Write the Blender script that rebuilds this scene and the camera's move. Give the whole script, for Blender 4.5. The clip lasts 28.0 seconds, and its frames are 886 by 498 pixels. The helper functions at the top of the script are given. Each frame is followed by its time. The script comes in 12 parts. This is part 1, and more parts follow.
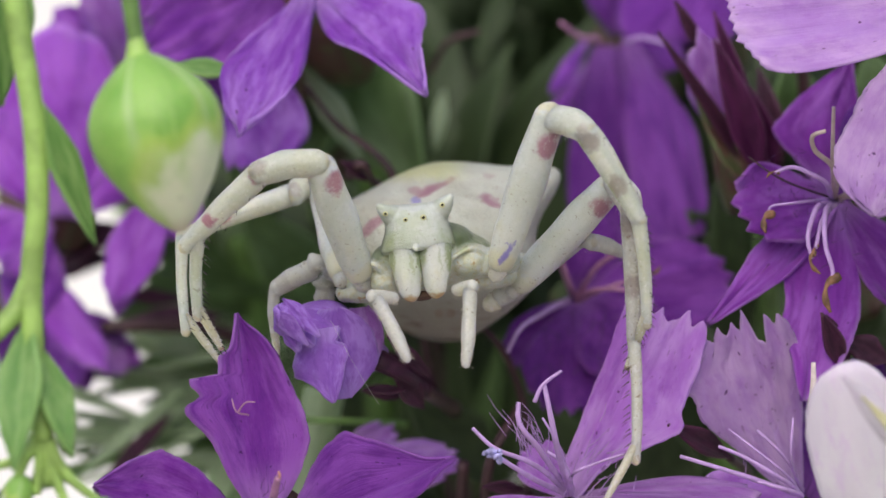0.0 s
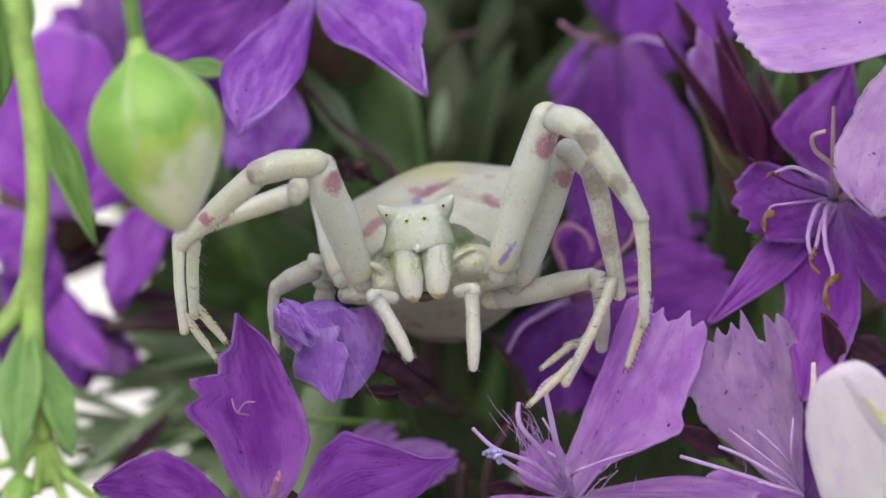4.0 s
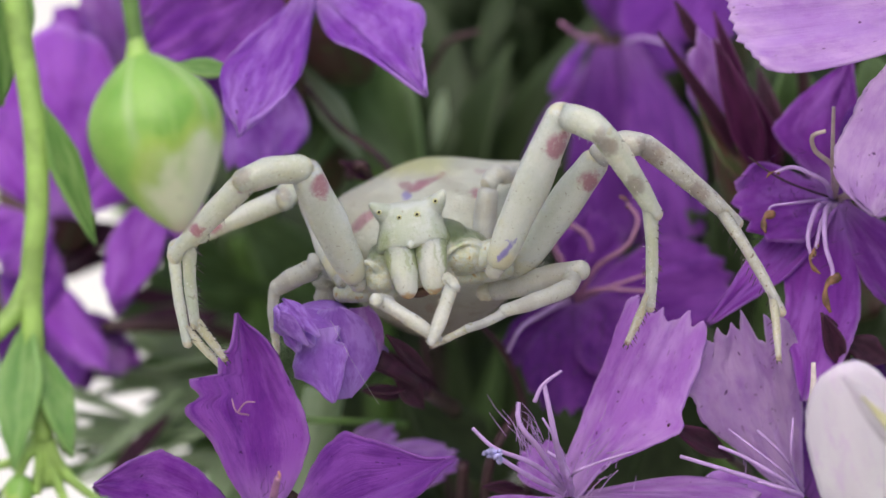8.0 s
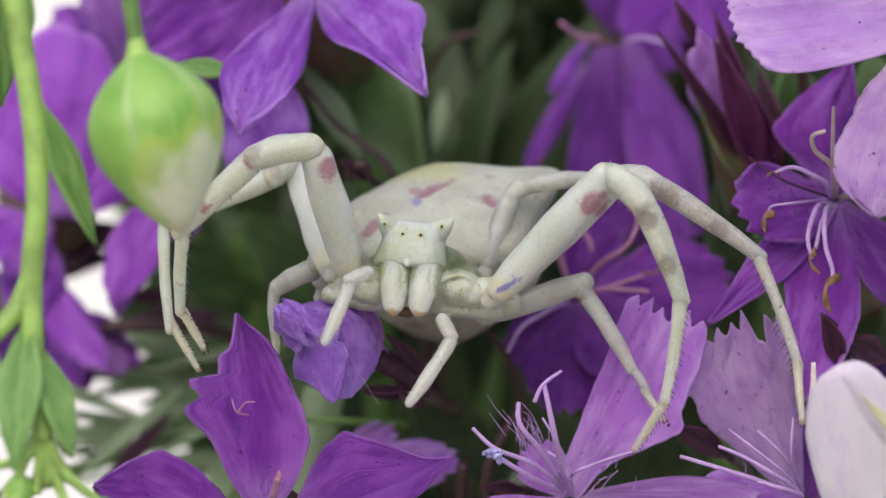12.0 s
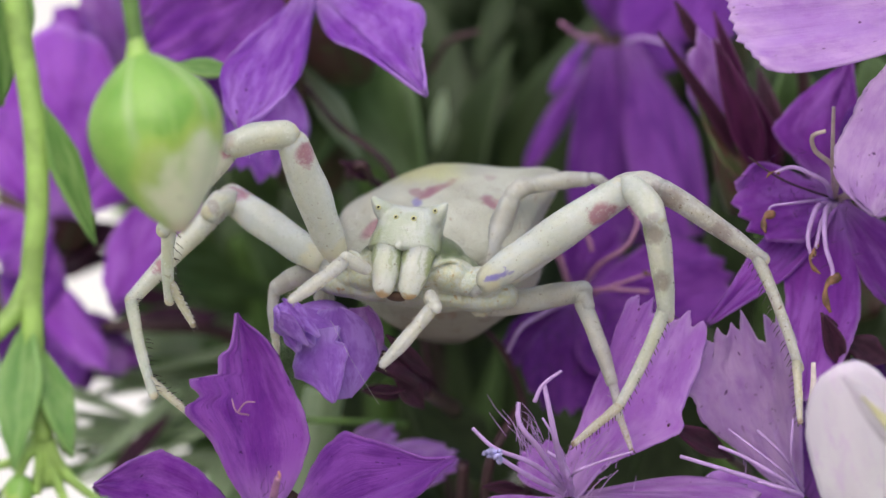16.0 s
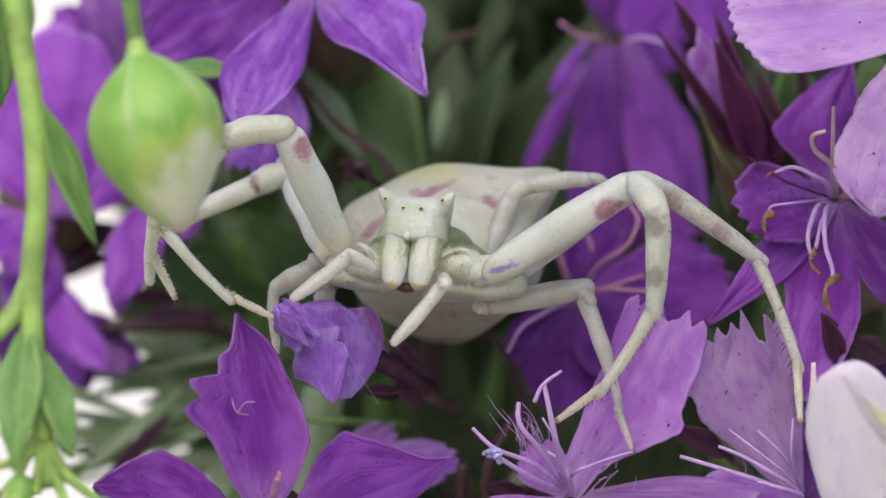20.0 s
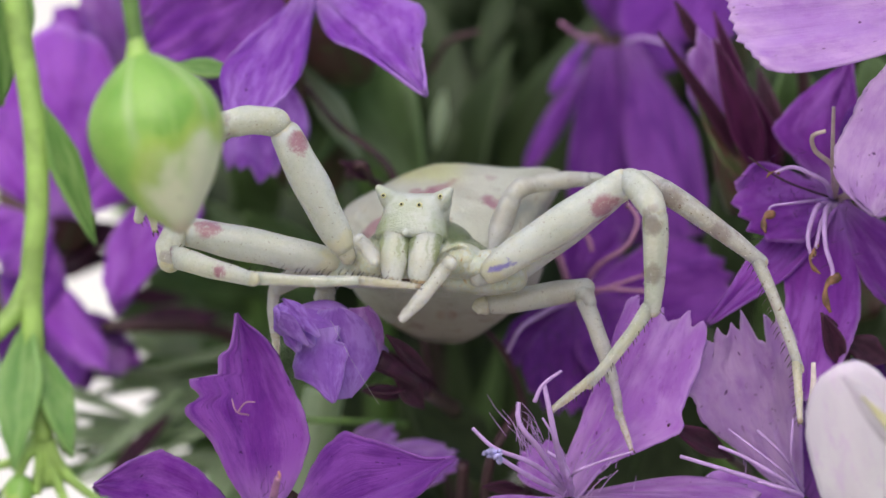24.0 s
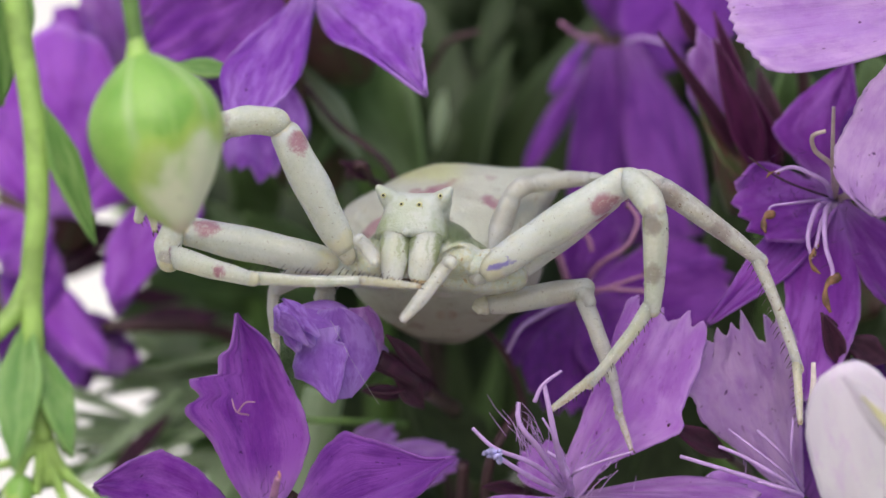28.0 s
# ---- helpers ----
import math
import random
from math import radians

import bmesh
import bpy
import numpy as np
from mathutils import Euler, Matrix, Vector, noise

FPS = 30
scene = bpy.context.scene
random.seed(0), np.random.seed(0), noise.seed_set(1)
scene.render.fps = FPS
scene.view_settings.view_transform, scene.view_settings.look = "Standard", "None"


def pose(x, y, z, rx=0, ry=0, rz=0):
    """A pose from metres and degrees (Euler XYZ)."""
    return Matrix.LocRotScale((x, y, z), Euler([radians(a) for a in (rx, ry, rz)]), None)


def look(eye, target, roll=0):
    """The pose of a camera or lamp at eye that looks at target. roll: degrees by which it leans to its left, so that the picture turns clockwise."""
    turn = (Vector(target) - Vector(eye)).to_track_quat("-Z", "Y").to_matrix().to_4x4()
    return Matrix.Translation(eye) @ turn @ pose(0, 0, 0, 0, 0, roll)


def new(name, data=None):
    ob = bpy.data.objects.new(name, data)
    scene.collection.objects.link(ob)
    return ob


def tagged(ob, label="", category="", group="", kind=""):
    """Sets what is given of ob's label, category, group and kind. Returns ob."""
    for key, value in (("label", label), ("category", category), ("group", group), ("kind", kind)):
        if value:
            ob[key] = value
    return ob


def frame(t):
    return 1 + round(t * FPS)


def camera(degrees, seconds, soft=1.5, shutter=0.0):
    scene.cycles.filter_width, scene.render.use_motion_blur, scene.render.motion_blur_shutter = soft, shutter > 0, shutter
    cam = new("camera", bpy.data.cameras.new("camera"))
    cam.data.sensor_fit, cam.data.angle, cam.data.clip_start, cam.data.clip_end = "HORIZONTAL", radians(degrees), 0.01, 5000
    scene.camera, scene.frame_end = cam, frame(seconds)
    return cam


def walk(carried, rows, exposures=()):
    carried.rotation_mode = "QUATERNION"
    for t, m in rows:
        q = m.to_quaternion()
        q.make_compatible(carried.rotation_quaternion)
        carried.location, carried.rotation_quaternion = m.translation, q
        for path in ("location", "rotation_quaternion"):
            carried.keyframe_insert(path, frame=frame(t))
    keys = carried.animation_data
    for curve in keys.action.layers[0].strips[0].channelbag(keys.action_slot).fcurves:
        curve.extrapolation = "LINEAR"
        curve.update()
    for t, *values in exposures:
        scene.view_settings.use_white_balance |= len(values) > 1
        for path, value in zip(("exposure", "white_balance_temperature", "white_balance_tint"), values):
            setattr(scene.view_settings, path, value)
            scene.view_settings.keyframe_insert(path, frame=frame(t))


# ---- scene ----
# Macro view of a crab spider among pinks. Lengths below are in millimetres; MM turns them into metres.
MM = 0.001
cam = camera(11.94, 28.0)
EYE = (0.0, -0.12, 0.0)
walk(cam, [(0.0, look(EYE, (0, 0, 0))), (28.0, look(EYE, (0, 0, 0)))])
cam.data.dof.use_dof = True
cam.data.dof.focus_distance = 0.1205
cam.data.dof.aperture_fstop = 62.0

# ---- light: soft overcast daylight from above and in front ----
SUN_DIR = Vector((-0.15, -0.70, 0.70)).normalized()
sky_world = bpy.data.worlds.new("sky")
scene.world = sky_world
sky_world.use_nodes = True
wn = sky_world.node_tree
sky = wn.nodes.new("ShaderNodeTexSky")
sky.sky_type = 'NISHITA'
sky.sun_disc = False
sky.sun_elevation = math.asin(SUN_DIR.z)
sky.sun_rotation = math.atan2(SUN_DIR.x, SUN_DIR.y)
sky.air_density, sky.dust_density, sky.ozone_density = 1.0, 4.0, 1.0
wn.nodes["Background"].inputs["Strength"].default_value = 0.15
wn.links.new(sky.outputs[0], wn.nodes["Background"].inputs["Color"])
sun = new("sun", bpy.data.lights.new("sun", 'SUN'))
sun.data.energy, sun.data.angle, sun.data.color = 1.53, radians(125), (0.95, 0.922, 1.0)
sun.matrix_world = look(SUN_DIR * 2.0, (0, 0, 0))
scene.view_settings.exposure = 0.05


# ---- materials ----
def mat_start(name, rough=0.5):
    m = bpy.data.materials.new(name)
    m.use_nodes = True
    t = m.node_tree
    p = t.nodes["Principled BSDF"]
    p.inputs["Roughness"].default_value = rough
    return m, t, p


def add(t, kind, **kw):
    n = t.nodes.new(kind)
    for k, v in kw.items():
        n.inputs[k.replace("_", " ")].default_value = v
    return n


def math_node(t, op, a, b=None, clamp=False):
    n = t.nodes.new("ShaderNodeMath")
    n.operation, n.use_clamp = op, clamp
    for i, v in enumerate((a, b)):
        if v is None:
            continue
        if isinstance(v, (int, float)):
            n.inputs[i].default_value = v
        else:
            t.links.new(v, n.inputs[i])
    return n.outputs[0]


def mixed(t, fac, a, b):
    n = t.nodes.new("ShaderNodeMix")
    n.data_type = 'RGBA'
    for i, v in ((0, fac), (6, a), (7, b)):
        if isinstance(v, (int, float)):
            n.inputs[i].default_value = v
        elif isinstance(v, tuple):
            n.inputs[i].default_value = (*v, 1)
        else:
            t.links.new(v, n.inputs[i])
    return n.outputs[2]


def ramp(t, v, lo, hi):
    n = t.nodes.new("ShaderNodeMapRange")
    n.interpolation_type = 'SMOOTHSTEP'
    n.inputs["From Min"].default_value, n.inputs["From Max"].default_value = lo, hi
    t.links.new(v, n.inputs["Value"])
    return n.outputs[0]


def noise_tex(t, vec, scale, detail=3.0, rough=0.55):
    n = add(t, "ShaderNodeTexNoise", Scale=scale, Detail=detail, Roughness=rough)
    t.links.new(vec, n.inputs["Vector"])
    return n.outputs[0]


def scaled(t, vec, s):
    n = t.nodes.new("ShaderNodeVectorMath")
    n.operation = 'MULTIPLY'
    t.links.new(vec, n.inputs[0])
    n.inputs[1].default_value = s
    return n.outputs[0]


def offset_by_object(t, vec):
    info = t.nodes.new("ShaderNodeObjectInfo")
    n = t.nodes.new("ShaderNodeVectorMath")
    n.operation = 'ADD'
    t.links.new(vec, n.inputs[0])
    r = math_node(t, 'MULTIPLY', info.outputs["Random"], 37.0)
    t.links.new(r, n.inputs[1])
    return n.outputs[0], info.outputs["Random"]


def bumped(t, p, height, strength, dist):
    b = add(t, "ShaderNodeBump", Strength=strength, Distance=dist)
    t.links.new(height, b.inputs["Height"])
    t.links.new(b.outputs[0], p.inputs["Normal"])


def see_through(m, t, p, colour, fac):
    """Thin tissue that lets light through."""
    tr = t.nodes.new("ShaderNodeBsdfTranslucent")
    mx = t.nodes.new("ShaderNodeMixShader")
    mx.inputs[0].default_value = fac
    if isinstance(colour, tuple):
        tr.inputs[0].default_value = (*colour, 1)
    else:
        t.links.new(colour, tr.inputs[0])
    t.links.new(p.outputs[0], mx.inputs[1])
    t.links.new(tr.outputs[0], mx.inputs[2])
    t.links.new(mx.outputs[0], t.nodes["Material Output"].inputs[0])


def petal_material(name, base, light, vein, throat, fleck=0.2, spots=0.0, lines=0.5, relief=4.0, blush=0.0):
    m, t, p = mat_start(name, 0.5)
    uv = t.nodes.new("ShaderNodeTexCoord").outputs["UV"]
    uvo, rnd = offset_by_object(t, uv)
    streak = noise_tex(t, scaled(t, uvo, (52, 1.5, 1)), 1.0, 5.0, 0.65)
    blotch = noise_tex(t, scaled(t, uvo, (3.0, 2.4, 1)), 1.0, 5.0, 0.6)
    fine = noise_tex(t, scaled(t, uvo, (70, 60, 1)), 1.0, 3.0, 0.7)
    dots = noise_tex(t, scaled(t, uvo, (16, 22, 1)), 1.0, 1.0)
    sep = t.nodes.new("ShaderNodeSeparateXYZ")
    t.links.new(uv, sep.inputs[0])
    veins = noise_tex(t, scaled(t, uvo, (120, 2.4, 1)), 1.0, 4.0, 0.7)
    stain = noise_tex(t, scaled(t, uvo, (7.0, 4.0, 1)), 1.0, 6.0, 0.7)
    c = mixed(t, ramp(t, blotch, 0.40, 0.62), base, light)
    c = mixed(t, math_node(t, 'MULTIPLY', ramp(t, stain, 0.48, 0.66), 0.55), c, vein)
    c = mixed(t, math_node(t, 'MULTIPLY', ramp(t, streak, 0.52, 0.74), lines * 0.75), c, vein)
    c = mixed(t, math_node(t, 'MULTIPLY', ramp(t, veins, 0.54, 0.72), lines * 0.65), c, light)
    c = mixed(t, math_node(t, 'MULTIPLY', ramp(t, fine, 0.55, 0.75), fleck), c, light)
    c = mixed(t, math_node(t, 'MULTIPLY', ramp(t, sep.outputs[1], 0.30, 0.0), 0.55), c, throat)
    if blush:
        flushed = math_node(t, 'ADD', sep.outputs[1], math_node(t, 'MULTIPLY', math_node(t, 'SUBTRACT', blotch, 0.5), 0.5))
        c = mixed(t, math_node(t, 'MULTIPLY', ramp(t, flushed, 0.50, 0.95), blush), c, vein)
    # pale, feathered margin; also paints in the highlight along curled edges
    rim = math_node(t, 'ABSOLUTE', math_node(t, 'SUBTRACT', sep.outputs[0], 0.5))
    rim = math_node(t, 'MAXIMUM', rim, math_node(t, 'SUBTRACT', sep.outputs[1], 0.49))
    rim = math_node(t, 'ADD', rim, math_node(t, 'MULTIPLY', math_node(t, 'SUBTRACT', blotch, 0.5), 0.16))
    rim = math_node(t, 'ADD', rim, math_node(t, 'MULTIPLY', math_node(t, 'SUBTRACT', stain, 0.5), 0.10))
    c = mixed(t, math_node(t, 'MULTIPLY', ramp(t, rim, 0.455, 0.515), 0.42), c, throat)
    if spots:
        dashes = noise_tex(t, scaled(t, uvo, (34, 15, 1)), 1.0, 1.0)
        c = mixed(t, math_node(t, 'MULTIPLY', ramp(t, dots, 0.74, 0.78), spots), c, (0.08, 0.01, 0.14))
        c = mixed(t, math_node(t, 'MULTIPLY', ramp(t, dashes, 0.72, 0.76), spots * 0.55), c, (0.12, 0.015, 0.20))
    hs = add(t, "ShaderNodeHueSaturation")
    t.links.new(math_node(t, 'ADD', math_node(t, 'MULTIPLY', rnd, 0.3), 0.85), hs.inputs["Value"])
    t.links.new(c, hs.inputs["Color"])
    c = hs.outputs[0]
    t.links.new(c, p.inputs["Base Color"])
    p.inputs["Specular IOR Level"].default_value = 0.35
    p.inputs["Sheen Weight"].default_value = 0.10
    p.inputs["Sheen Roughness"].default_value = 0.4
    swell = noise_tex(t, scaled(t, uvo, (4.5, 2.6, 1)), 1.0, 1.0)
    h = math_node(t, 'ADD', math_node(t, 'ADD', math_node(t, 'MULTIPLY', streak, lines), math_node(t, 'MULTIPLY', fine, 0.16)), math_node(t, 'MULTIPLY', swell, relief))
    bumped(t, p, h, 0.75, 0.00022)
    see_through(m, t, p, c, 0.42)
    return m


def leaf_material(name, base, light, gloss=0.45, thin=0.25, red=(0.10, 0.02, 0.03), redness=0.0):
    m, t, p = mat_start(name, gloss)
    uv = t.nodes.new("ShaderNodeTexCoord").outputs["UV"]
    uvo, rnd = offset_by_object(t, uv)
    streak = noise_tex(t, scaled(t, uvo, (18, 1.2, 1)), 1.0, 3.0)
    blotch = noise_tex(t, scaled(t, uvo, (4, 4, 1)), 1.0, 4.0)
    sep = t.nodes.new("ShaderNodeSeparateXYZ")
    t.links.new(uv, sep.inputs[0])
    mid = math_node(t, 'ABSOLUTE', math_node(t, 'SUBTRACT', sep.outputs[0], 0.5))
    c = mixed(t, ramp(t, blotch, 0.35, 0.7), base, light)
    c = mixed(t, math_node(t, 'MULTIPLY', ramp(t, streak, 0.5, 0.7), 0.4), c, light)
    c = mixed(t, math_node(t, 'MULTIPLY', ramp(t, mid, 0.05, 0.0), 0.5), c, light)
    c = mixed(t, math_node(t, 'MULTIPLY', ramp(t, mid, 0.40, 0.49), 0.55), c, tuple(min(1.0, x * 1.35) for x in light))
    if redness:
        c = mixed(t, math_node(t, 'MULTIPLY', ramp(t, blotch, 0.35, 0.6), redness), c, red)
    t.links.new(c, p.inputs["Base Color"])
    bumped(t, p, streak, 0.5, 0.00015)
    if thin:
        see_through(m, t, p, c, thin)
    return m


def skin_material(name, base, tint, marks=(), speck=0.4, sss=0.95, unit=1000, glassy=0.0):
    """Waxy, slightly glassy spider skin. marks: soft patches (along, half length, round, half width, colour, amount)."""
    m, t, p = mat_start(name, 0.29)
    co = t.nodes.new("ShaderNodeTexCoord")
    ob, rnd = offset_by_object(t, scaled(t, co.outputs["Object"], (unit, unit, unit)))
    b1 = noise_tex(t, ob, 0.9, 4.0)
    b2 = noise_tex(t, ob, 6.0, 4.0, 0.65)
    sp = noise_tex(t, ob, 9.0, 1.0)
    c = mixed(t, ramp(t, b1, 0.38, 0.66), base, tint)
    c = mixed(t, math_node(t, 'MULTIPLY', ramp(t, b2, 0.45, 0.75), 0.5), c, (0.56, 0.58, 0.565))
    c = mixed(t, math_node(t, 'MULTIPLY', ramp(t, noise_tex(t, ob, 14.0, 3.0, 0.7), 0.52, 0.70), 0.18), c, tuple(x * 0.6 for x in base))
    # yellowish stains and fine dark stubble
    c = mixed(t, math_node(t, 'MULTIPLY', ramp(t, noise_tex(t, ob, 1.7, 5.0, 0.7), 0.55, 0.72), 0.30), c, (0.44, 0.40, 0.24))
    c = mixed(t, math_node(t, 'MULTIPLY', ramp(t, noise_tex(t, ob, 21.0, 1.0), 0.67, 0.73), 0.45), c, (0.19, 0.17, 0.14))
    grain = noise_tex(t, scaled(t, co.outputs["UV"], (11, 1.1, 1)), 1.0, 3.0)
    c = mixed(t, math_node(t, 'MULTIPLY', ramp(t, grain, 0.5, 0.7), 0.22), c, tuple(x * 0.72 for x in tint))
    if marks:
        sep = t.nodes.new("ShaderNodeSeparateXYZ")
        t.links.new(co.outputs["UV"], sep.inputs[0])
        wob = math_node(t, 'MULTIPLY', math_node(t, 'SUBTRACT', noise_tex(t, ob, 2.2, 5.0, 0.7), 0.5), 0.20)
        worn = ramp(t, noise_tex(t, ob, 5.5, 5.0, 0.75), 0.22, 0.48)
        v = math_node(t, 'ADD', sep.outputs[1], wob)
        u = math_node(t, 'ADD', sep.outputs[0], wob)
        for vc, rv, uc, ru, col, amount in marks:
            dv = math_node(t, 'DIVIDE', math_node(t, 'SUBTRACT', v, vc), rv)
            du = math_node(t, 'DIVIDE', math_node(t, 'SUBTRACT', u, uc), ru)
            d = math_node(t, 'ADD', math_node(t, 'MULTIPLY', dv, dv), math_node(t, 'MULTIPLY', du, du))
            c = mixed(t, math_node(t, 'MULTIPLY', math_node(t, 'MULTIPLY', ramp(t, d, 1.65, 0.30), worn), amount), c, col)
    c = mixed(t, math_node(t, 'MULTIPLY', ramp(t, sp, 0.70, 0.735), speck), c, (0.14, 0.10, 0.06))
    t.links.new(c, p.inputs["Base Color"])
    p.inputs["Subsurface Weight"].default_value = sss
    p.inputs["Transmission Weight"].default_value = glassy
    p.inputs["IOR"].default_value = 1.35
    p.inputs["Coat Weight"].default_value = 0.22
    p.inputs["Coat Roughness"].default_value = 0.22
    p.inputs["Subsurface Radius"].default_value = (1.0, 0.9, 0.65)
    p.inputs["Subsurface Scale"].default_value = 0.0016
    p.inputs["Specular IOR Level"].default_value = 0.45
    bumped(t, p, math_node(t, 'ADD', math_node(t, 'MULTIPLY', grain, 0.8), math_node(t, 'ADD', b2, math_node(t, 'MULTIPLY', noise_tex(t, ob, 25.0, 2.0), 0.2))), 0.25, 0.00005)
    return m


def plain_material(name, colour, rough=0.5, scale=400.0, vary=0.25, thin=0.0):
    m, t, p = mat_start(name, rough)
    ob = t.nodes.new("ShaderNodeTexCoord").outputs["Object"]
    n = noise_tex(t, ob, scale, 4.0)
    dark = tuple(x * (1 - vary) for x in colour)
    lite = tuple(min(1, x * (1 + vary)) for x in colour)
    c = mixed(t, ramp(t, n, 0.35, 0.65), dark, lite)
    t.links.new(c, p.inputs["Base Color"])
    bumped(t, p, n, 0.3, 0.2 / scale)
    if thin:
        see_through(m, t, p, c, thin)
    return m


VIOLET = petal_material("violet petal", (0.27, 0.0429, 0.52), (0.46, 0.133, 0.72), (0.17, 0.0195, 0.38), (0.54, 0.32, 0.74), 0.25, 0.7)
AMETHYST = petal_material("amethyst petal", (0.33, 0.08, 0.62), (0.54, 0.26, 0.82), (0.22, 0.03, 0.46), (0.64, 0.46, 0.84), 0.3, 0.8)
LILAC = petal_material("lilac petal", (0.50, 0.20, 0.70), (0.64, 0.36, 0.82), (0.38, 0.10, 0.60), (0.68, 0.48, 0.80), 0.35, 0.9)
MAGENTA = petal_material("magenta violet petal", (0.31, 0.052, 0.50), (0.46, 0.15, 0.68), (0.22, 0.02, 0.39), (0.60, 0.35, 0.76), 0.25, 0.7, 0.35)
BRIGHT = petal_material("bright magenta petal", (0.40, 0.085, 0.66), (0.54, 0.18, 0.80), (0.29, 0.045, 0.50), (0.60, 0.36, 0.78), 0.25, 0.3, 0.35)
PURPLE = petal_material("purple petal", (0.14, 0.02, 0.27), (0.22, 0.047, 0.39), (0.11, 0.013, 0.25), (0.32, 0.12, 0.48), 0.2, 0.5)
DEEP = petal_material("deep violet petal", (0.20, 0.03, 0.37), (0.31, 0.075, 0.52), (0.13, 0.013, 0.28), (0.42, 0.18, 0.58), 0.25, 0.7)
ROYAL = petal_material("royal violet petal", (0.27, 0.034, 0.46), (0.41, 0.11, 0.63), (0.16, 0.012, 0.34), (0.56, 0.30, 0.72), 0.25, 0.7, 0.35)
PALE_LILAC = petal_material("pale lilac petal", (0.56, 0.32, 0.74), (0.70, 0.48, 0.82), (0.46, 0.20, 0.64), (0.74, 0.58, 0.84), 0.3, 0.8)
FURLED = petal_material("furled violet petal", (0.36, 0.145, 0.66), (0.52, 0.29, 0.84), (0.24, 0.07, 0.52), (0.58, 0.40, 0.84), 0.25, 0.0, 0.10, 0.8)
PALE = petal_material("pale pink petal", (0.80, 0.77, 0.82), (0.84, 0.83, 0.85), (0.76, 0.62, 0.82), (0.82, 0.72, 0.86), 0.1, 0.0, 0.06, 1.5, 0.18)
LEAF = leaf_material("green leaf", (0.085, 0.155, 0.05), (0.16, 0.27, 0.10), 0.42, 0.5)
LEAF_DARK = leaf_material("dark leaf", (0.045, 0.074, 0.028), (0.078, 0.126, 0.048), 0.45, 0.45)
# pale grey-green copy of the leaf, with background haze painted in
LEAF_HAZY = leaf_material("grey green leaf with painted haze", (0.36, 0.47, 0.29), (0.48, 0.59, 0.41), 0.42, 0.6)
LEAF_FRESH = leaf_material("fresh green leaf", (0.15, 0.34, 0.08), (0.29, 0.49, 0.16), 0.36, 0.3)
MAROON = leaf_material("maroon sepal", (0.042, 0.009, 0.03), (0.085, 0.022, 0.055), 0.42, 0.3)
SEPAL = leaf_material("magenta maroon sepal", (0.062, 0.008, 0.05), (0.13, 0.022, 0.10), 0.42, 0.35)
CALYX = leaf_material("green and maroon calyx", (0.06, 0.09, 0.03), (0.10, 0.14, 0.05), 0.45, 0.1, redness=0.85)
STEM = plain_material("green stem", (0.13, 0.25, 0.06), 0.45, 900.0, thin=0.1)
STEM_FRESH = plain_material("fresh green stem", (0.31, 0.49, 0.12), 0.42, 900.0, thin=0.15)
STEM_DARK = plain_material("dark maroon stem", (0.05, 0.02, 0.025), 0.5, 900.0)
FILAMENT = plain_material("pale lilac filament", (0.55, 0.36, 0.70), 0.45, 1500.0, 0.12, 0.2)
FILAMENT_TAN = plain_material("tan filament", (0.56, 0.45, 0.42), 0.5, 1500.0, 0.15, 0.2)
FILAMENT_PINK = plain_material("dull pink filament", (0.45, 0.22, 0.38), 0.5, 1500.0, 0.15, 0.2)
ANTHER = plain_material("brown anther", (0.17, 0.09, 0.045), 0.7, 2500.0, 0.5)
ANTHER_BLUE = plain_material("blue-grey anther", (0.36, 0.34, 0.62), 0.75, 2500.0, 0.4)
STIGMA = plain_material("orange pink stigma", (0.68, 0.32, 0.24), 0.5, 2500.0, 0.2)
DARK_HAIR = plain_material("dark bristle", (0.05, 0.04, 0.035), 0.5, 3000.0)
PALE_HAIR = plain_material("pale hair", (0.50, 0.48, 0.38), 0.5, 3000.0)
EYE_GLOSS = plain_material("eye", (0.03, 0.025, 0.015), 0.08, 3000.0)
EYE_RING = plain_material("yellow eye ring", (0.50, 0.50, 0.26), 0.4, 3000.0)
SHADED_GAP = plain_material("mouth", (0.07, 0.035, 0.02), 0.5, 3000.0)
SILK = plain_material("silk", (0.7, 0.7, 0.7), 0.35, 3000.0)

PINK, BLUE, SMOKE, OLIVE = (0.27, 0.11, 0.165), (0.19, 0.17, 0.42), (0.12, 0.075, 0.088), (0.20, 0.25, 0.10)
CREAM, IVORY, MILK = (0.425, 0.46, 0.41), (0.42, 0.445, 0.365), (0.485, 0.525, 0.50)
SKIN_FEMUR = skin_material("leg skin, femur", CREAM, MILK, [(0.45, 0.50, 0.5, 0.10, (0.42, 0.45, 0.43), 0.35), (0.05, 0.10, 0.5, 2.0, (0.52, 0.49, 0.28), 0.55), (0.83, 0.07, 0.60, 0.13, PINK, 0.85), (1.0, 0.05, 0.5, 2.0, (0.48, 0.44, 0.26), 0.6)])
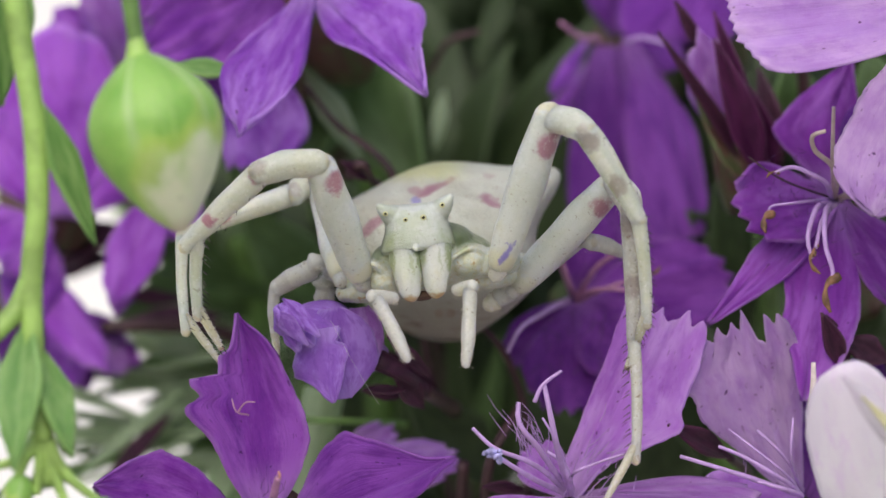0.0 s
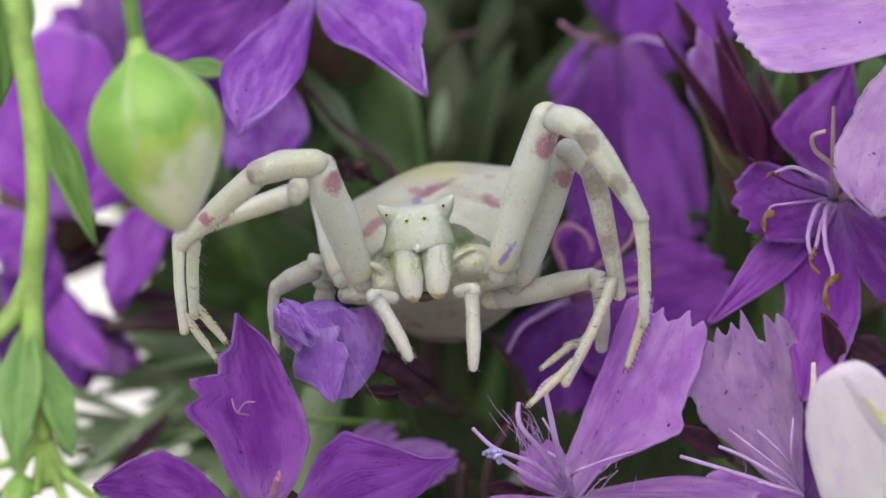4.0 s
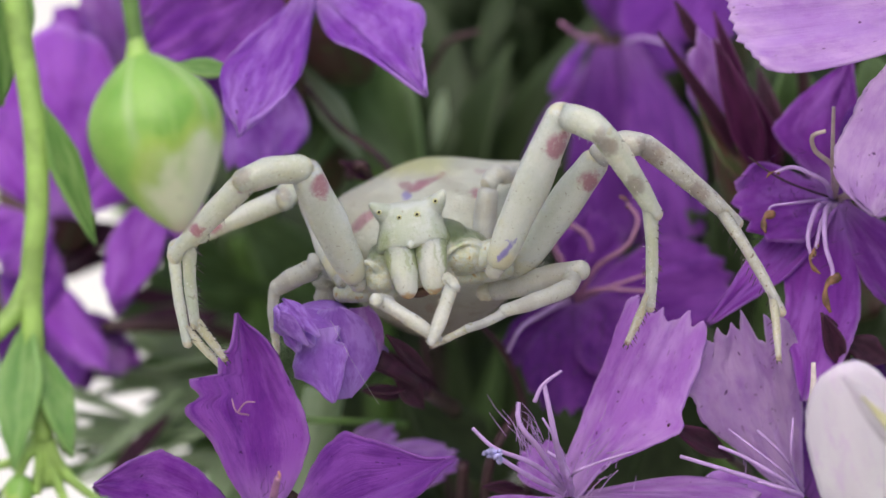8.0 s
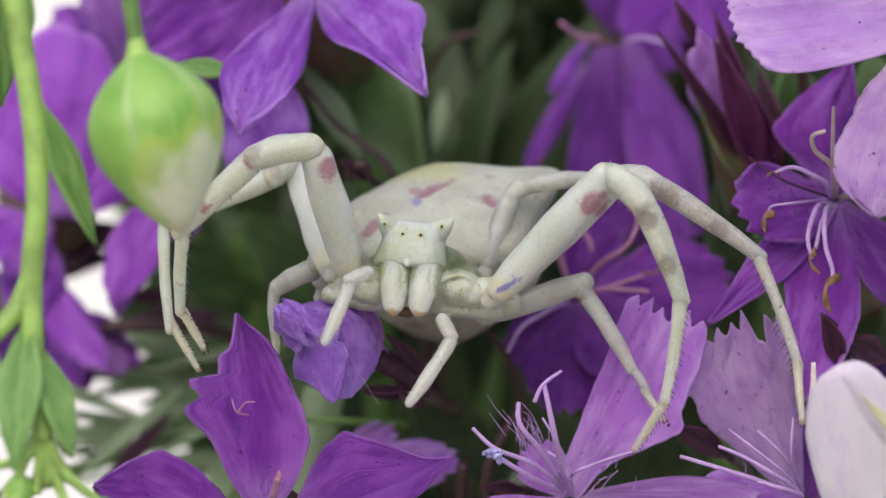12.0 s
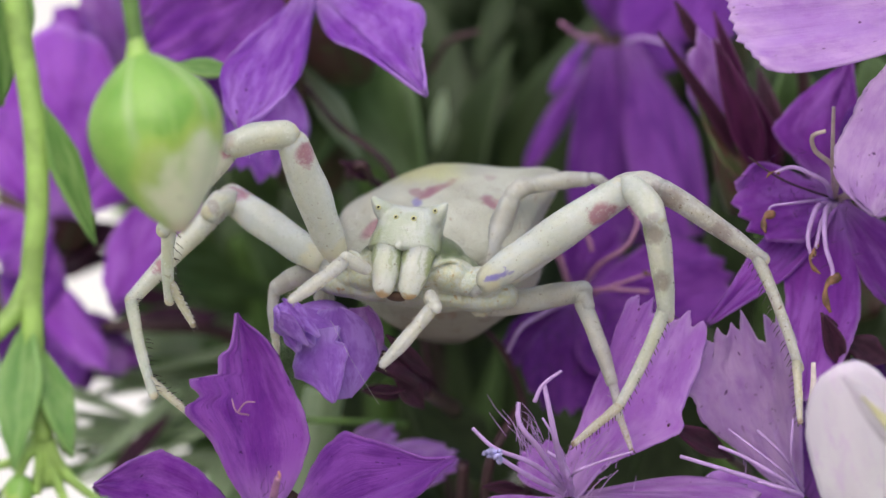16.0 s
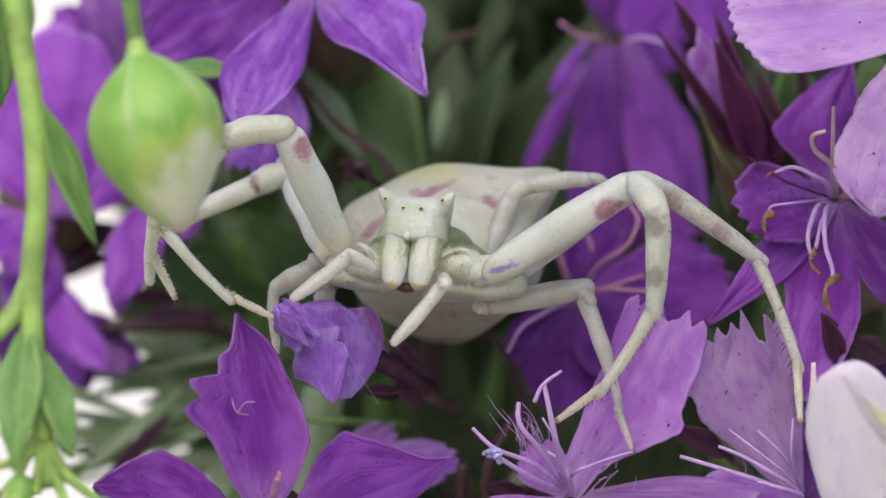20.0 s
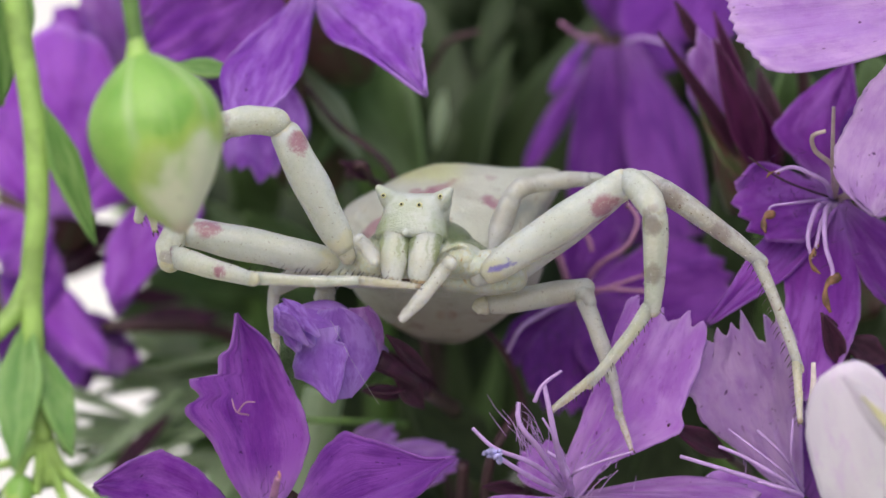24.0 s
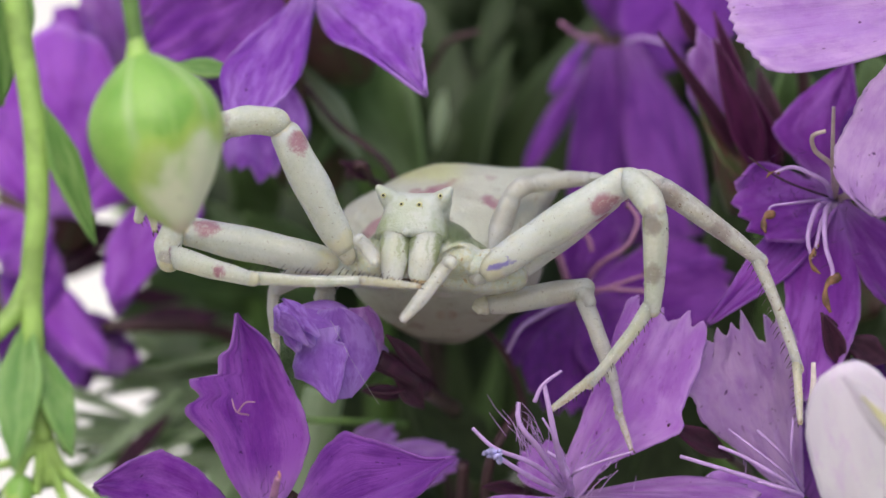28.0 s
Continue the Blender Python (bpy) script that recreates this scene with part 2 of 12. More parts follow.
SKIN_FEMUR_BLUE = skin_material("leg skin, femur with blue fleck", CREAM, MILK,
                                [(0.45, 0.50, 0.5, 0.10, (0.42, 0.45, 0.43), 0.35), (0.04, 0.09, 0.5, 2.0, (0.52, 0.49, 0.28), 0.55), (0.79, 0.07, 0.60, 0.13, PINK, 0.85), (0.15, 0.05, 0.535, 0.030, BLUE, 0.9), (0.11, 0.03, 0.505, 0.032, BLUE, 0.9), (0.205, 0.02, 0.57, 0.018, BLUE, 0.7), (0.19, 0.012, 0.49, 0.02, BLUE, 0.7), (1.0, 0.05, 0.5, 2.0, (0.48, 0.44, 0.26), 0.6)])
SKIN_PATELLA = skin_material("leg skin, patella", CREAM, IVORY, [(0.0, 0.06, 0.5, 2.0, (0.46, 0.42, 0.24), 0.6), (0.88, 0.10, 0.58, 0.16, SMOKE, 0.5), (1.0, 0.05, 0.5, 2.0, (0.46, 0.40, 0.20), 0.5)])
SKIN_TIBIA = skin_material("leg skin, tibia with grey marks", (0.475, 0.50, 0.43), (0.41, 0.455, 0.38), [(0.5, 0.5, 0.42, 0.05, (0.34, 0.38, 0.33), 0.5), (0.0, 0.04, 0.5, 2.0, (0.30, 0.28, 0.17), 0.6), (0.14, 0.08, 0.56, 0.15, SMOKE, 0.6), (0.12, 0.09, 0.72, 0.05, OLIVE, 0.8), (0.58, 0.10, 0.54, 0.14, SMOKE, 0.55), (0.62, 0.14, 0.70, 0.05, OLIVE, 0.7), (1.0, 0.05, 0.5, 2.0, (0.48, 0.44, 0.26), 0.6)])
SKIN_TIBIA_PINK = skin_material("leg skin, tibia with plum marks", (0.475, 0.50, 0.43), (0.43, 0.465, 0.385), [(0.0, 0.04, 0.5, 2.0, (0.46, 0.42, 0.24), 0.5), (0.08, 0.06, 0.50, 0.12, PINK, 0.9), (0.64, 0.06, 0.52, 0.13, PINK, 0.9), (1.0, 0.05, 0.5, 2.0, (0.48, 0.44, 0.26), 0.6)])
# darker copies of the leg skin: the second leg's shade, painted in
SKIN_PATELLA_SHADED = skin_material("leg skin, shaded patella", (0.38, 0.385, 0.355), (0.42, 0.425, 0.39), [(0.0, 0.06, 0.5, 2.0, (0.46, 0.42, 0.24), 0.5), (0.88, 0.10, 0.58, 0.16, SMOKE, 0.5)])
SKIN_TIBIA_SHADED = skin_material("leg skin, shaded tibia", (0.36, 0.365, 0.34), (0.32, 0.325, 0.30), [(0.14, 0.10, 0.56, 0.2, SMOKE, 0.5), (0.58, 0.10, 0.54, 0.16, SMOKE, 0.5), (1.0, 0.05, 0.5, 2.0, (0.48, 0.44, 0.26), 0.6)], 0.8)
SKIN_METATARSUS_SHADED = skin_material("leg skin, shaded metatarsus", (0.38, 0.385, 0.32), (0.34, 0.35, 0.28), [(1.0, 0.06, 0.5, 2.0, (0.45, 0.33, 0.16), 0.5)], 0.9)
SKIN_METATARSUS = skin_material("leg skin, metatarsus", (0.46, 0.485, 0.38), (0.38, 0.44, 0.34), [(1.0, 0.06, 0.5, 2.0, (0.45, 0.33, 0.16), 0.5), (0.4, 0.2, 0.5, 0.12, (0.33, 0.36, 0.24), 0.4)])
SKIN_TARSUS = skin_material("leg skin, tarsus", (0.48, 0.45, 0.28), (0.45, 0.43, 0.28), [(1.02, 0.10, 0.5, 2.0, (0.17, 0.11, 0.05), 0.9)])
SKIN_BACK_LEG = skin_material("leg skin, hind leg", (0.50, 0.515, 0.45), (0.545, 0.555, 0.50), [(0.7, 0.12, 0.5, 0.3, SMOKE, 0.2), (0.0, 0.06, 0.5, 2.0, (0.42, 0.38, 0.24), 0.5)], 0.5, 0.8, glassy=0.3)
SKIN_PALP = skin_material("palp skin", (0.47, 0.48, 0.43), (0.43, 0.44, 0.36), (), 0.5)
SKIN_TROCHANTER = skin_material("joint skin", (0.45, 0.46, 0.38), (0.45, 0.43, 0.31), (), 0.7)
SKIN_FANG = skin_material("chelicera skin", (0.52, 0.545, 0.49), (0.46, 0.50, 0.40), [(1.0, 0.08, 0.5, 2.0, (0.28, 0.15, 0.04), 0.8), (0.30, 0.28, 0.32, 0.07, OLIVE, 0.8), (0.30, 0.24, 0.68, 0.07, OLIVE, 0.8), (0.42, 0.2, 0.44, 0.02, OLIVE, 0.4), (0.55, 0.4, 0.27, 0.04, OLIVE, 0.6), (0.55, 0.4, 0.74, 0.04, OLIVE, 0.6)], 0.7, unit=1)


def head_material():
    m, t, p = mat_start("head skin", 0.28)
    mmv = t.nodes.new("ShaderNodeTexCoord").outputs["Object"]
    n1 = noise_tex(t, mmv, 1.8, 4.0, 0.6)
    n2 = noise_tex(t, mmv, 8.0, 3.0)
    sep = t.nodes.new("ShaderNodeSeparateXYZ")
    t.links.new(mmv, sep.inputs[0])
    wob = math_node(t, 'MULTIPLY', math_node(t, 'SUBTRACT', n1, 0.5), 0.9)
    x = math_node(t, 'ADD', math_node(t, 'ABSOLUTE', math_node(t, 'SUBTRACT', sep.outputs[0], 0.02)), wob)
    z = math_node(t, 'ADD', sep.outputs[2], wob)
    c = mixed(t, ramp(t, n1, 0.4, 0.65), (0.50, 0.54, 0.50), (0.41, 0.465, 0.37))
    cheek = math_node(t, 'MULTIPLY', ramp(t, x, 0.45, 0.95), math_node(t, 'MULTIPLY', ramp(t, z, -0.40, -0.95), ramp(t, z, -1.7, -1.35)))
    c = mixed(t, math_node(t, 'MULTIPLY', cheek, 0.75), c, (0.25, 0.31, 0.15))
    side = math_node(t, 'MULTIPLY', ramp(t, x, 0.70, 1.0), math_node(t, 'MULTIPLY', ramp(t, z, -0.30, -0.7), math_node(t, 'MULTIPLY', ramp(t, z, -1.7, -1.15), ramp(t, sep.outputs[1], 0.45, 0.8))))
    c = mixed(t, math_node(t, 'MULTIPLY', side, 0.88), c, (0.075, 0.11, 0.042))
    low = math_node(t, 'MULTIPLY', ramp(t, z, -1.35, -1.65), ramp(t, n2, 0.42, 0.62))
    c = mixed(t, math_node(t, 'MULTIPLY', low, 0.55), c, (0.46, 0.44, 0.24))
    c = mixed(t, math_node(t, 'MULTIPLY', ramp(t, noise_tex(t, mmv, 8.0, 1.0), 0.71, 0.75), 0.4), c, (0.20, 0.15, 0.08))
    p.inputs["Coat Weight"].default_value = 0.25
    p.inputs["Coat Roughness"].default_value = 0.2
    p.inputs["Subsurface Weight"].default_value = 0.5
    p.inputs["Subsurface Radius"].default_value = (1.0, 0.9, 0.65)
    p.inputs["Subsurface Scale"].default_value = 0.0003
    # greenish and tan mottling, thickest among the leg bases
    c2 = mixed(t, math_node(t, 'MULTIPLY', ramp(t, noise_tex(t, mmv, 3.2, 5.0, 0.7), 0.50, 0.66), math_node(t, 'ADD', math_node(t, 'MULTIPLY', ramp(t, sep.outputs[2], -1.4, -1.9), 0.35), 0.12)), c, (0.38, 0.38, 0.22))
    c2 = mixed(t, math_node(t, 'MULTIPLY', ramp(t, noise_tex(t, mmv, 18.0, 1.0), 0.68, 0.74), 0.35), c2, (0.18, 0.15, 0.10))
    c2 = mixed(t, math_node(t, 'MULTIPLY', ramp(t, noise_tex(t, mmv, 4.5, 2.0), 0.66, 0.72), math_node(t, 'MULTIPLY', ramp(t, sep.outputs[2], -1.5, -1.8), 0.7)), c2, (0.34, 0.20, 0.06))
    t.links.new(c2, p.inputs["Base Color"])
    folds = math_node(t, 'MULTIPLY', noise_tex(t, scaled(t, mmv, (1.0, 1.0, 2.2)), 2.6, 3.0, 0.6), math_node(t, 'ADD', math_node(t, 'MULTIPLY', ramp(t, sep.outputs[2], -1.4, -1.9), 1.0), 0.4))
    bumped(t, p, math_node(t, 'ADD', folds, math_node(t, 'ADD', n2, noise_tex(t, mmv, 25.0, 2.0))), 0.6, 0.00005)
    return m


def abdomen_material():
    m, t, p = mat_start("abdomen skin", 0.45)
    co = t.nodes.new("ShaderNodeTexCoord").outputs["Object"]
    mmv = scaled(t, co, (1000, 1000, 1000))
    n1 = noise_tex(t, mmv, 0.7, 4.0)
    n2 = noise_tex(t, mmv, 5.0, 3.0)
    sep = t.nodes.new("ShaderNodeSeparateXYZ")
    t.links.new(mmv, sep.inputs[0])
    wob = math_node(t, 'MULTIPLY', math_node(t, 'SUBTRACT', noise_tex(t, mmv, 1.6, 4.0), 0.5), 0.7)
    c = mixed(t, ramp(t, n1, 0.38, 0.64), (0.47, 0.50, 0.43), (0.40, 0.415, 0.345))
    x = math_node(t, 'ADD', sep.outputs[0], wob)
    z = math_node(t, 'ADD', sep.outputs[2], wob)
    # pink and violet flecks on the upper side
    for x0, z0, rx, rz, lean, col, amount in (
            (-0.95, 1.98, 0.20, 0.12, 0.0, PINK, 0.6), (-0.30, 2.06, 0.62, 0.10, 0.45, PINK, 0.75), (-0.62, 1.92, 0.30, 0.14, 0.3, PINK, 0.6), (-0.90, 1.66, 0.14, 0.14, 0.0, BLUE, 0.8),
            (1.28, 1.62, 0.40, 0.17, -0.2, PINK, 0.85), (-2.15, 0.95, 0.52, 0.16, 0.7, PINK, 0.75), (1.2, 2.35, 0.2, 0.06, 0.0, PINK, 0.4)):
        dx = math_node(t, 'SUBTRACT', x, x0)
        dz = math_node(t, 'SUBTRACT', z, z0)
        cs, sn = math.cos(lean), math.sin(lean)
        du = math_node(t, 'DIVIDE', math_node(t, 'ADD', math_node(t, 'MULTIPLY', dx, cs), math_node(t, 'MULTIPLY', dz, sn)), rx)
        dv = math_node(t, 'DIVIDE', math_node(t, 'SUBTRACT', math_node(t, 'MULTIPLY', dz, cs), math_node(t, 'MULTIPLY', dx, sn)), rz)
        d = math_node(t, 'ADD', math_node(t, 'MULTIPLY', du, du), math_node(t, 'MULTIPLY', dv, dv))
        c = mixed(t, math_node(t, 'MULTIPLY', ramp(t, d, 1.6, 0.3), amount), c, col)
    # underside shade painted into the skin, with brown mottling over it
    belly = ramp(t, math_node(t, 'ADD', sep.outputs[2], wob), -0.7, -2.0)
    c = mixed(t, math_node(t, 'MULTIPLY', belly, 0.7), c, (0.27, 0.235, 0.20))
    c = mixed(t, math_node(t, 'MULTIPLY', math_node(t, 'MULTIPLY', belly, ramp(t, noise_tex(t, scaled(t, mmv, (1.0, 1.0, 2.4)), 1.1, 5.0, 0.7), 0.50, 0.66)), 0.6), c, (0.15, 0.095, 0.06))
    for x0 in (-0.22, 0.14):
        dx = math_node(t, 'DIVIDE', math_node(t, 'SUBTRACT', sep.outputs[0], x0), 0.13)
        dz = math_node(t, 'DIVIDE', math_node(t, 'SUBTRACT', sep.outputs[2], -1.66), 0.13)
        d = math_node(t, 'ADD', math_node(t, 'MULTIPLY', dx, dx), math_node(t, 'MULTIPLY', dz, dz))
        c = mixed(t, math_node(t, 'MULTIPLY', ramp(t, d, 1.8, 0.2), 0.4), c, (0.24, 0.12, 0.05))
    edge = math_node(t, 'MULTIPLY', ramp(t, math_node(t, 'ADD', sep.outputs[2], math_node(t, 'MULTIPLY', n2, 0.4)), 2.30, 2.75), ramp(t, x, 0.9, -0.2))
    c = mixed(t, math_node(t, 'MULTIPLY', edge, 0.6), c, (0.50, 0.54, 0.20))
    c = mixed(t, math_node(t, 'MULTIPLY', ramp(t, noise_tex(t, mmv, 2.2, 5.0, 0.7), 0.52, 0.68), 0.3), c, (0.36, 0.34, 0.28))
    c = mixed(t, math_node(t, 'MULTIPLY', ramp(t, noise_tex(t, mmv, 4.0, 1.0), 0.70, 0.74), 0.45), c, (0.25, 0.18, 0.12))
    t.links.new(c, p.inputs["Base Color"])
    p.inputs["Subsurface Weight"].default_value = 0.35
    p.inputs["Subsurface Radius"].default_value = (1.0, 0.8, 0.6)
    p.inputs["Subsurface Scale"].default_value = 0.0005
    crease = noise_tex(t, scaled(t, mmv, (0.9, 1.0, 1.3)), 1.3, 4.0, 0.6)
    bumped(t, p, math_node(t, 'ADD', math_node(t, 'MULTIPLY', crease, 3.5), math_node(t, 'ADD', n2, noise_tex(t, mmv, 22.0, 2.0))), 0.7, 0.00008)
    return m


def bud_material():
    """Smooth green bud, paler seams between its scales and a whitish, faded tip."""
    m, t, p = mat_start("green bud skin", 0.4)
    uv = t.nodes.new("ShaderNodeTexCoord").outputs["UV"]
    sep = t.nodes.new("ShaderNodeSeparateXYZ")
    t.links.new(uv, sep.inputs[0])
    big = noise_tex(t, scaled(t, uv, (7, 3, 1)), 1.0, 4.0)
    streak = noise_tex(t, scaled(t, uv, (60, 2.5, 1)), 1.0, 3.0)
    c = mixed(t, ramp(t, big, 0.35, 0.65), (0.16, 0.35, 0.05), (0.26, 0.47, 0.10))
    c = mixed(t, math_node(t, 'MULTIPLY', ramp(t, streak, 0.5, 0.7), 0.35), c, (0.36, 0.52, 0.16))
    v = math_node(t, 'ADD', sep.outputs[1], math_node(t, 'MULTIPLY', math_node(t, 'SUBTRACT', big, 0.5), 0.8))
    one_side = math_node(t, 'COSINE', math_node(t, 'MULTIPLY', math_node(t, 'SUBTRACT', sep.outputs[0], 0.60), 6.283))
    v = math_node(t, 'ADD', v, math_node(t, 'MULTIPLY', one_side, 0.42))
    c = mixed(t, math_node(t, 'MULTIPLY', ramp(t, v, 0.80, 1.12), 0.9), c, (0.62, 0.645, 0.48))
    turn = math_node(t, 'ADD', math_node(t, 'MULTIPLY', sep.outputs[0], 31.416), math_node(t, 'MULTIPLY', sep.outputs[1], 1.75))
    seam = math_node(t, 'ADD', math_node(t, 'COSINE', turn), math_node(t, 'MULTIPLY', math_node(t, 'SUBTRACT', big, 0.5), 0.2))
    seam = math_node(t, 'MULTIPLY', ramp(t, seam, 0.86, 1.0), ramp(t, sep.outputs[1], 0.75, 0.35))
    c = mixed(t, math_node(t, 'MULTIPLY', seam, 0.35), c, (0.46, 0.58, 0.33))
    border = math_node(t, 'MULTIPLY', ramp(t, v, 0.72, 0.84), ramp(t, v, 1.02, 0.88))
    c = mixed(t, math_node(t, 'MULTIPLY', border, 0.35), c, (0.46, 0.54, 0.10))
    c = mixed(t, math_node(t, 'MULTIPLY', ramp(t, noise_tex(t, scaled(t, uv, (14, 9, 1)), 1.0, 4.0), 0.62, 0.74), 0.3), c, (0.12, 0.22, 0.05))
    c = mixed(t, math_node(t, 'MULTIPLY', ramp(t, sep.outputs[1], 0.90, 1.0), 0.6), c, (0.45, 0.36, 0.26))
    t.links.new(c, p.inputs["Base Color"])
    p.inputs["Subsurface Weight"].default_value = 0.25
    p.inputs["Subsurface Radius"].default_value = (0.6, 1.0, 0.3)
    p.inputs["Subsurface Scale"].default_value = 0.0005
    bumped(t, p, streak, 0.4, 0.0001)
    return m


SKIN_HEAD, SKIN_ABDOMEN, BUD_SKIN = head_material(), abdomen_material(), bud_material()


# ---- shape helpers ----
def thing(name, at, label, category, group="", kind=""):
    ob = new(name)
    ob.empty_display_size = 0.002
    ob.location = Vector(at) * MM
    return tagged(ob, label, category, group, kind)


def base_of(ob):
    v = Vector((0, 0, 0))
    while ob:
        v += ob.location
        ob = ob.parent
    return v


def mesh_from(name, verts, faces, material, uvs=None):
    me = bpy.data.meshes.new(name)
    me.from_pydata([tuple(v) for v in verts], [], faces)
    if uvs is not None:
        lay = me.uv_layers.new(name="UVMap")
        for loop in me.loops:
            lay.data[loop.index].uv = uvs[loop.vertex_index]
    me.materials.append(material)
    me.polygons.foreach_set("use_smooth", [True] * len(me.polygons))
    me.update()
    return me


def part(name, geo, material, parent, label=""):
    """geo: (verts in mm in the world, faces, uvs). Links ONE mesh under a thing or a part."""
    verts, faces, uvs = geo
    o = base_of(parent) if parent else Vector((0, 0, 0))
    me = mesh_from(name, [Vector(v) * MM - o for v in verts], faces, material, uvs)
    ob = new(name, me)
    ob.parent = parent
    return tagged(ob, label)


def joined(geos):
    V, F, U = [], [], []
    for v, f, u in geos:
        n = len(V)
        V += [tuple(x) for x in v]
        F += [tuple(i + n for i in q) for q in f]
        U += list(u)
    return V, F, U


def curve_points(pts, per=6):
    """A smooth line through pts that keeps its slopes in step with the spacing."""
    P = [np.array(p, float) for p in pts]
    n = len(P)
    seg = [np.linalg.norm(P[i + 1] - P[i]) + 1e-9 for i in range(n - 1)]
    way = [(P[i + 1] - P[i]) / seg[i] for i in range(n - 1)]
    tan = [way[0]]
    for i in range(1, n - 1):
        tan.append((way[i - 1] * seg[i] + way[i] * seg[i - 1]) / (seg[i] + seg[i - 1]))
    tan.append(way[-1])
    out = []
    for i in range(n - 1):
        for k in range(per):
            t = k / per
            t2, t3 = t * t, t ** 3
            out.append((2 * t3 - 3 * t2 + 1) * P[i] + (t3 - 2 * t2 + t) * seg[i] * tan[i] + (3 * t2 - 2 * t3) * P[i + 1] + (t3 - t2) * seg[i] * tan[i + 1])
    out.append(P[-1])
    return out


def tube(pts, r0, r1=None, sides=8, per=6, swell=None):
    """A round, tapered stalk along pts."""
    r1 = r0 if r1 is None else r1
    C = curve_points(pts, per)
    n = len(C)
    V, F, U = [], [], []
    ref = np.array((0.31, -0.9, 0.3))
    for i, c in enumerate(C):
        d = C[min(i + 1, n - 1)] - C[max(i - 1, 0)]
        d = d / (np.linalg.norm(d) + 1e-9)
        x = np.cross(d, ref)
        x /= np.linalg.norm(x) + 1e-9
        y = np.cross(d, x)
        v = i / (n - 1)
        r = r0 + (r1 - r0) * v
        if swell:
            r *= swell(v)
        for k in range(sides):
            a = 2 * math.pi * k / sides
            V.append(c + r * (math.cos(a) * x + math.sin(a) * y))
            U.append((k / sides, v))
    for i in range(n - 1):
        for k in range(sides):
            F.append((i * sides + k, i * sides + (k + 1) % sides, (i + 1) * sides + (k + 1) % sides, (i + 1) * sides + k))
    F.append(tuple(range(sides))[::-1])
    F.append(tuple((n - 1) * sides + k for k in range(sides)))
    return V, F, U


def blob(c, r, rot=(0, 0, 0), seg=16, rings=10, power=2.0):
    """An ellipsoid, squarer as power grows."""
    m = Euler([radians(a) for a in rot]).to_matrix()
    V, F, U = [], [], []
    e = 2.0 / power
    sg = lambda x: math.copysign(abs(x) ** e, x)
    for i in range(rings + 1):
        th = math.pi * i / rings
        for k in range(seg):
            ph = 2 * math.pi * k / seg
            p = Vector((r[0] * sg(math.sin(th)) * sg(math.cos(ph)), r[1] * sg(math.sin(th)) * sg(math.sin(ph)), r[2] * sg(math.cos(th))))
            V.append(Vector(c) + m @ p)
            U.append((k / seg, i / rings))
    for i in range(rings):
        for k in range(seg):
            F.append((i * seg + k, (i + 1) * seg + k, (i + 1) * seg + (k + 1) % seg, i * seg + (k + 1) % seg))
    return V, F, U


def shell(V, nu, nv, U, thick):
    """Gives a grid of nu x nv points a thickness and closes its rim."""
    A = np.array(V, float).reshape(nv, nu, 3)
    du = np.gradient(A, axis=1)
    dv = np.gradient(A, axis=0)
    N = np.cross(du, dv)
    N /= np.linalg.norm(N, axis=2, keepdims=True) + 1e-9
    top, bot = A + N * thick / 2, A - N * thick / 2
    n = nu * nv
    V2 = [tuple(x) for x in top.reshape(-1, 3)] + [tuple(x) for x in bot.reshape(-1, 3)]
    F = []
    for j in range(nv - 1):
        for i in range(nu - 1):
            a, b, c, d = j * nu + i, j * nu + i + 1, (j + 1) * nu + i + 1, (j + 1) * nu + i
            F.append((a, b, c, d))
            F.append((n + d, n + c, n + b, n + a))
    rim = [i for i in range(nu)] + [j * nu + nu - 1 for j in range(1, nv)] + [(nv - 1) * nu + i for i in range(nu - 2, -1, -1)] + [j * nu for j in range(nv - 2, 0, -1)]
    for k in range(len(rim)):
        a, b = rim[k], rim[(k + 1) % len(rim)]
        F.append((b, a, n + a, n + b))
    return V2, F, list(U) + list(U)


def frame_of(base, tip, face):
    y = Vector(tip) - Vector(base)
    L = y.length
    y.normalize()
    z = Vector(face) - y * Vector(face).dot(y)
    z.normalize()
    x = y.cross(z)
    return Matrix((x, y, z)).transposed(), L


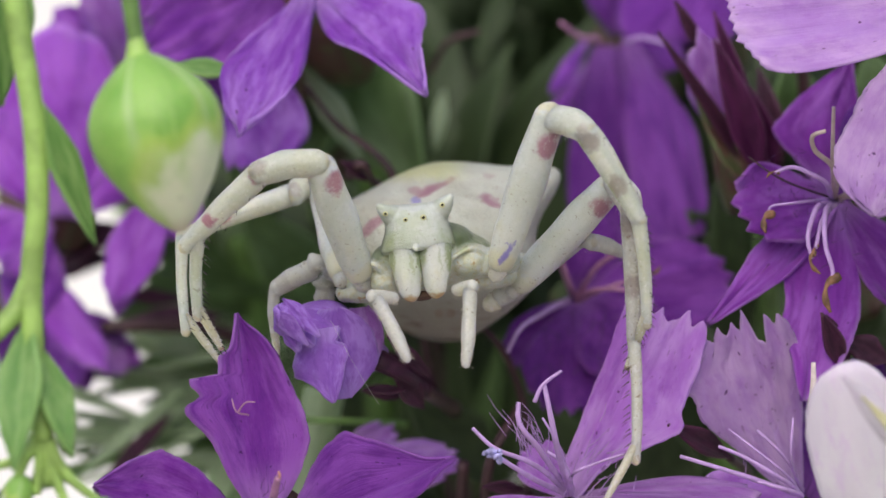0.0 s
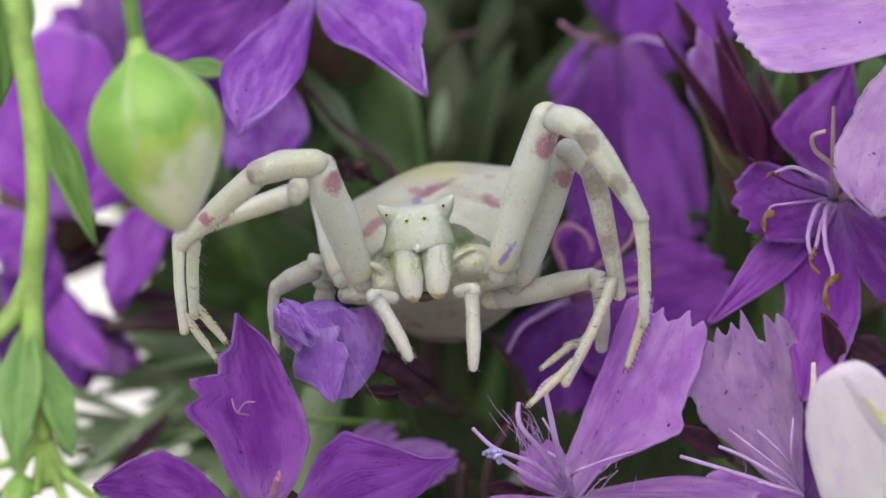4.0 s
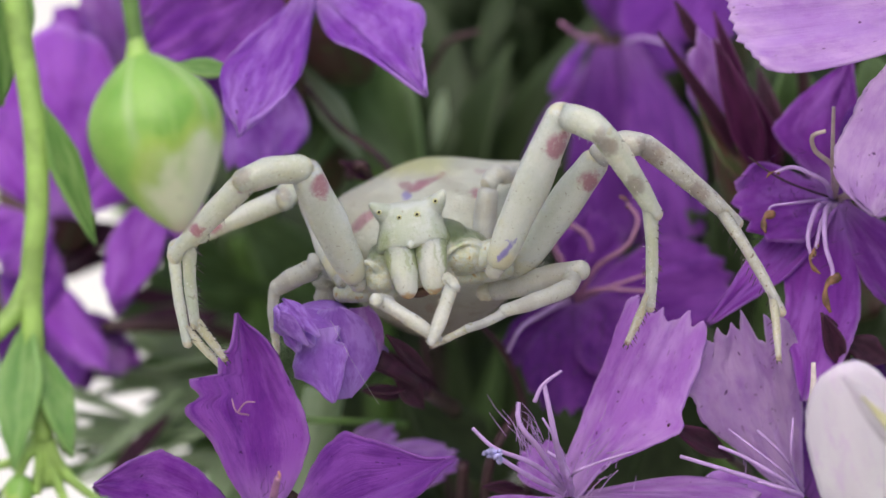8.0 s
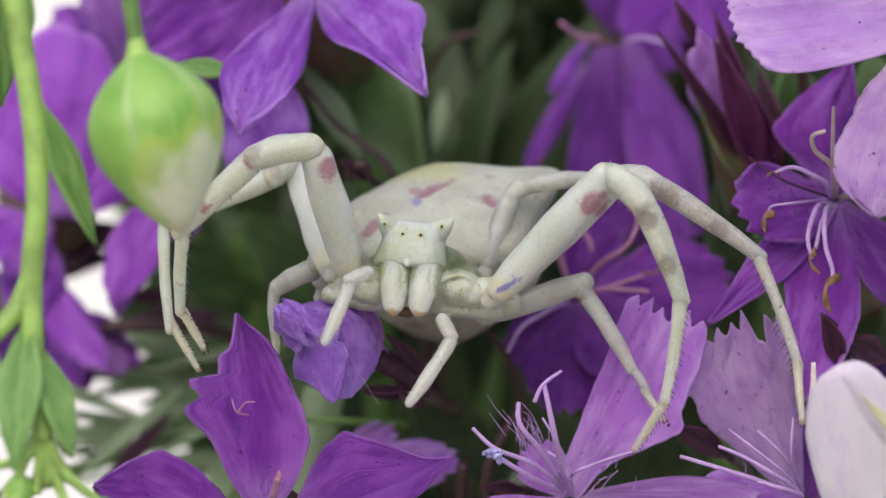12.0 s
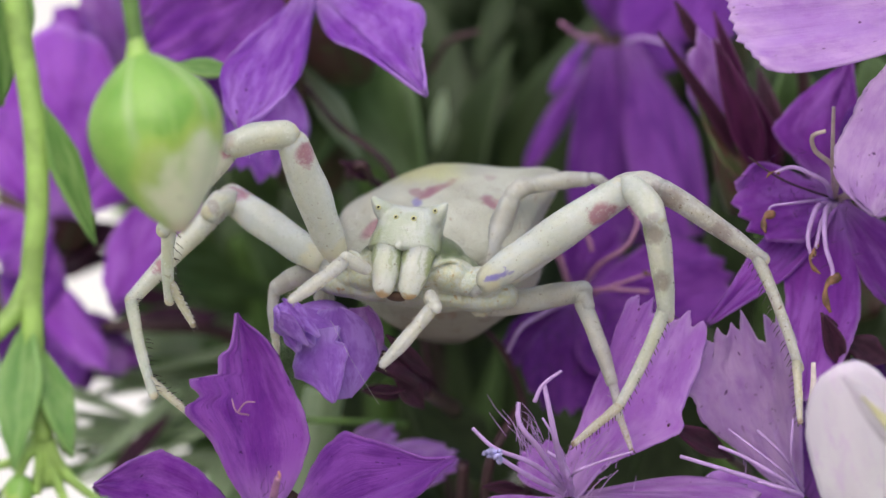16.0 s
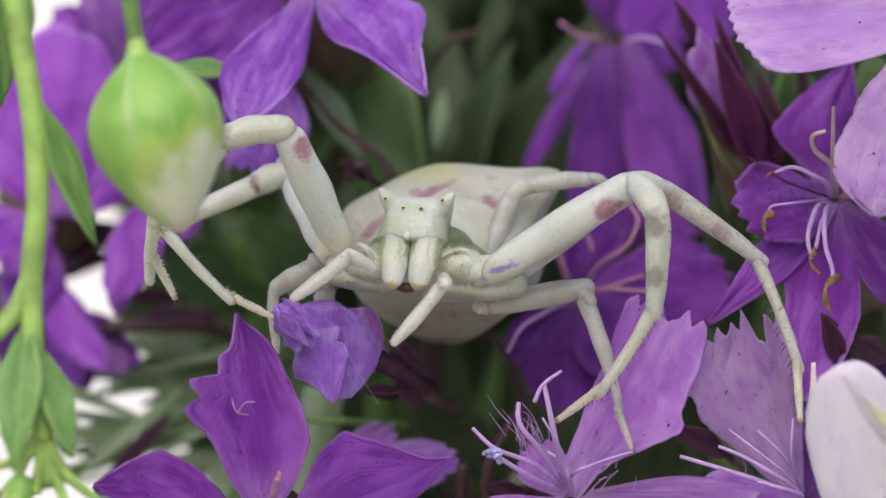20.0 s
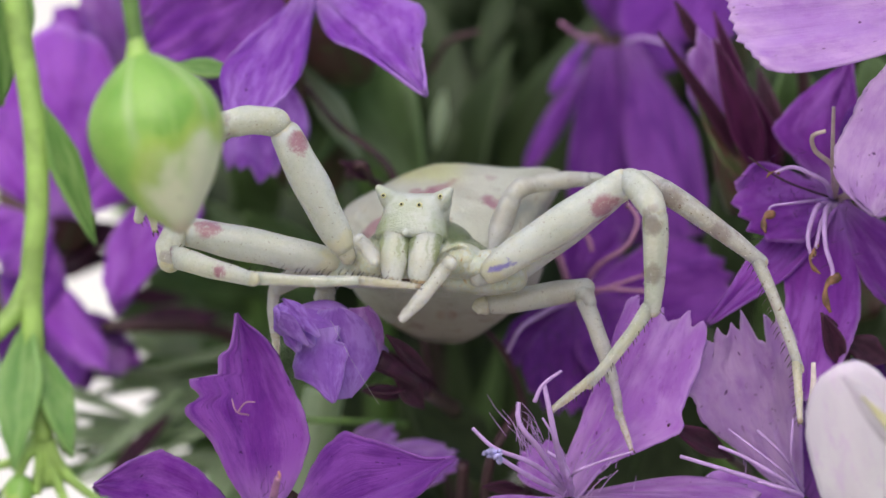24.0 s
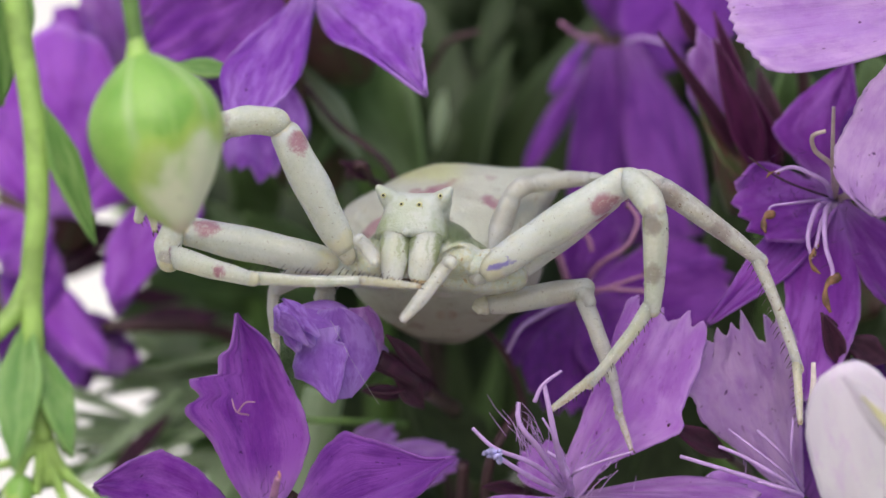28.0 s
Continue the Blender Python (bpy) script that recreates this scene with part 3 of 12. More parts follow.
def petal(base, tip, width, face=(0, -1, 0.25), teeth=7, depth=0.10, round_tip=0.22, neck=0.16, fan=0.75, bend=0.08, cup=0.10, ruffle=0.03, point=0.0, seed=1, thick=0.09):
    """A pink's petal: narrow claw, broad fan, toothed outer edge."""
    rot, L = frame_of(base, tip, face)
    rnd = random.Random(seed)
    nu, nv = max(17, teeth * 6 + 1), 20
    amp = [rnd.uniform(0.55, 1.35) for _ in range(teeth + 2)]
    ph = rnd.uniform(0, 6.28)
    V, U = [], []
    for j in range(nv):
        v = j / (nv - 1)
        s = neck + (1 - neck) * math.sin(min(1.0, v / 0.86) * math.pi / 2) ** (1 / max(0.3, fan) * 1.0)
        if v > 0.86:
            s *= 1 - 0.10 * ((v - 0.86) / 0.14) ** 2
        for i in range(nu):
            u = 2 * i / (nu - 1) - 1
            q = (u + 1) / 2 * teeth
            saw = 1 - abs((q % 1.0) * 2 - 1)
            tooth = depth * amp[int(q)] * (saw - 0.4) if teeth else 0.0
            ln = 1 - round_tip * abs(u) ** 2.2 + tooth * v ** 5 + point * (1 - abs(u)) ** 2 * v ** 3 - point * 0.6
            x = u * width / 2 * s
            y = v * L * (ln if v > 0.02 else 1)
            z = -bend * L * v * v + cup * width * u * u * s + ruffle * width * math.sin(3.1 * u * 2 + ph + 2.0 * v) * v * v \
                + 0.006 * width * math.sin(u * 17 + ph) * v + 0.05 * width * max(0.0, abs(u) - 0.7) ** 2 * 4 * math.sin(7 * v + ph + (2 if u > 0 else 0)) * v
            V.append(Vector(base) + rot @ Vector((x, y, z)))
            U.append(((u + 1) / 2, v))
    return shell(V, nu, nv, U, thick)


def along(pairs, v):
    """A smooth line through (place, value) pairs that never overshoots them."""
    n = len(pairs)
    slope = [(pairs[i + 1][1] - pairs[i][1]) / (pairs[i + 1][0] - pairs[i][0] + 1e-9) for i in range(n - 1)]
    tan = [slope[0]] + [2 * p * q / (p + q) if p * q > 0 else 0.0 for p, q in zip(slope, slope[1:])] + [slope[-1]]
    for i in range(n - 1):
        (a, x), (b, y) = pairs[i], pairs[i + 1]
        if v <= b:
            w = b - a + 1e-9
            f = (v - a) / w
            return x * (1 + 2 * f) * (1 - f) ** 2 + y * f * f * (3 - 2 * f) + w * (tan[i] * f * (1 - f) ** 2 - tan[i + 1] * f * f * (1 - f))
    return pairs[-1][1]


def shaped_petal(base, tip, left, right, face=(0, -1, 0.25), edge=(1, 1), bend=0.06, cup=0.06, ruffle=0.03, crease=0.0, curl=0.10, seed=1, thick=0.09, pleat=0.006):
    """A petal with its own outline: half widths left and right of its axis as (along, width), outer edge heights from left to right."""
    rot, L = frame_of(base, tip, face)
    rnd = random.Random(seed)
    ph = rnd.uniform(0, 6.28)
    nu, nv = max(25, len(edge) * 4 + 1), 84
    W = max(w for _, w in left) + max(w for _, w in right)
    V, U = [], []
    for j in range(nv):
        v = j / (nv - 1)
        wl, wr = along(left, v), along(right, v)
        for i in range(nu):
            u = 2 * i / (nu - 1) - 1
            q = (u + 1) / 2 * (len(edge) - 1)
            k = min(int(q), len(edge) - 2)
            e = edge[k] + (edge[k + 1] - edge[k]) * (q - k)
            side = 1.0 if u < 0 else 2.3
            rag = 1 + abs(u) ** 3 * (0.010 * math.sin(19 * v + side * ph) + 0.008 * math.sin(43 * v + 2 * ph * side) + 0.006 * math.sin(97 * v + side))
            x = u * (wl if u < 0 else wr) * rag
            y = v * L * (1 + (e - 1) * v ** 2.5 + 0.006 * v ** 6 * math.sin(37 * u + ph))
            a = x / W
            z = -bend * L * v * v + cup * W * 3 * a * a + ruffle * W * (math.sin(9 * a + ph + 2.5 * v) * v + 0.5 * math.sin(23 * a + 2 * ph + 4 * v) * v * v) \
                + crease * W * (abs(a) - 0.1) + pleat * W * math.sin(40 * a + ph) + curl * W * max(0.0, abs(u) - 0.72) ** 2 * 3.2 * math.sin(5 * v + ph + (2 if u > 0 else 0))
            V.append(Vector(base) + rot @ Vector((x, y, z)))
            U.append(((u + 1) / 2, v))
    return shell(V, nu, nv, U, thick)


def blade(base, tip, width, face=(0, -1, 0.3), bend=0.12, fold=0.12, belly=0.42, seed=1, thick=0.10, nu=7, nv=14):
    """A lance-shaped leaf or sepal with a fold along its midrib."""
    rot, L = frame_of(base, tip, face)
    rnd = random.Random(seed)
    ph, tw = rnd.uniform(0, 6.28), rnd.uniform(-0.3, 0.3)
    V, U = [], []
    for j in range(nv):
        v = j / (nv - 1)
        w = (v / belly) ** 0.7 if v < belly else max(0.02, 1 - ((v - belly) / (1 - belly)) ** 1.7)
        w = max(0.10 if v < 0.3 else 0.02, w)
        for i in range(nu):
            u = 2 * i / (nu - 1) - 1
            x = u * width / 2 * w
            z = -bend * L * v * v + fold * width * abs(u) * w + 0.02 * width * math.sin(9 * v + ph + u) + tw * x * v
            V.append(Vector(base) + rot @ Vector((x, v * L, z)))
            U.append(((u + 1) / 2, v))
    return shell(V, nu, nv, U, thick)


# ---- ground and backdrop ----
GROUND = -220.0


def slab(name, x0, x1, y0, y1, z0, z1, material, label):
    V = [(x, y, z) for x in (x0, x1) for y in (y0, y1) for z in (z0, z1)]
    F = [(0, 1, 3, 2), (4, 6, 7, 5), (0, 4, 5, 1), (2, 3, 7, 6), (0, 2, 6, 4), (1, 5, 7, 3)]
    ob = new(name, mesh_from(name, [Vector(v) * MM for v in V], F, material, [(0, 0)] * 8))
    ob.data.polygons.foreach_set("use_smooth", [False] * 6)
    return tagged(ob, label, name, kind="structure")


SOIL = plain_material("pale sandy ground", (0.38, 0.36, 0.31), 0.95, 60.0, 0.3)
WHITE_WALL = plain_material("white painted wall", (0.78, 0.78, 0.78), 0.8, 15.0, 0.03)
slab("ground", -40000, 40000, -40000, 40000, GROUND - 30, GROUND, SOIL, "pale sandy ground under the flowers")
slab("backdrop", -2200, 2200, 900, 1000, GROUND, 1000, WHITE_WALL, "white painted wall far behind the flowers")


STIGMA_PALE = plain_material("pale style", (0.70, 0.62, 0.58), 0.5, 2500.0, 0.15)


CREAM_PETAL = plain_material("cream petal", (0.66, 0.64, 0.38), 0.5, 900.0, 0.12, 0.3)


# ---- flowers ----
def stalk_down(parent, top, lean, r=0.5, material=None, name="stem"):
    """A stem from the flower's base down into the ground."""
    x, y, z = top
    pts = [top, (x + lean[0] * 0.35, y + lean[1] * 0.6, z - 14), (x + lean[0] * 0.8, y + lean[1], z - 80), (x + lean[0], y + lean[1], GROUND - 2)]
    return part(name, tube(pts, r, r * 1.4, 7, 7), material or STEM, parent)


def calyx(parent, centre, back, r=1.1, length=9.0):
    """The tubular calyx behind the petals."""
    c, b = Vector(centre), Vector(back).normalized()
    pts = [c + b * 0.4, c + b * length * 0.4, c + b * length * 0.8, c + b * length]
    part("calyx", tube(pts, r, r * 0.8, 10, 4, lambda v: 0.85 + 0.5 * math.sin(v * 2.6)), CALYX, parent, "green calyx tinged maroon")
    return tuple(c + b * length)


def stamen(parent, pts, r=0.14, tip=ANTHER, material=None, anther=0.36, name="stamen"):
    st = part(name, tube(pts, r * 0.62, r * 0.42, 7, 6), material or FILAMENT, parent)
    if tip:
        e, d = Vector(pts[-1]), (Vector(pts[-1]) - Vector(pts[-2])).normalized()
        n = Vector((d.z, 0, -d.x))
        part("anther", tube((e - d * anther * .35 - n * anther * .22, e + n * anther * .10, e + d * anther * .45 + n * anther * .05, e + d * anther * .8 - n * anther * .2), anther * .15, anther * .09, 7, 5, lambda v: .8 + .3 * math.sin(11 * v)), tip, st)
    return st


def flower(name, centre, label, petals, stamens=(), back=(0.15, 0.9, -0.35), lean=(5, 70), category="flower", group="pink flowers"):
    """petals: (base, tip, width, material, extra)."""
    f = thing(name, centre, label, category, group)
    for i, (b, tp, w, m, kw) in enumerate(petals):
        kw = dict(kw)
        kw.setdefault("seed", int(abs(b[0] * 31 + tp[2] * 17)) + i)
        geo = shaped_petal(b, tp, *w, **kw) if isinstance(w, tuple) else petal(b, tp, w, **kw)
        part("petal", geo, m, f)
    for s in stamens:
        stamen(f, *s)
    end = calyx(f, centre, back)
    stalk_down(f, end, lean)
    return f


# flower that hangs into view from above
flower("pink_flower", (-4.03, 8.00, 8.04), "violet pink flower with broad creased petals, above the spider", [
    ((-3.93, 7.00, 7.98), (-5.91, 3.50, 3.54), (((0, 0.25), (0.2, 0.42), (0.6, 0.90), (0.76, 0.87), (0.9, 0.50), (1, 0.13)), ((0, 0.25), (0.2, 0.50), (0.46, 1.00), (0.64, 1.43), (0.84, 1.00), (0.95, 0.57), (1, 0.17))), AMETHYST, dict(cup=-.10, bend=.03, ruffle=.05, curl=.5, edge=(.96, 1, 1.02, .97), face=(-.2,-1,.3))),
    ((-3.79, 7.00, 7.81), (-0.49, 3.50, 4.53), (((0, 0.25), (0.2, 1.00), (0.36, 1.53), (0.55, 1.78), (0.71, 1.10), (0.85, 0.60), (1, 0.03)), ((0, 0.25), (0.2, 0.67), (0.33, 0.82), (0.52, 0.53), (0.74, 0.32), (0.95, 0.12), (1, 0.03))), AMETHYST, dict(cup=.10, bend=.0, ruffle=.05, curl=.5, face=(.1,-1,.1))),
    ((-4.20, 9.00, 8.62), (-8.93, 9.00, 5.78), 3.27, VIOLET, dict(teeth=5, depth=.08, face=(-.3,-1,-.3))),
    ((-4.20, 9.00, 8.62), (-2.42, 6.00, 10.77), 3.24, AMETHYST, {}),
    ((-4.20, 9.00, 8.62), (-5.95, 6.00, 10.60), 3.24, AMETHYST, {}),
], back=(0.1, 0.9, -0.2), lean=(-10, 110))
flower("pink_flower", (-5.57, 13.00, 5.69), "violet pink flower with ruffled petals behind the first", [
    ((-5.41, 12.50, 5.85), (-5.70, 10.00, 2.51), 2.97, AMETHYST, dict(teeth=5, depth=.09, ruffle=.10, face=(-.2,-1,.1))),
    ((-5.55, 12.50, 5.85), (-7.81, 12.00, 3.54), 2.62, PURPLE, dict(teeth=5)),
    ((-5.57, 13.00, 6.05), (-6.45, 13.00, 8.88), 2.62, PURPLE, {}),
])
# blurred flowers at the edge, behind the drooping bud
EDGE = dict(teeth=3, depth=.05, round_tip=.32, ruffle=.05, cup=-.06)
flower("pink_flower", (-12.13, 17.00, 0.75), "violet pink flower standing behind the green bud", [
    ((-12.13, 16.00, 1.02), (-12.13, 14.00, 6.99), 4.14, BRIGHT, dict(EDGE, neck=.3, face=(0, -1, .35))),
    ((-11.86, 16.00, 1.02), (-9.88, 15.00, 4.07), 2.70, BRIGHT, dict(EDGE)),
    ((-12.40, 16.00, 1.02), (-14.29, 15.00, 4.70), 2.70, BRIGHT, dict(EDGE)),
    ((-12.58, 16.00, 0.83), (-14.36, 14.00, 0.02), 2.70, BRIGHT, dict(EDGE)),
    ((-13.85, 16.00, 0.02), (-10.65, 14.00, -3.64), 1.51, BRIGHT, dict(EDGE, face=(.2, -1, .4))),
    ((-12.86, 16.00, 0.74), (-13.34, 14.50, -2.13), 2.16, VIOLET, dict(EDGE)),
], back=(-0.25, 0.95, 0.12), lean=(-40, 30))
flower("pink_flower", (-10.34, 17.00, 5.90), "small violet flower with narrow upright petals", [
    ((-10.32, 16.00, 5.91), (-11.01, 14.00, 8.42), 1.62, LILAC, dict(EDGE)),
    ((-10.14, 16.00, 5.91), (-9.43, 15.00, 8.30), 1.44, BRIGHT, dict(EDGE)),
    ((-10.50, 16.00, 5.91), (-12.31, 15.00, 7.58), 1.62, MAGENTA, dict(EDGE)),
    ((-10.14, 16.00, 5.82), (-8.17, 15.00, 5.24), 1.44, MAGENTA, dict(EDGE)),
])
flower("pink_flower", (-8.89, 15.00, 2.09), "violet pink flower with folded petals under the green bud", [
    ((-8.86, 14.50, 2.08), (-10.32, 12.50, -1.48), 1.77, BRIGHT, dict(EDGE, cup=.15)),
    ((-9.63, 14.00, 0.73), (-10.27, 13.00, -1.97), 1.06, MAGENTA, dict(EDGE, cup=.2)),
    ((-8.77, 14.50, 2.08), (-8.11, 14.00, 0.38), 1.60, BRIGHT, dict(EDGE)),
], back=(-0.25, 0.95, 0.12), lean=(14, 70))
flower("pink_flower", (-12.49, 19.00, -2.39), "dull violet faded flower low at the edge", [
    ((-12.59, 18.00, -2.28), (-9.90, 16.00, -3.61), 1.63, PURPLE, dict(EDGE, face=(.2, -1, .4))),
    ((-12.77, 18.00, -2.28), (-12.22, 16.00, -4.52), 1.99, BRIGHT, dict(EDGE)),
    ((-12.68, 18.00, -2.19), (-10.59, 16.00, -2.43), 0.73, PURPLE, dict(EDGE)),
    ((-12.77, 18.00, -2.93), (-9.96, 16.00, -3.52), 1.2, MAGENTA, dict(EDGE)),
    ((-11.22, 17.00, -2.72), (-10.28, 15.50, -3.87), 0.9, LILAC, dict(EDGE)),
    ((-13.14, 18.00, -2.19), (-11.59, 17.00, -4.55), 1.7, MAGENTA, dict(EDGE)),
    ((-12.95, 18.00, -2.37), (-14.04, 16.00, -3.61), 1.63, PURPLE, dict(EDGE)),
], back=(-0.7, 0.7, 0.1), lean=(-34, 30))
# tall back flower
SMOOTH = dict(teeth=3, depth=.05, neck=.34, cup=-.14, ruffle=.015, round_tip=.3)
flower("pink_flower", (5.81, 20.00, 7.21), "deep violet flower with long hanging petals, out of focus", [
    ((5.19, 18.00, 6.61), (4.86, 16.00, 0.38), (((0, .3), (.25, .85), (.6, 1.15), (.9, 1.25), (1, .9)), ((0, .3), (.3, .8), (.7, 1.0), (1, .7))), PURPLE, dict(bend=.03, cup=-.12, ruffle=.02, pleat=.012, face=(-.2, -1, .2))),
    ((5.99, 17.00, 6.74), (8.01, 14.00, 0.46), (((0, .25), (.15, .52), (.5, 1.15), (.8, .85), (1, .25)), ((0, .25), (.15, .45), (.5, 1.15), (.8, 1.45), (.93, 1.4), (1, .9))), DEEP, dict(bend=.03, cup=-.16, ruffle=.02, pleat=.012, face=(.15, -1, .2))),
    ((5.63, 18.00, 6.55), (6.39, 16.50, 0.20), (((0, .2), (.5, .8), (.9, .9), (1, .5)), ((0, .2), (.5, .8), (.9, .9), (1, .5))), PURPLE, dict(bend=.03, cup=-.1, ruffle=.02, face=(0, -1, .2))),
    ((4.75, 20.00, 6.10), (2.70, 19.00, 2.61), 0.70, VIOLET, dict(SMOOTH)),
    ((4.71, 18.00, 6.83), (3.52, 16.00, 5.15), 0.46, VIOLET, dict(SMOOTH, teeth=0)),
    ((5.71, 20.00, 7.11), (4.97, 20.00, 9.35), 1.10, PURPLE, dict(SMOOTH)),
    ((6.04, 19.00, 7.06), (7.60, 17.00, 6.05), 1.27, PURPLE, dict(SMOOTH)),
], [(((5.00, 16.00, 6.73), (4.25, 15.00, 6.82), (3.73, 14.50, 7.19)), .18, None, FILAMENT_PINK), (((5.87, 15.00, 6.59), (6.20, 14.50, 6.72), (7.08, 14.00, 6.49)), .13, None, FILAMENT)])
flower("pink_flower", (8.33, 20.00, 9.73), "violet flower with flat petals seen from below", [
    ((8.70, 20.00, 9.54), (6.18, 18.00, 6.83), 2.76, DEEP, dict(SMOOTH)),
    ((8.98, 20.00, 9.54), (8.48, 18.00, 6.83), 2.39, DEEP, dict(SMOOTH)),
    ((8.51, 20.00, 9.17), (6.92, 18.00, 11.06), 2.64, DEEP, {}),
])
# closed bud between maroon sepals
shut = thing("closed_flower_bud", (9.39, 9.00, 2.43), "closed lilac flower bud between long maroon sepals", "flower bud", "pink flowers")
part("bud_petal", petal((9.05, 9.00, 3.11), (7.87, 8.00, 6.40), 1.63, teeth=3, cup=-.35, round_tip=.4, neck=.4, face=(.1,-1,.2)), LILAC, shut)
part("bud_petal", petal((9.29, 10.00, 3.14), (8.48, 9.50, 6.06), 1.37, teeth=3, cup=-.35, round_tip=.4, neck=.4, face=(.3,-1,.2)), VIOLET, shut)
for b, tp, w, m in (((9.65, 9.00, 1.91), (6.57, 7.00, 6.49), 0.44, MAROON), ((9.70, 8.50, 2.07), (8.20, 7.00, 6.25), 1.02, SEPAL), ((10.04, 9.00, 2.25), (9.23, 8.00, 4.97), 0.89, SEPAL), ((9.45, 8.60, 1.65), (7.60, 8.40, 4.98), 0.96, CALYX), ((10.33, 10.00, 2.44), (9.72, 10.00, 5.56), 0.85, MAROON), ((9.36, 8.50, 3.62), (8.20, 7.50, 7.13), 0.55, SEPAL), ((7.85, 9.00, 6.04), (7.06, 8.50, 7.56), 0.40, MAROON)):
    part("sepal", blade(b, tp, w, bend=.05, fold=.3, belly=.35), m, shut)
part("calyx", tube(((8.30, 9.40, 4.33), (8.90, 9.40, 2.95), (9.45, 9.80, 1.32)), 0.34, 0.76, 12, 5, lambda v: .8 + .5 * math.sin(2.6 * v)), CALYX, shut, "brownish green calyx")
stalk_down(shut, (9.77, 9.00, 2.22), (5, 30), .4, STEM)

# pale petals reaching in from the edge
flower("pink_flower", (15.35, 3.00, 7.23), "pale lilac flower with a finely toothed petal edge", [
    ((14.90, 2.00, 7.34), (8.03, -1.00, 6.36), 4.00, PALE_LILAC, dict(teeth=11, depth=.018, round_tip=.05, neck=.35, fan=1.2, bend=-.03, cup=.05, ruffle=.02, face=(.05,-1,.45))),
    ((15.23, 2.00, 6.69), (16.26, 0.00, 2.26), 3.68, LILAC, {}),
    ((15.23, 2.00, 7.50), (14.02, 0.00, 11.54), 3.68, LILAC, {}),
])
# open flower with the long stamens
flower("pink_flower", (11.73, 6.00, 1.50), "open violet flower with long curled stamens and brown anthers", [
    ((11.52, 5.00, 1.48), (7.74, 2.50, -1.98), (((0, 0.23), (0.3, 0.69), (0.5, 0.73), (0.8, 0.36), (1, 0.05)), ((0, 0.23), (0.3, 0.60), (0.5, 0.60), (0.8, 0.26), (1, 0.05))), MAGENTA, dict(cup=.10, face=(-.2,-1,.25))),
    ((11.48, 5.50, 1.61), (8.82, 3.00, 1.13), 2.81, MAGENTA, dict(teeth=5, depth=.10, face=(-.2,-1,.3))),
    ((11.60, 5.00, 1.35), (10.43, 2.00, -4.13), (((0, 0.23), (0.2, 0.66), (0.45, 1.12), (0.6, 1.19), (0.8, 0.99), (1, 0.33)), ((0, 0.23), (0.2, 0.86), (0.4, 1.19), (0.6, 0.96), (0.7, 1.03), (0.85, 0.50), (1, 0.23))), MAGENTA, dict(cup=.08, ruffle=.04, edge=(.93, 1, 1.02, .95), face=(0,-1,.35))),
    ((11.77, 5.00, 1.35), (14.04, 3.00, -1.71), 1.98, MAGENTA, dict(teeth=5)),
    ((11.60, 6.50, 1.62), (12.18, 6.50, 5.89), (((0, 0.24), (0.2, 1.18), (0.4, 1.99), (0.55, 1.65), (0.75, 0.88), (0.9, 0.24), (1, 0.02)), ((0, 0.24), (0.2, 0.51), (0.5, 0.57), (0.8, 0.24), (1, 0.02))), MAGENTA, dict(ruffle=.05, face=(0,-1,.15))),
    ((11.77, 5.00, 1.48), (13.71, 6.00, 4.38), 2.50, PURPLE, {}),
], [
    (((11.47, 4.00, 1.47), (11.11, 1.50, 2.45), (10.58, 1.00, 2.89), (10.57, 0.50, 3.26), (10.89, 0.50, 3.36)), .14, None, FILAMENT_TAN),
    (((11.47, 4.00, 1.47), (11.22, 2.00, 2.62), (11.16, 1.00, 4.05)), .13, None, FILAMENT_TAN),
    (((11.44, 4.00, 1.47), (10.67, 2.00, 2.13), (10.02, 2.00, 2.36), (9.56, 2.00, 2.20)), .13),
    (((11.44, 4.00, 1.37), (10.67, 2.00, 0.99), (10.47, 1.50, 0.18), (10.59, 1.50, -0.28)), .14, ANTHER, None, .6),
    (((11.51, 4.00, 1.34), (11.00, 2.00, 0.99), (10.94, 1.00, 0.02), (11.13, 1.00, -0.79), (11.07, 1.00, -1.03)), .14, ANTHER, None, .95),
    (((11.47, 4.00, 1.31), (10.87, 2.00, 0.67), (10.69, 1.50, 0.02)), .13),
    (((11.61, 4.00, 1.47), (11.97, 2.00, 1.72), (12.84, 1.00, 1.82)), .15, None, FILAMENT_TAN),
    (((11.61, 4.00, 1.50), (12.13, 2.00, 1.56), (12.84, 1.00, 1.66)), .13, None, FILAMENT_TAN),
    (((11.34, 4.00, 1.47), (10.06, 2.50, 1.32), (9.51, 2.50, 1.24), (9.34, 2.00, 0.91)), .07, ANTHER, None, .9),
    (((11.34, 4.00, 1.50), (9.61, 3.00, 2.15), (8.87, 3.00, 2.67)), .06, None, STEM_DARK),
])
flower("pink_flower", (15.62, 0.00, 5.14), "pale lilac flower whose broad petal reaches in from the edge", [
    ((14.28, -0.50, 5.11), (12.07, -1.50, 0.96), (((0, 0.63), (.5, 1.43), (.9, 0.63), (1, 0.08)), ((0, 0.63), (.13, 1.68), (.4, 1.94), (.68, 1.92), (.85, 1.65), (.94, 1.05), (1, 0.08))), PALE_LILAC, dict(cup=-.06, bend=.03, ruffle=.02, face=(-.1,-1,.45))),
    ((15.55, -0.50, 5.27), (15.99, -2.00, 8.83), 3.79, PALE_LILAC, {}),
    ((15.71, -0.50, 4.80), (17.56, -2.00, 1.75), 3.79, PALE_LILAC, {}),
])
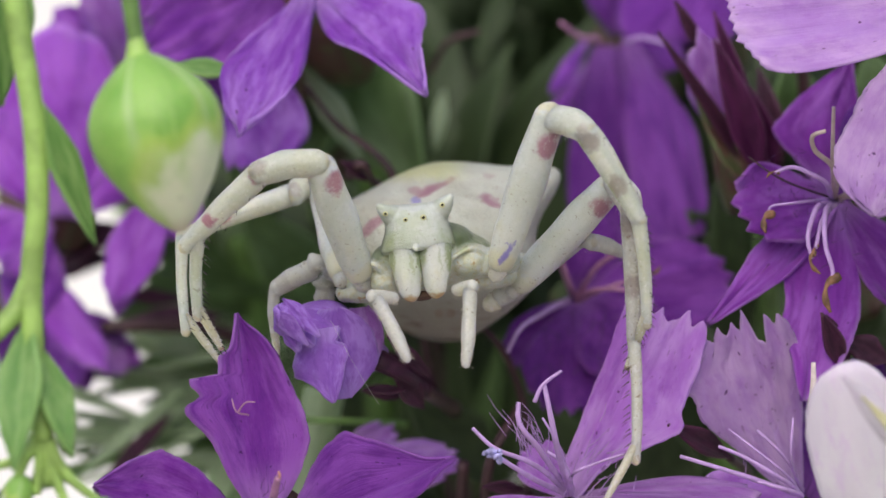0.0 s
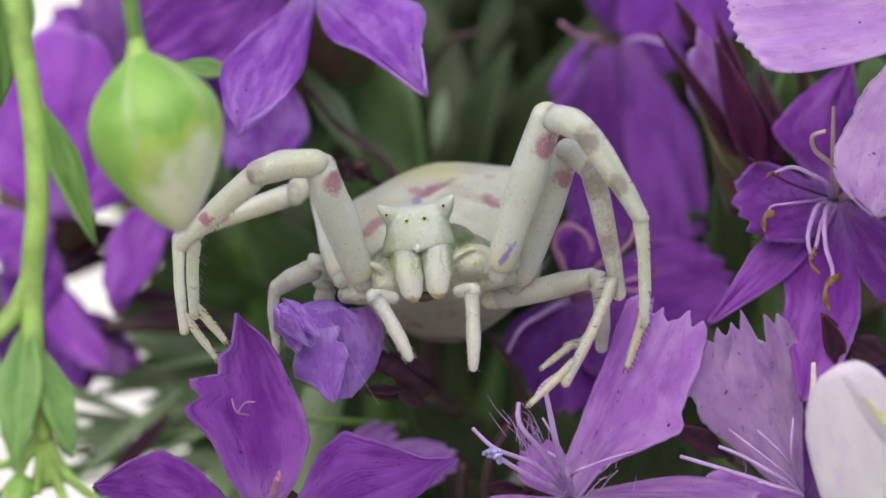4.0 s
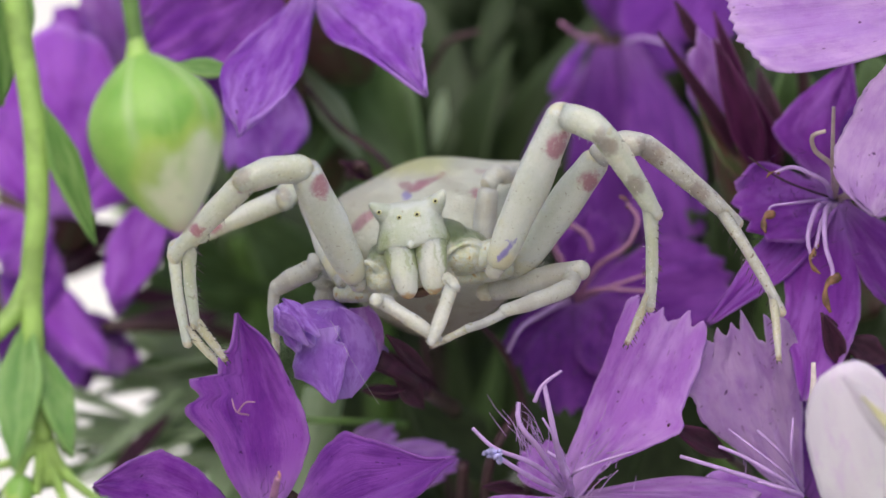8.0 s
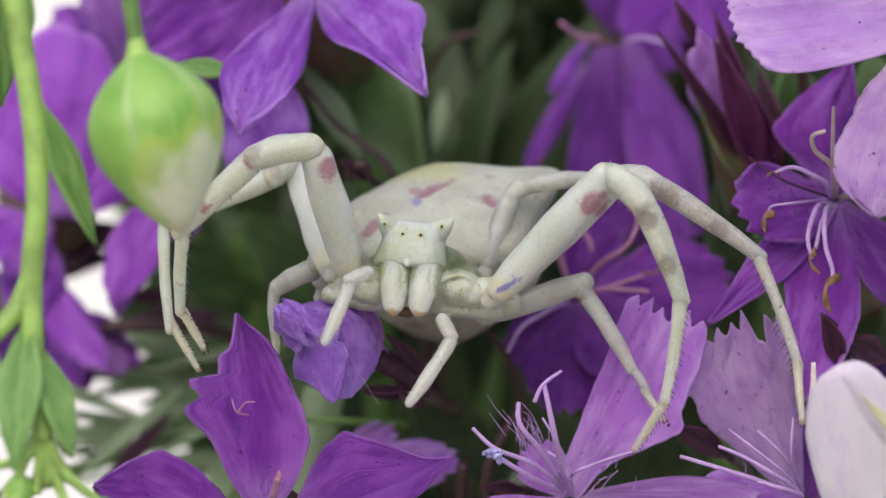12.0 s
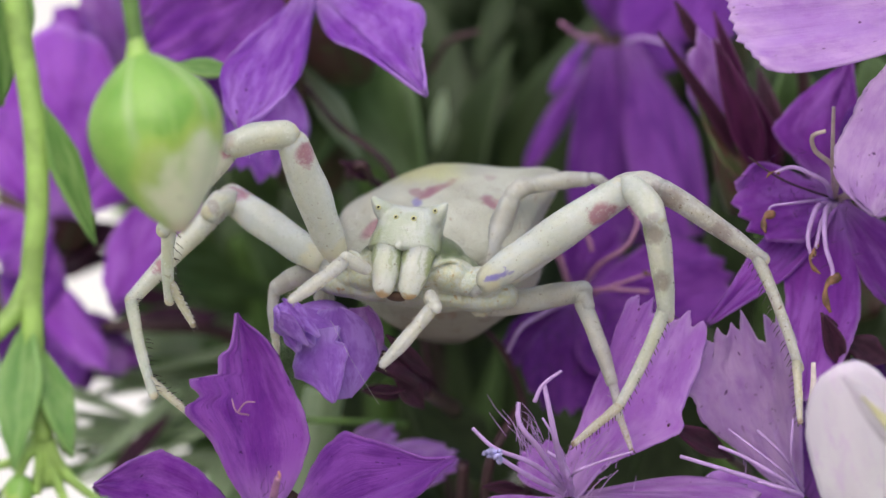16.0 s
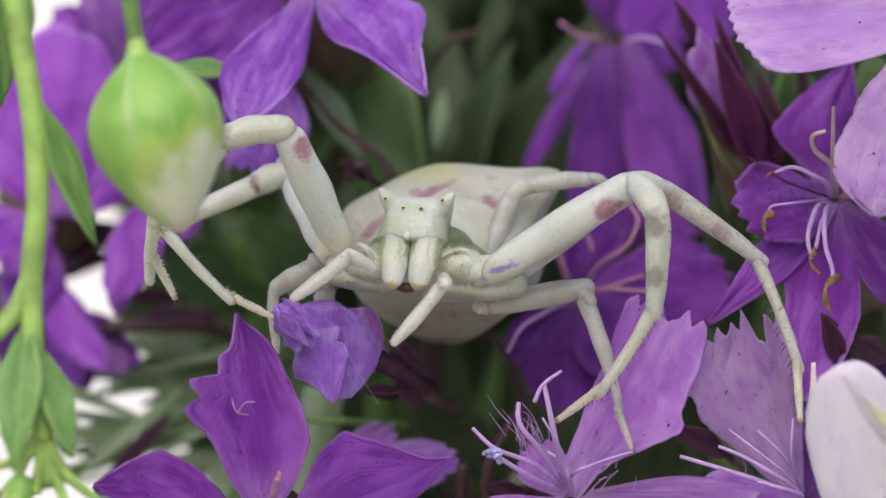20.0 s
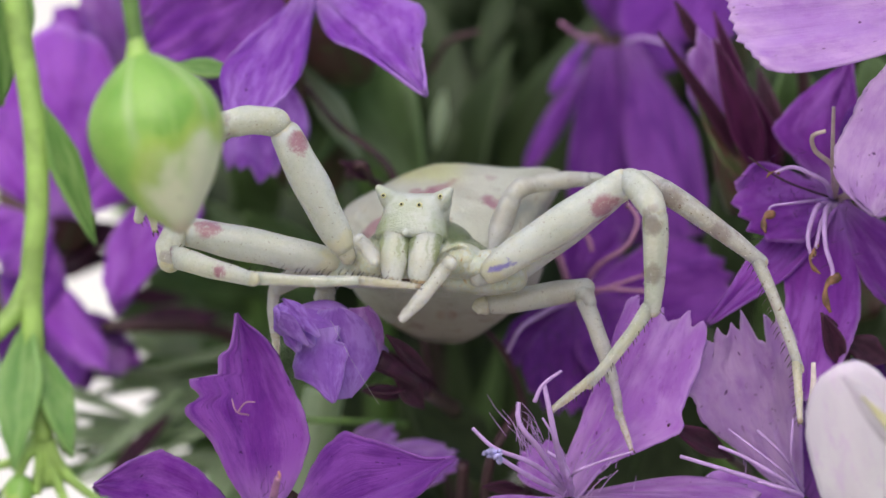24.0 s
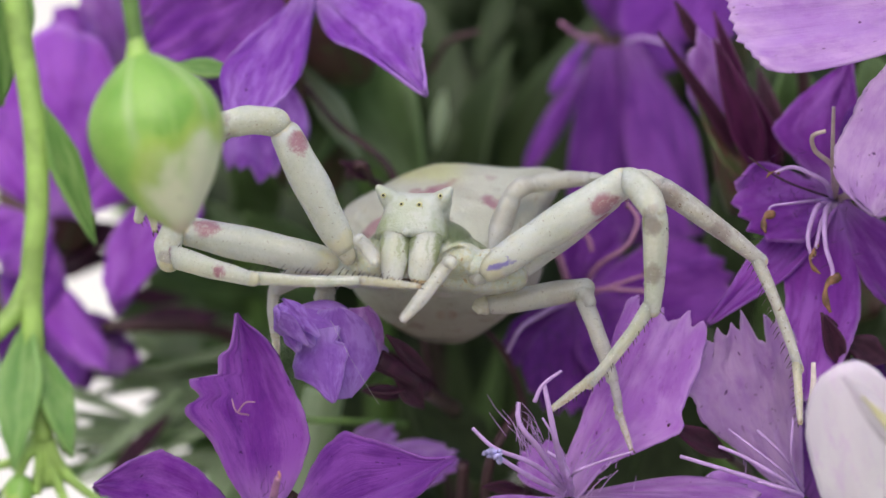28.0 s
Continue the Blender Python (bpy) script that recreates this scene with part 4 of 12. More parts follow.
# lower flowers on which the legs rest
flower("pink_flower", (3.77, 4.00, -7.32), "lilac flower with fan petals and pale stamens, under the legs", [
    ((3.74, 3.00, -7.20), (6.50, 2.50, -1.75), (((0, 0.20), (0.09, 0.62), (0.4, 0.82), (0.7, 0.98), (0.9, 1.14), (1, 1.18)), ((0, 0.20), (0.18, 0.42), (0.38, 1.36), (0.55, 2.03), (0.6, 1.83), (0.67, 1.73), (0.85, 1.60), (1, 1.40))), LILAC, dict(edge=(.95,1.0,.95,1.02,.94,1.0,.95,.97,1.05,.98,1.04,.99), bend=-.02, cup=.05, ruffle=.02, face=(-.15,-1,.35))),
    ((4.03, 3.00, -7.17), (8.74, 0.00, -6.74), 2.10, LILAC, dict(teeth=5, depth=.06, face=(0,-.5,1))),
    ((3.54, 3.00, -7.20), (2.50, 4.00, -5.77), 1.49, LILAC, dict(teeth=5, depth=.10, face=(-.3,-1,.4))),
    ((3.71, 3.00, -7.36), (2.82, 0.00, -10.38), 3.55, LILAC, {}),
    ((3.54, 3.00, -7.36), (1.06, 1.00, -9.02), 2.90, LILAC, {}),
], [
    (((3.69, 2.50, -7.09), (3.27, 0.40, -5.76), (3.02, -0.40, -4.61), (2.85, -0.50, -3.81)), .17, None),
    (((2.58, -0.50, -4.32), (2.77, -0.55, -3.89), (3.35, -0.50, -3.43)), .11, None, FILAMENT),
    (((3.66, 2.50, -7.04), (2.66, 0.00, -5.58), (2.12, -0.50, -4.76), (2.14, -0.50, -4.32)), .15, None),
    (((3.63, 2.50, -7.07), (2.34, 0.00, -5.98), (1.37, -0.50, -5.56), (0.83, -0.50, -5.05)), .13, None),
    (((3.59, 2.50, -7.10), (2.34, 0.00, -6.38), (1.52, -1.00, -5.82)), .15, ANTHER_BLUE, None, .7),
    (((3.69, 2.50, -7.01), (3.24, 1.00, -5.47), (2.84, 1.00, -4.82)), .08, None),
    (((3.76, 2.50, -7.01), (3.94, 0.00, -6.22), (4.72, -0.30, -5.92), (5.36, -0.30, -5.73)), .08, None),
    (((3.72, 2.50, -7.04), (3.24, 1.00, -5.95), (2.97, 1.00, -5.79)), .12, None),
    (((3.72, 2.50, -7.04), (3.48, 1.00, -6.28), (3.32, 1.00, -5.95)), .12, None),
])
flower("pink_flower", (10.68, 5.00, -7.48), "lilac flower with a deeply toothed petal and fine stamens", [
    ((10.35, 4.00, -7.26), (8.62, 2.50, -2.03), (((0, 0.20), (0.32, 1.16), (0.61, 2.03), (0.74, 2.10), (0.8, 2.31), (0.9, 1.84), (1, 1.38)), ((0, 0.20), (0.33, 0.74), (0.68, 1.20), (0.85, 1.38), (1, 1.25))), PALE_LILAC, dict(edge=(.90,.97,.92,1.0,.93,1.0,.94,1.05,.86,.84,1.0,.92,.97,.90), bend=.0, cup=.05, ruffle=.02, face=(0,-1,.35))),
    ((10.68, 4.00, -7.26), (12.93, 5.00, -3.32), 3.33, PURPLE, dict(teeth=5)),
    ((10.52, 4.00, -7.42), (7.52, 1.00, -8.37), 3.58, LILAC, {}),
    ((10.68, 4.00, -7.59), (11.23, 1.00, -10.63), 3.58, LILAC, {}),
], [
    (((10.43, 3.00, -7.17), (8.93, 0.50, -6.57), (7.62, 0.00, -6.14), (6.72, 0.00, -5.87)), .13, None),
    (((10.40, 3.00, -7.13), (9.42, 0.50, -6.41), (8.45, 0.50, -5.86), (7.84, 0.50, -5.61)), .12, None),
    (((10.43, 3.00, -7.04), (9.62, 1.00, -5.79), (8.97, 1.00, -5.18)), .10, None),
    (((10.46, 3.00, -7.00), (9.94, 1.00, -5.79), (10.00, 1.00, -4.82)), .08, None),
    (((10.43, 3.00, -7.13), (9.62, 1.00, -6.28), (8.20, 1.50, -5.17)), .07, None),
    (((10.43, 3.00, -7.17), (9.74, 0.50, -6.83), (8.77, 0.50, -6.57)), .12, None),
    (((10.43, 0.00, -4.46), (10.47, -0.30, -3.81), (10.46, -0.40, -3.21)), .17, None, STIGMA_PALE),
])
pale = flower("pink_flower", (12.57, -3.00, -8.88), "white petal flushed pink of a flower close by", [
    ((12.26, -3.00, -8.88), (10.87, -5.50, -3.19), 3.01, PALE, dict(teeth=0, depth=0, round_tip=.26, neck=.6, fan=1.3, cup=-.22, bend=.04, thick=.25, face=(-.3,-1,.55))),
    ((12.89, -3.00, -8.88), (13.24, -4.00, -3.85), 3.40, PALE, dict(teeth=0, depth=0, cup=-.2, neck=.5, thick=.25)),
], back=(0.3, 0.6, -0.8))
part("petal_fold", blade((13.30, -6.70, -6.10), (10.72, -6.20, -3.45), 0.80, (-.3, -1, .4), bend=-.08, fold=-.25, belly=.45), PALE, pale, "lilac flushed petal rim")
part("petal_fold", blade((13.20, -7.05, -6.05), (11.20, -6.75, -3.95), 0.34, (-.3, -1, .4), bend=-.05, fold=.1, belly=.4), CREAM_PETAL, pale, "cream inner face of the petal")
fuzz = random.Random(21)
part("anther_fuzz", joined([blob(((1.43, -1.10, -5.75)[0] + fuzz.gauss(0, .09), (1.43, -1.10, -5.75)[1] + fuzz.gauss(0, .07), (1.43, -1.10, -5.75)[2] + fuzz.gauss(0, .08)), (.07, .07, .06), (0, 0, 0), 6, 4) for _ in range(26)]), ANTHER_BLUE, {o["label"]: o for o in scene.objects if "label" in o}["lilac flower with fan petals and pale stamens, under the legs"], "blue-grey powdery anther")
# flower below, in front
flower("pink_flower", (-4.94, 1.00, -7.49), "violet flower with jagged upright petals below the spider", [
    ((-5.02, 0.00, -7.42), (-5.90, 0.90, -1.85), (((0, 0.24), (.1, 0.70), (.18, 0.89), (.378, 1.29), (.549, 1.92), (.565, 1.84), (.60, 1.40), (.67, 1.65), (.69, 1.67), (.70, 0.81), (.785, 0.70), (.80, 0.63), (.826, 0.36), (.92, 0.14), (1, 0.02)), ((0, 0.24), (.105, 0.89), (.333, 1.48), (.49, 1.38), (.65, 1.11), (.824, 0.76), (.937, 0.30), (1, 0.02))), ROYAL, dict(bend=-.03, cup=.10, ruffle=.05, crease=.12, face=(.15,-1,.2), seed=11)),
    ((-4.22, 0.00, -7.66), (0.30, -1.00, -5.82), (((0, 0.32), (0.12, 0.83), (0.2, 1.24), (0.35, 1.71), (0.43, 1.81), (0.55, 1.40), (0.68, 0.92), (0.86, 0.25), (1, 0.03)), ((0, 0.32), (0.4, 0.95), (0.72, 0.79), (0.9, 0.32), (1, 0.03))), DEEP, dict(bend=.02, cup=.06, ruffle=.05, crease=.1, face=(0,-1,.45), seed=5)),
    ((-5.82, 0.00, -7.98), (-9.77, -1.00, -6.62), (((0, 0.32), (0.5, 0.95), (0.9, 0.63), (1, 0.03)), ((0, 0.32), (0.15, 0.87), (0.27, 1.14), (0.45, 1.43), (0.63, 1.49), (0.8, 1.03), (0.92, 0.48), (1, 0.03))), ROYAL, dict(bend=.02, ruffle=.06, face=(-.1,-1,.4))),
    ((-4.86, 0.00, -7.66), (-4.19, -1.00, -10.93), 3.81, ROYAL, {}),
], [
    (((-4.84, -0.50, -7.39), (-4.69, -2.00, -6.75), (-4.57, -2.50, -6.34)), .22, STIGMA, FILAMENT_PINK, .36),
    (((-5.49, -0.30, -4.69), (-5.83, -0.60, -4.57), (-5.96, -0.50, -4.22)), .05, None, FILAMENT_PINK),
    (((-5.80, -0.40, -4.61), (-5.54, -0.50, -4.32), (-5.29, -0.50, -4.32)), .05, None, FILAMENT_PINK),
])
flower("pink_flower", (-2.50, 10.00, -7.61), "lilac flower half hidden behind the lower petals", [
    ((-3.19, 10.00, -6.92), (0.27, 8.50, -6.32), 1.75, LILAC, dict(teeth=5, face=(0, -1, .6))),
    ((-3.22, 11.00, -7.15), (-1.62, 9.50, -5.60), 1.5, LILAC, dict(teeth=4)),
])
# flower behind the legs
flower("pink_flower", (4.12, 12.00, -1.57), "violet flower with pinkish stamens behind the spider's legs", [
    ((4.30, 11.00, -1.55), (8.77, 10.00, -0.94), 3.29, DEEP, dict(teeth=6, depth=.08, round_tip=.25, face=(.2,-1,.4))),
    ((4.12, 11.00, -1.64), (3.72, 9.00, -4.80), 2.95, DEEP, dict(teeth=6)),
    ((4.30, 11.00, -1.64), (6.12, 9.00, -3.42), 2.95, DEEP, dict(teeth=6)),
    ((4.03, 11.00, -1.55), (2.04, 12.00, -3.50), 1.57, DEEP, dict(teeth=4)),
    ((4.15, 12.00, -1.39), (4.86, 12.00, 1.07), 2.11, DEEP, dict(teeth=5)),
], [
    (((4.09, 10.00, -1.54), (4.71, 8.00, -0.49), (5.69, 7.00, 0.36), (5.83, 7.00, 0.95), (5.52, 7.00, 1.37)), .16, ANTHER, FILAMENT_PINK, .4),
    (((4.09, 10.00, -1.54), (4.88, 8.00, -1.21), (6.19, 7.50, -1.28)), .15, None, FILAMENT_PINK),
    (((4.09, 10.00, -1.63), (5.05, 8.00, -1.14), (6.22, 7.50, -0.73)), .12, ANTHER, FILAMENT_PINK, .5),
    (((4.00, 10.00, -1.46), (3.63, 9.00, -0.50), (3.37, 9.00, 0.36), (3.72, 9.00, 0.71), (4.40, 9.00, 0.36), (4.54, 9.00, -0.07)), .18, None, FILAMENT_PINK),
    (((3.95, 10.00, -1.54), (3.00, 8.00, -1.96), (2.22, 7.00, -2.52), (1.93, 7.00, -3.12)), .16, None, FILAMENT),
    (((4.06, 10.00, -1.46), (3.69, 8.00, -0.67), (3.55, 8.00, -0.15)), .16, None, FILAMENT_PINK),
])

def beard(parent, centre, spread, count, length, material, up, seed, r=.022):
    """Fine hairs round a flower's throat."""
    rnd = random.Random(seed)
    geos = []
    for _ in range(count):
        p = Vector(centre) + Vector((rnd.gauss(0, spread), rnd.uniform(-.4, .2), rnd.gauss(0, spread)))
        d = (Vector(up) + Vector((rnd.gauss(0, .25), rnd.gauss(-.2, .3), rnd.gauss(0, .25)))).normalized() * length * rnd.uniform(.5, 1.2)
        geos.append(tube((p, p + d * .5 + Vector((rnd.gauss(0, .06), 0, rnd.gauss(0, .06))), p + d), r, r * .4, 4, 3))
    part("throat_hairs", joined(geos), material, parent, "fine hairs")


DARK_VIOLET = plain_material("dark violet hair", (0.10, 0.02, 0.14), 0.5, 2000.0)
blooms = {o["label"]: o for o in scene.objects if "label" in o}
beard(blooms["open violet flower with long curled stamens and brown anthers"], (10.78, 3.20, 0.92), 1.0, 34, .38, DARK_VIOLET, (-.5, -.3, -.3), 3, .011)
beard(blooms["open violet flower with long curled stamens and brown anthers"], (10.10, 3.00, 1.25), .6, 18, .34, DARK_VIOLET, (-.3, -.3, .6), 8, .011)
beard(blooms["lilac flower with a deeply toothed petal and fine stamens"], (9.58, 2.60, -5.87), .7, 16, 1.1, FILAMENT, (-.35, -.2, 1), 5, .013)
beard(blooms["lilac flower with fan petals and pale stamens, under the legs"], (2.46, 2.00, -5.68), .35, 26, 1.0, FILAMENT, (-.3, -.2, 1), 6, .016)
beard(blooms["lilac flower with fan petals and pale stamens, under the legs"], (4.33, 2.20, -6.50), .6, 26, .9, FILAMENT, (.5, -.2, .7), 9, .018)
beard(blooms["violet flower with jagged upright petals below the spider"], (-4.82, -1.20, -6.87), .3, 10, .35, DARK_VIOLET, (.2, -.3, .8), 4, .012)
beard(blooms["violet flower with pinkish stamens behind the spider's legs"], (4.23, 9.00, -2.56), .8, 30, .8, DARK_VIOLET, (0, -.4, -.4), 12, .02)

# ---- furled violet bud in front of the spider ----
furled = thing("furled_flower_bud", (-1.54, 3.00, -3.59), "furled violet flower bud with a twisted tip, below the spider", "flower bud", "pink flowers")


def furl(axis0, axis1, r, turn, span, step, seed=0):
    """One petal wrapped round the bud's axis, its free edge lying on the next one, twisted shut at the tip."""
    A, B = Vector(axis0), Vector(axis1)
    d = (B - A).normalized()
    x = d.cross(Vector((0, -1, 0.2))).normalized()
    y = d.cross(x)
    nu, nv = 26, 30
    V, U = [], []
    for j in range(nv):
        v = j / (nv - 1)
        body = 0.40 + 0.62 * math.sin(min(1, v / 0.62) * math.pi / 2) if v < 0.62 else 1.02 - 0.62 * ((v - 0.62) / 0.38) ** 1.6
        for i in range(nu):
            u = i / (nu - 1)
            a = radians(turn + span * u) + 2.1 * v * v
            rr = r * body * (0.84 + step * u * u + 0.035 * math.sin(7 * u + 9 * v + seed) + 0.05 * math.sin(3.5 * a + seed))
            rr *= 1 - 0.30 * u * max(0, v - 0.85) / 0.15
            ln = v * (1.0 - 0.16 * (1 - u) * v) + 0.02 * math.sin(6 * u + seed)
            V.append(A + (B - A) * ln + (x * math.cos(a) + y * math.sin(a)) * rr)
            U.append((u, v))
    return shell(V, nu, nv, U, .09)


for k in range(4):
    part("bud_petal", furl((-1.84, 3.20, -3.17), (-4.46, 2.00, -2.03), 0.91, 90 * k + 20, 190, .2, k), FURLED, furled)
for base, tip, lf, rt, face, kw, lab in (
        ((-2.65, 1.30, -4.26), (-2.97, 1.00, -1.69), ((0, .40), (.4, 1.0), (.8, .9), (1, .5)), ((0, .03), (.10, .36), (.22, .74), (.33, 1.02), (.40, 1.07), (.64, .99), (.82, .72), (.95, .34), (1, .1)), (.2, -1, .2), dict(cup=-.30, bend=.08, ruffle=.010, curl=.03, pleat=.0), "smooth outer petal"),
        ((-3.03, 0.90, -2.63), (-4.56, 0.50, -1.91), ((0, .45), (.3, .70), (.7, .62), (1, .2)), ((0, .5), (.3, .78), (.6, .66), (.9, .42), (1, .1)), (-.1, -1, .5), dict(cup=-.30, bend=.10, ruffle=.03, curl=.05, pleat=.012), "pinkish outer petal"),
        ((-3.50, 0.45, -2.28), (-3.11, 0.10, -4.33), ((0, .53), (.12, .48), (.2, .39), (.28, .64), (.36, .63), (.6, .44), (.8, .27), (1, .02)), ((0, .25), (.1, .42), (.24, .87), (.40, 1.05), (.52, 1.06), (.62, .78), (.70, .58), (.92, .21), (1, .02)), (-.15, -1, -.05), dict(cup=-.26, bend=.06, ruffle=.015, curl=.10, pleat=.004), "folded petal with a loose corner"),
        ((-3.66, 0.25, -2.74), (-4.58, 0.00, -1.78), ((0, .10), (.3, .30), (.7, .42), (1, .20)), ((0, .10), (.3, .26), (.8, .30), (1, .16)), (-.2, -1, .35), dict(cup=-.9, bend=.12, ruffle=.03, curl=.1, pleat=.01), ""),
        ((-4.10, 0.10, -2.90), (-4.64, -0.10, -2.10), ((0, .10), (.3, .24), (.75, .26), (1, .12)), ((0, .10), (.4, .22), (.8, .22), (1, .10)), (-.5, -1, .0), dict(cup=-1.0, bend=.05, ruffle=.03, curl=.2), "rolled petal"),
        ((-3.82, -0.05, -2.30), (-4.46, -0.25, -1.71), ((0, .08), (.5, .18), (1, .11)), ((0, .08), (.5, .16), (1, .10)), (-.2, -1, .5), dict(cup=-.9, bend=.1, ruffle=.06, curl=.3), "")):
    part("bud_petal", shaped_petal(base, tip, lf, rt, face=face, **kw), FURLED, furled, lab)
part("bud_petal", shaped_petal((-2.10, 2.20, -3.24), (-2.21, 1.90, -1.69), ((0, .3), (.5, .9), (1, .4)), ((0, .25), (.4, .52), (.8, .40), (1, .1)), face=(.3, -1, .3), cup=-.3, bend=.1, ruffle=.01, pleat=.0), LILAC, furled, "pinkish outer petal")
for b, tp, w in (((-0.36, 4.40, -3.80), (-1.73, 2.60, -2.44), 0.49), ((-0.60, 4.80, -4.68), (-1.51, 3.20, -3.43), 0.75), ((-1.06, 3.80, -4.11), (-2.36, 3.00, -4.12), 0.29)):
    part("sepal", blade(b, tp, w, bend=-.06, fold=.2), MAROON, furled, "dark maroon sepal")
part("bud_petal", furl((-4.17, 0.20, -2.00), (-4.73, -0.10, -1.65), 0.21, 40, 470, .8, 4), FURLED, furled, "crumpled tip of the bud")
for b, tp, w in (((-3.80, -0.20, -2.73), (-4.74, -0.30, -1.77), 0.54), ((-3.49, -0.10, -2.48), (-4.54, -0.20, -1.42), 0.58)):
    part("bud_petal", blade(b, tp, w, (-.25, -1, .15), bend=.08, fold=-.12, belly=.62, nv=18), FURLED, furled, "crumpled petal edge")
part("calyx", tube(((-1.96, 2.80, -3.16), (-1.35, 3.20, -3.52), (-0.60, 5.00, -4.15)), .34, .22, 10), MAROON, furled, "dark maroon calyx")
part("stem", tube(((-0.60, 5.00, -4.15), (0.10, 10.00, -4.75), (0.58, 20.00, -5.95), (1.2, 28, -60), (1.2, 28, GROUND - 2)), .2, .4, 7), STEM_DARK, furled)

thread = thing("silk_thread", (-2.93, -0.50, -2.53), "fine silk thread hanging from the furled bud", "thread")
part("strand", tube(((-3.16, -0.45, -2.02), (-2.90, -0.50, -2.53), (-2.31, 0.20, -3.64), (-1.81, 1.00, -4.47)), .0035, .0035, 4), SILK, thread)

# ---- drooping green bud ----
droop = thing("drooping_green_bud", (-8.05, -8.00, 5.24), "plump drooping green bud with a faded whitish tip", "flower bud")


def plump(axis0, axis1, r, ribs=5):
    A, B = Vector(axis0), Vector(axis1)
    d = (B - A).normalized()
    x = d.cross(Vector((0, -1, 0))).normalized()
    y = d.cross(x)
    V, F, U = [], [], []
    seg, rings = 40, 26
    for j in range(rings + 1):
        v = j / rings
        w = math.sin(math.pi * (v * 0.985 + 0.015) ** 0.80) ** (1.05 if v < 0.42 else 0.64) if v < 1 else 0.0
        w = max(0.07, w) * (1 - 0.18 * max(0, v - .55) / .45)
        for k in range(seg):
            a = 2 * math.pi * k / seg + 0.35 * v
            c = math.cos(ribs * a)
            rr = r * w * (1 - 0.045 * max(0, c) ** 8 + 0.015 * math.sin(3 * a + 1))
            V.append(A + (B - A) * v + (x * math.cos(a) + y * math.sin(a)) * rr)
            U.append((k / seg, v))
    for j in range(rings):
        for k in range(seg):
            F.append((j * seg + k, j * seg + (k + 1) % seg, (j + 1) * seg + (k + 1) % seg, (j + 1) * seg + k))
    F.append(tuple(rings * seg + k for k in range(seg)))
    F.append(tuple(range(seg))[::-1])
    return V, F, U


part("bud_body", plump((-8.08, -8.00, 5.21), (-6.90, -8.00, 0.43), 1.81), BUD_SKIN, droop)
part("bud_collar", tube(((-8.12, -8.00, 5.60), (-8.08, -8.00, 5.21), (-8.03, -8.00, 4.91), (-7.94, -8.00, 4.49)), 0.24, 0.99, 16, 4, lambda v: .85 - .25 * math.sin(3.1 * v)), STEM_FRESH, droop)
part("stem", tube(((-8.11, -8.00, 5.42), (-8.21, -8.00, 6.14), (-8.39, -8.00, 7.18), (-9.47, -8.00, 9.57), (-16, -5, 10), (-24, 4, -20), (-27, 8, -120), (-27, 8, GROUND - 2)), 0.22, 0.33, 10), STEM, droop)

# ---- pale green shoot at the edge ----
shoot = thing("green_shoot", (-10.91, -7.00, -1.79), "fresh green hanging shoot with narrow leaves", "shoot")
part("stem", tube(((-10.64, -7.00, -5.11), (-10.85, -7.00, -3.75), (-10.95, -7.00, -2.40), (-10.98, -7.00, -0.89), (-10.82, -7.00, 1.22), (-10.91, -7.00, 3.33), (-11.24, -7.00, 5.44), (-11.51, -7.00, 7.25), (-12.41, -7.00, 9.96), (-19, -4, 12), (-27, 2, -30), (-29, 4, -120), (-29, 4, GROUND - 2)), 0.30, 0.36, 10), STEM_FRESH, shoot)
for b, tp, w, f in (((-10.76, -7.00, 3.93), (-9.26, -6.50, 0.14), 0.93, (.35, -1, .1)), ((-11.03, -7.00, -1.87), (-11.44, -8.00, -5.81), 1.30, (-.3, -1, .2)), ((-10.64, -7.00, -2.77), (-9.84, -7.50, -5.50), 0.96, (.3, -1, .2)),
                 ((-11.21, -7.00, 7.55), (-11.46, -6.00, 4.88), 0.90, (-.4, -1, 0)), ((-11.96, -7.00, 6.95), (-11.80, -6.00, 3.82), 0.90, (.4, -1, 0))):
    part("leaf", blade(b, tp, w, f, bend=.06, fold=.18, belly=.4, thick=.14), LEAF_FRESH, shoot)
part("side_shoot", tube(((-11.03, -7.00, -0.89), (-11.36, -7.00, -1.57), (-11.78, -7.30, -2.09), (-12.36, -7.50, -2.69)), 0.30, 0.24, 8), STEM_FRESH, shoot)
for pts in (((-10.70, -7.00, -4.66), (-10.98, -7.00, -5.41), (-12.11, -7.00, -5.86)), ((-10.67, -7.00, -4.81), (-10.76, -7.00, -5.86), (-10.85, -7.00, -6.54)), ((-10.61, -7.00, -4.96), (-10.15, -7.00, -5.86), (-8.95, -7.00, -6.92)), ((-10.64, -7.00, -4.96), (-10.38, -7.00, -6.01), (-10.00, -7.00, -6.92)), ((-10.70, -7.00, -4.88), (-11.21, -7.00, -5.71), (-11.36, -7.00, -6.16)), ((-10.67, -7.00, -4.50), (-10.52, -7.00, -5.41), (-10.55, -7.00, -6.31))):
    part("flower_stalk", tube(pts, 0.20, 0.12, 8), STEM_FRESH, shoot)
part("small_bud", blob((-11.36, -7.00, -6.61), (0.42, 0.42, 0.63), (0, 12, 0)), BUD_SKIN, shoot, "small green bud")
part("small_bud", blob((-8.95, -7.00, -7.14), (0.36, 0.36, 0.54), (0, -20, 0)), BUD_SKIN, shoot, "small green bud")
spotted = thing("spotted_stem", (-12.19, -4.00, 4.50), "green stem dotted with dark specks", "stem")
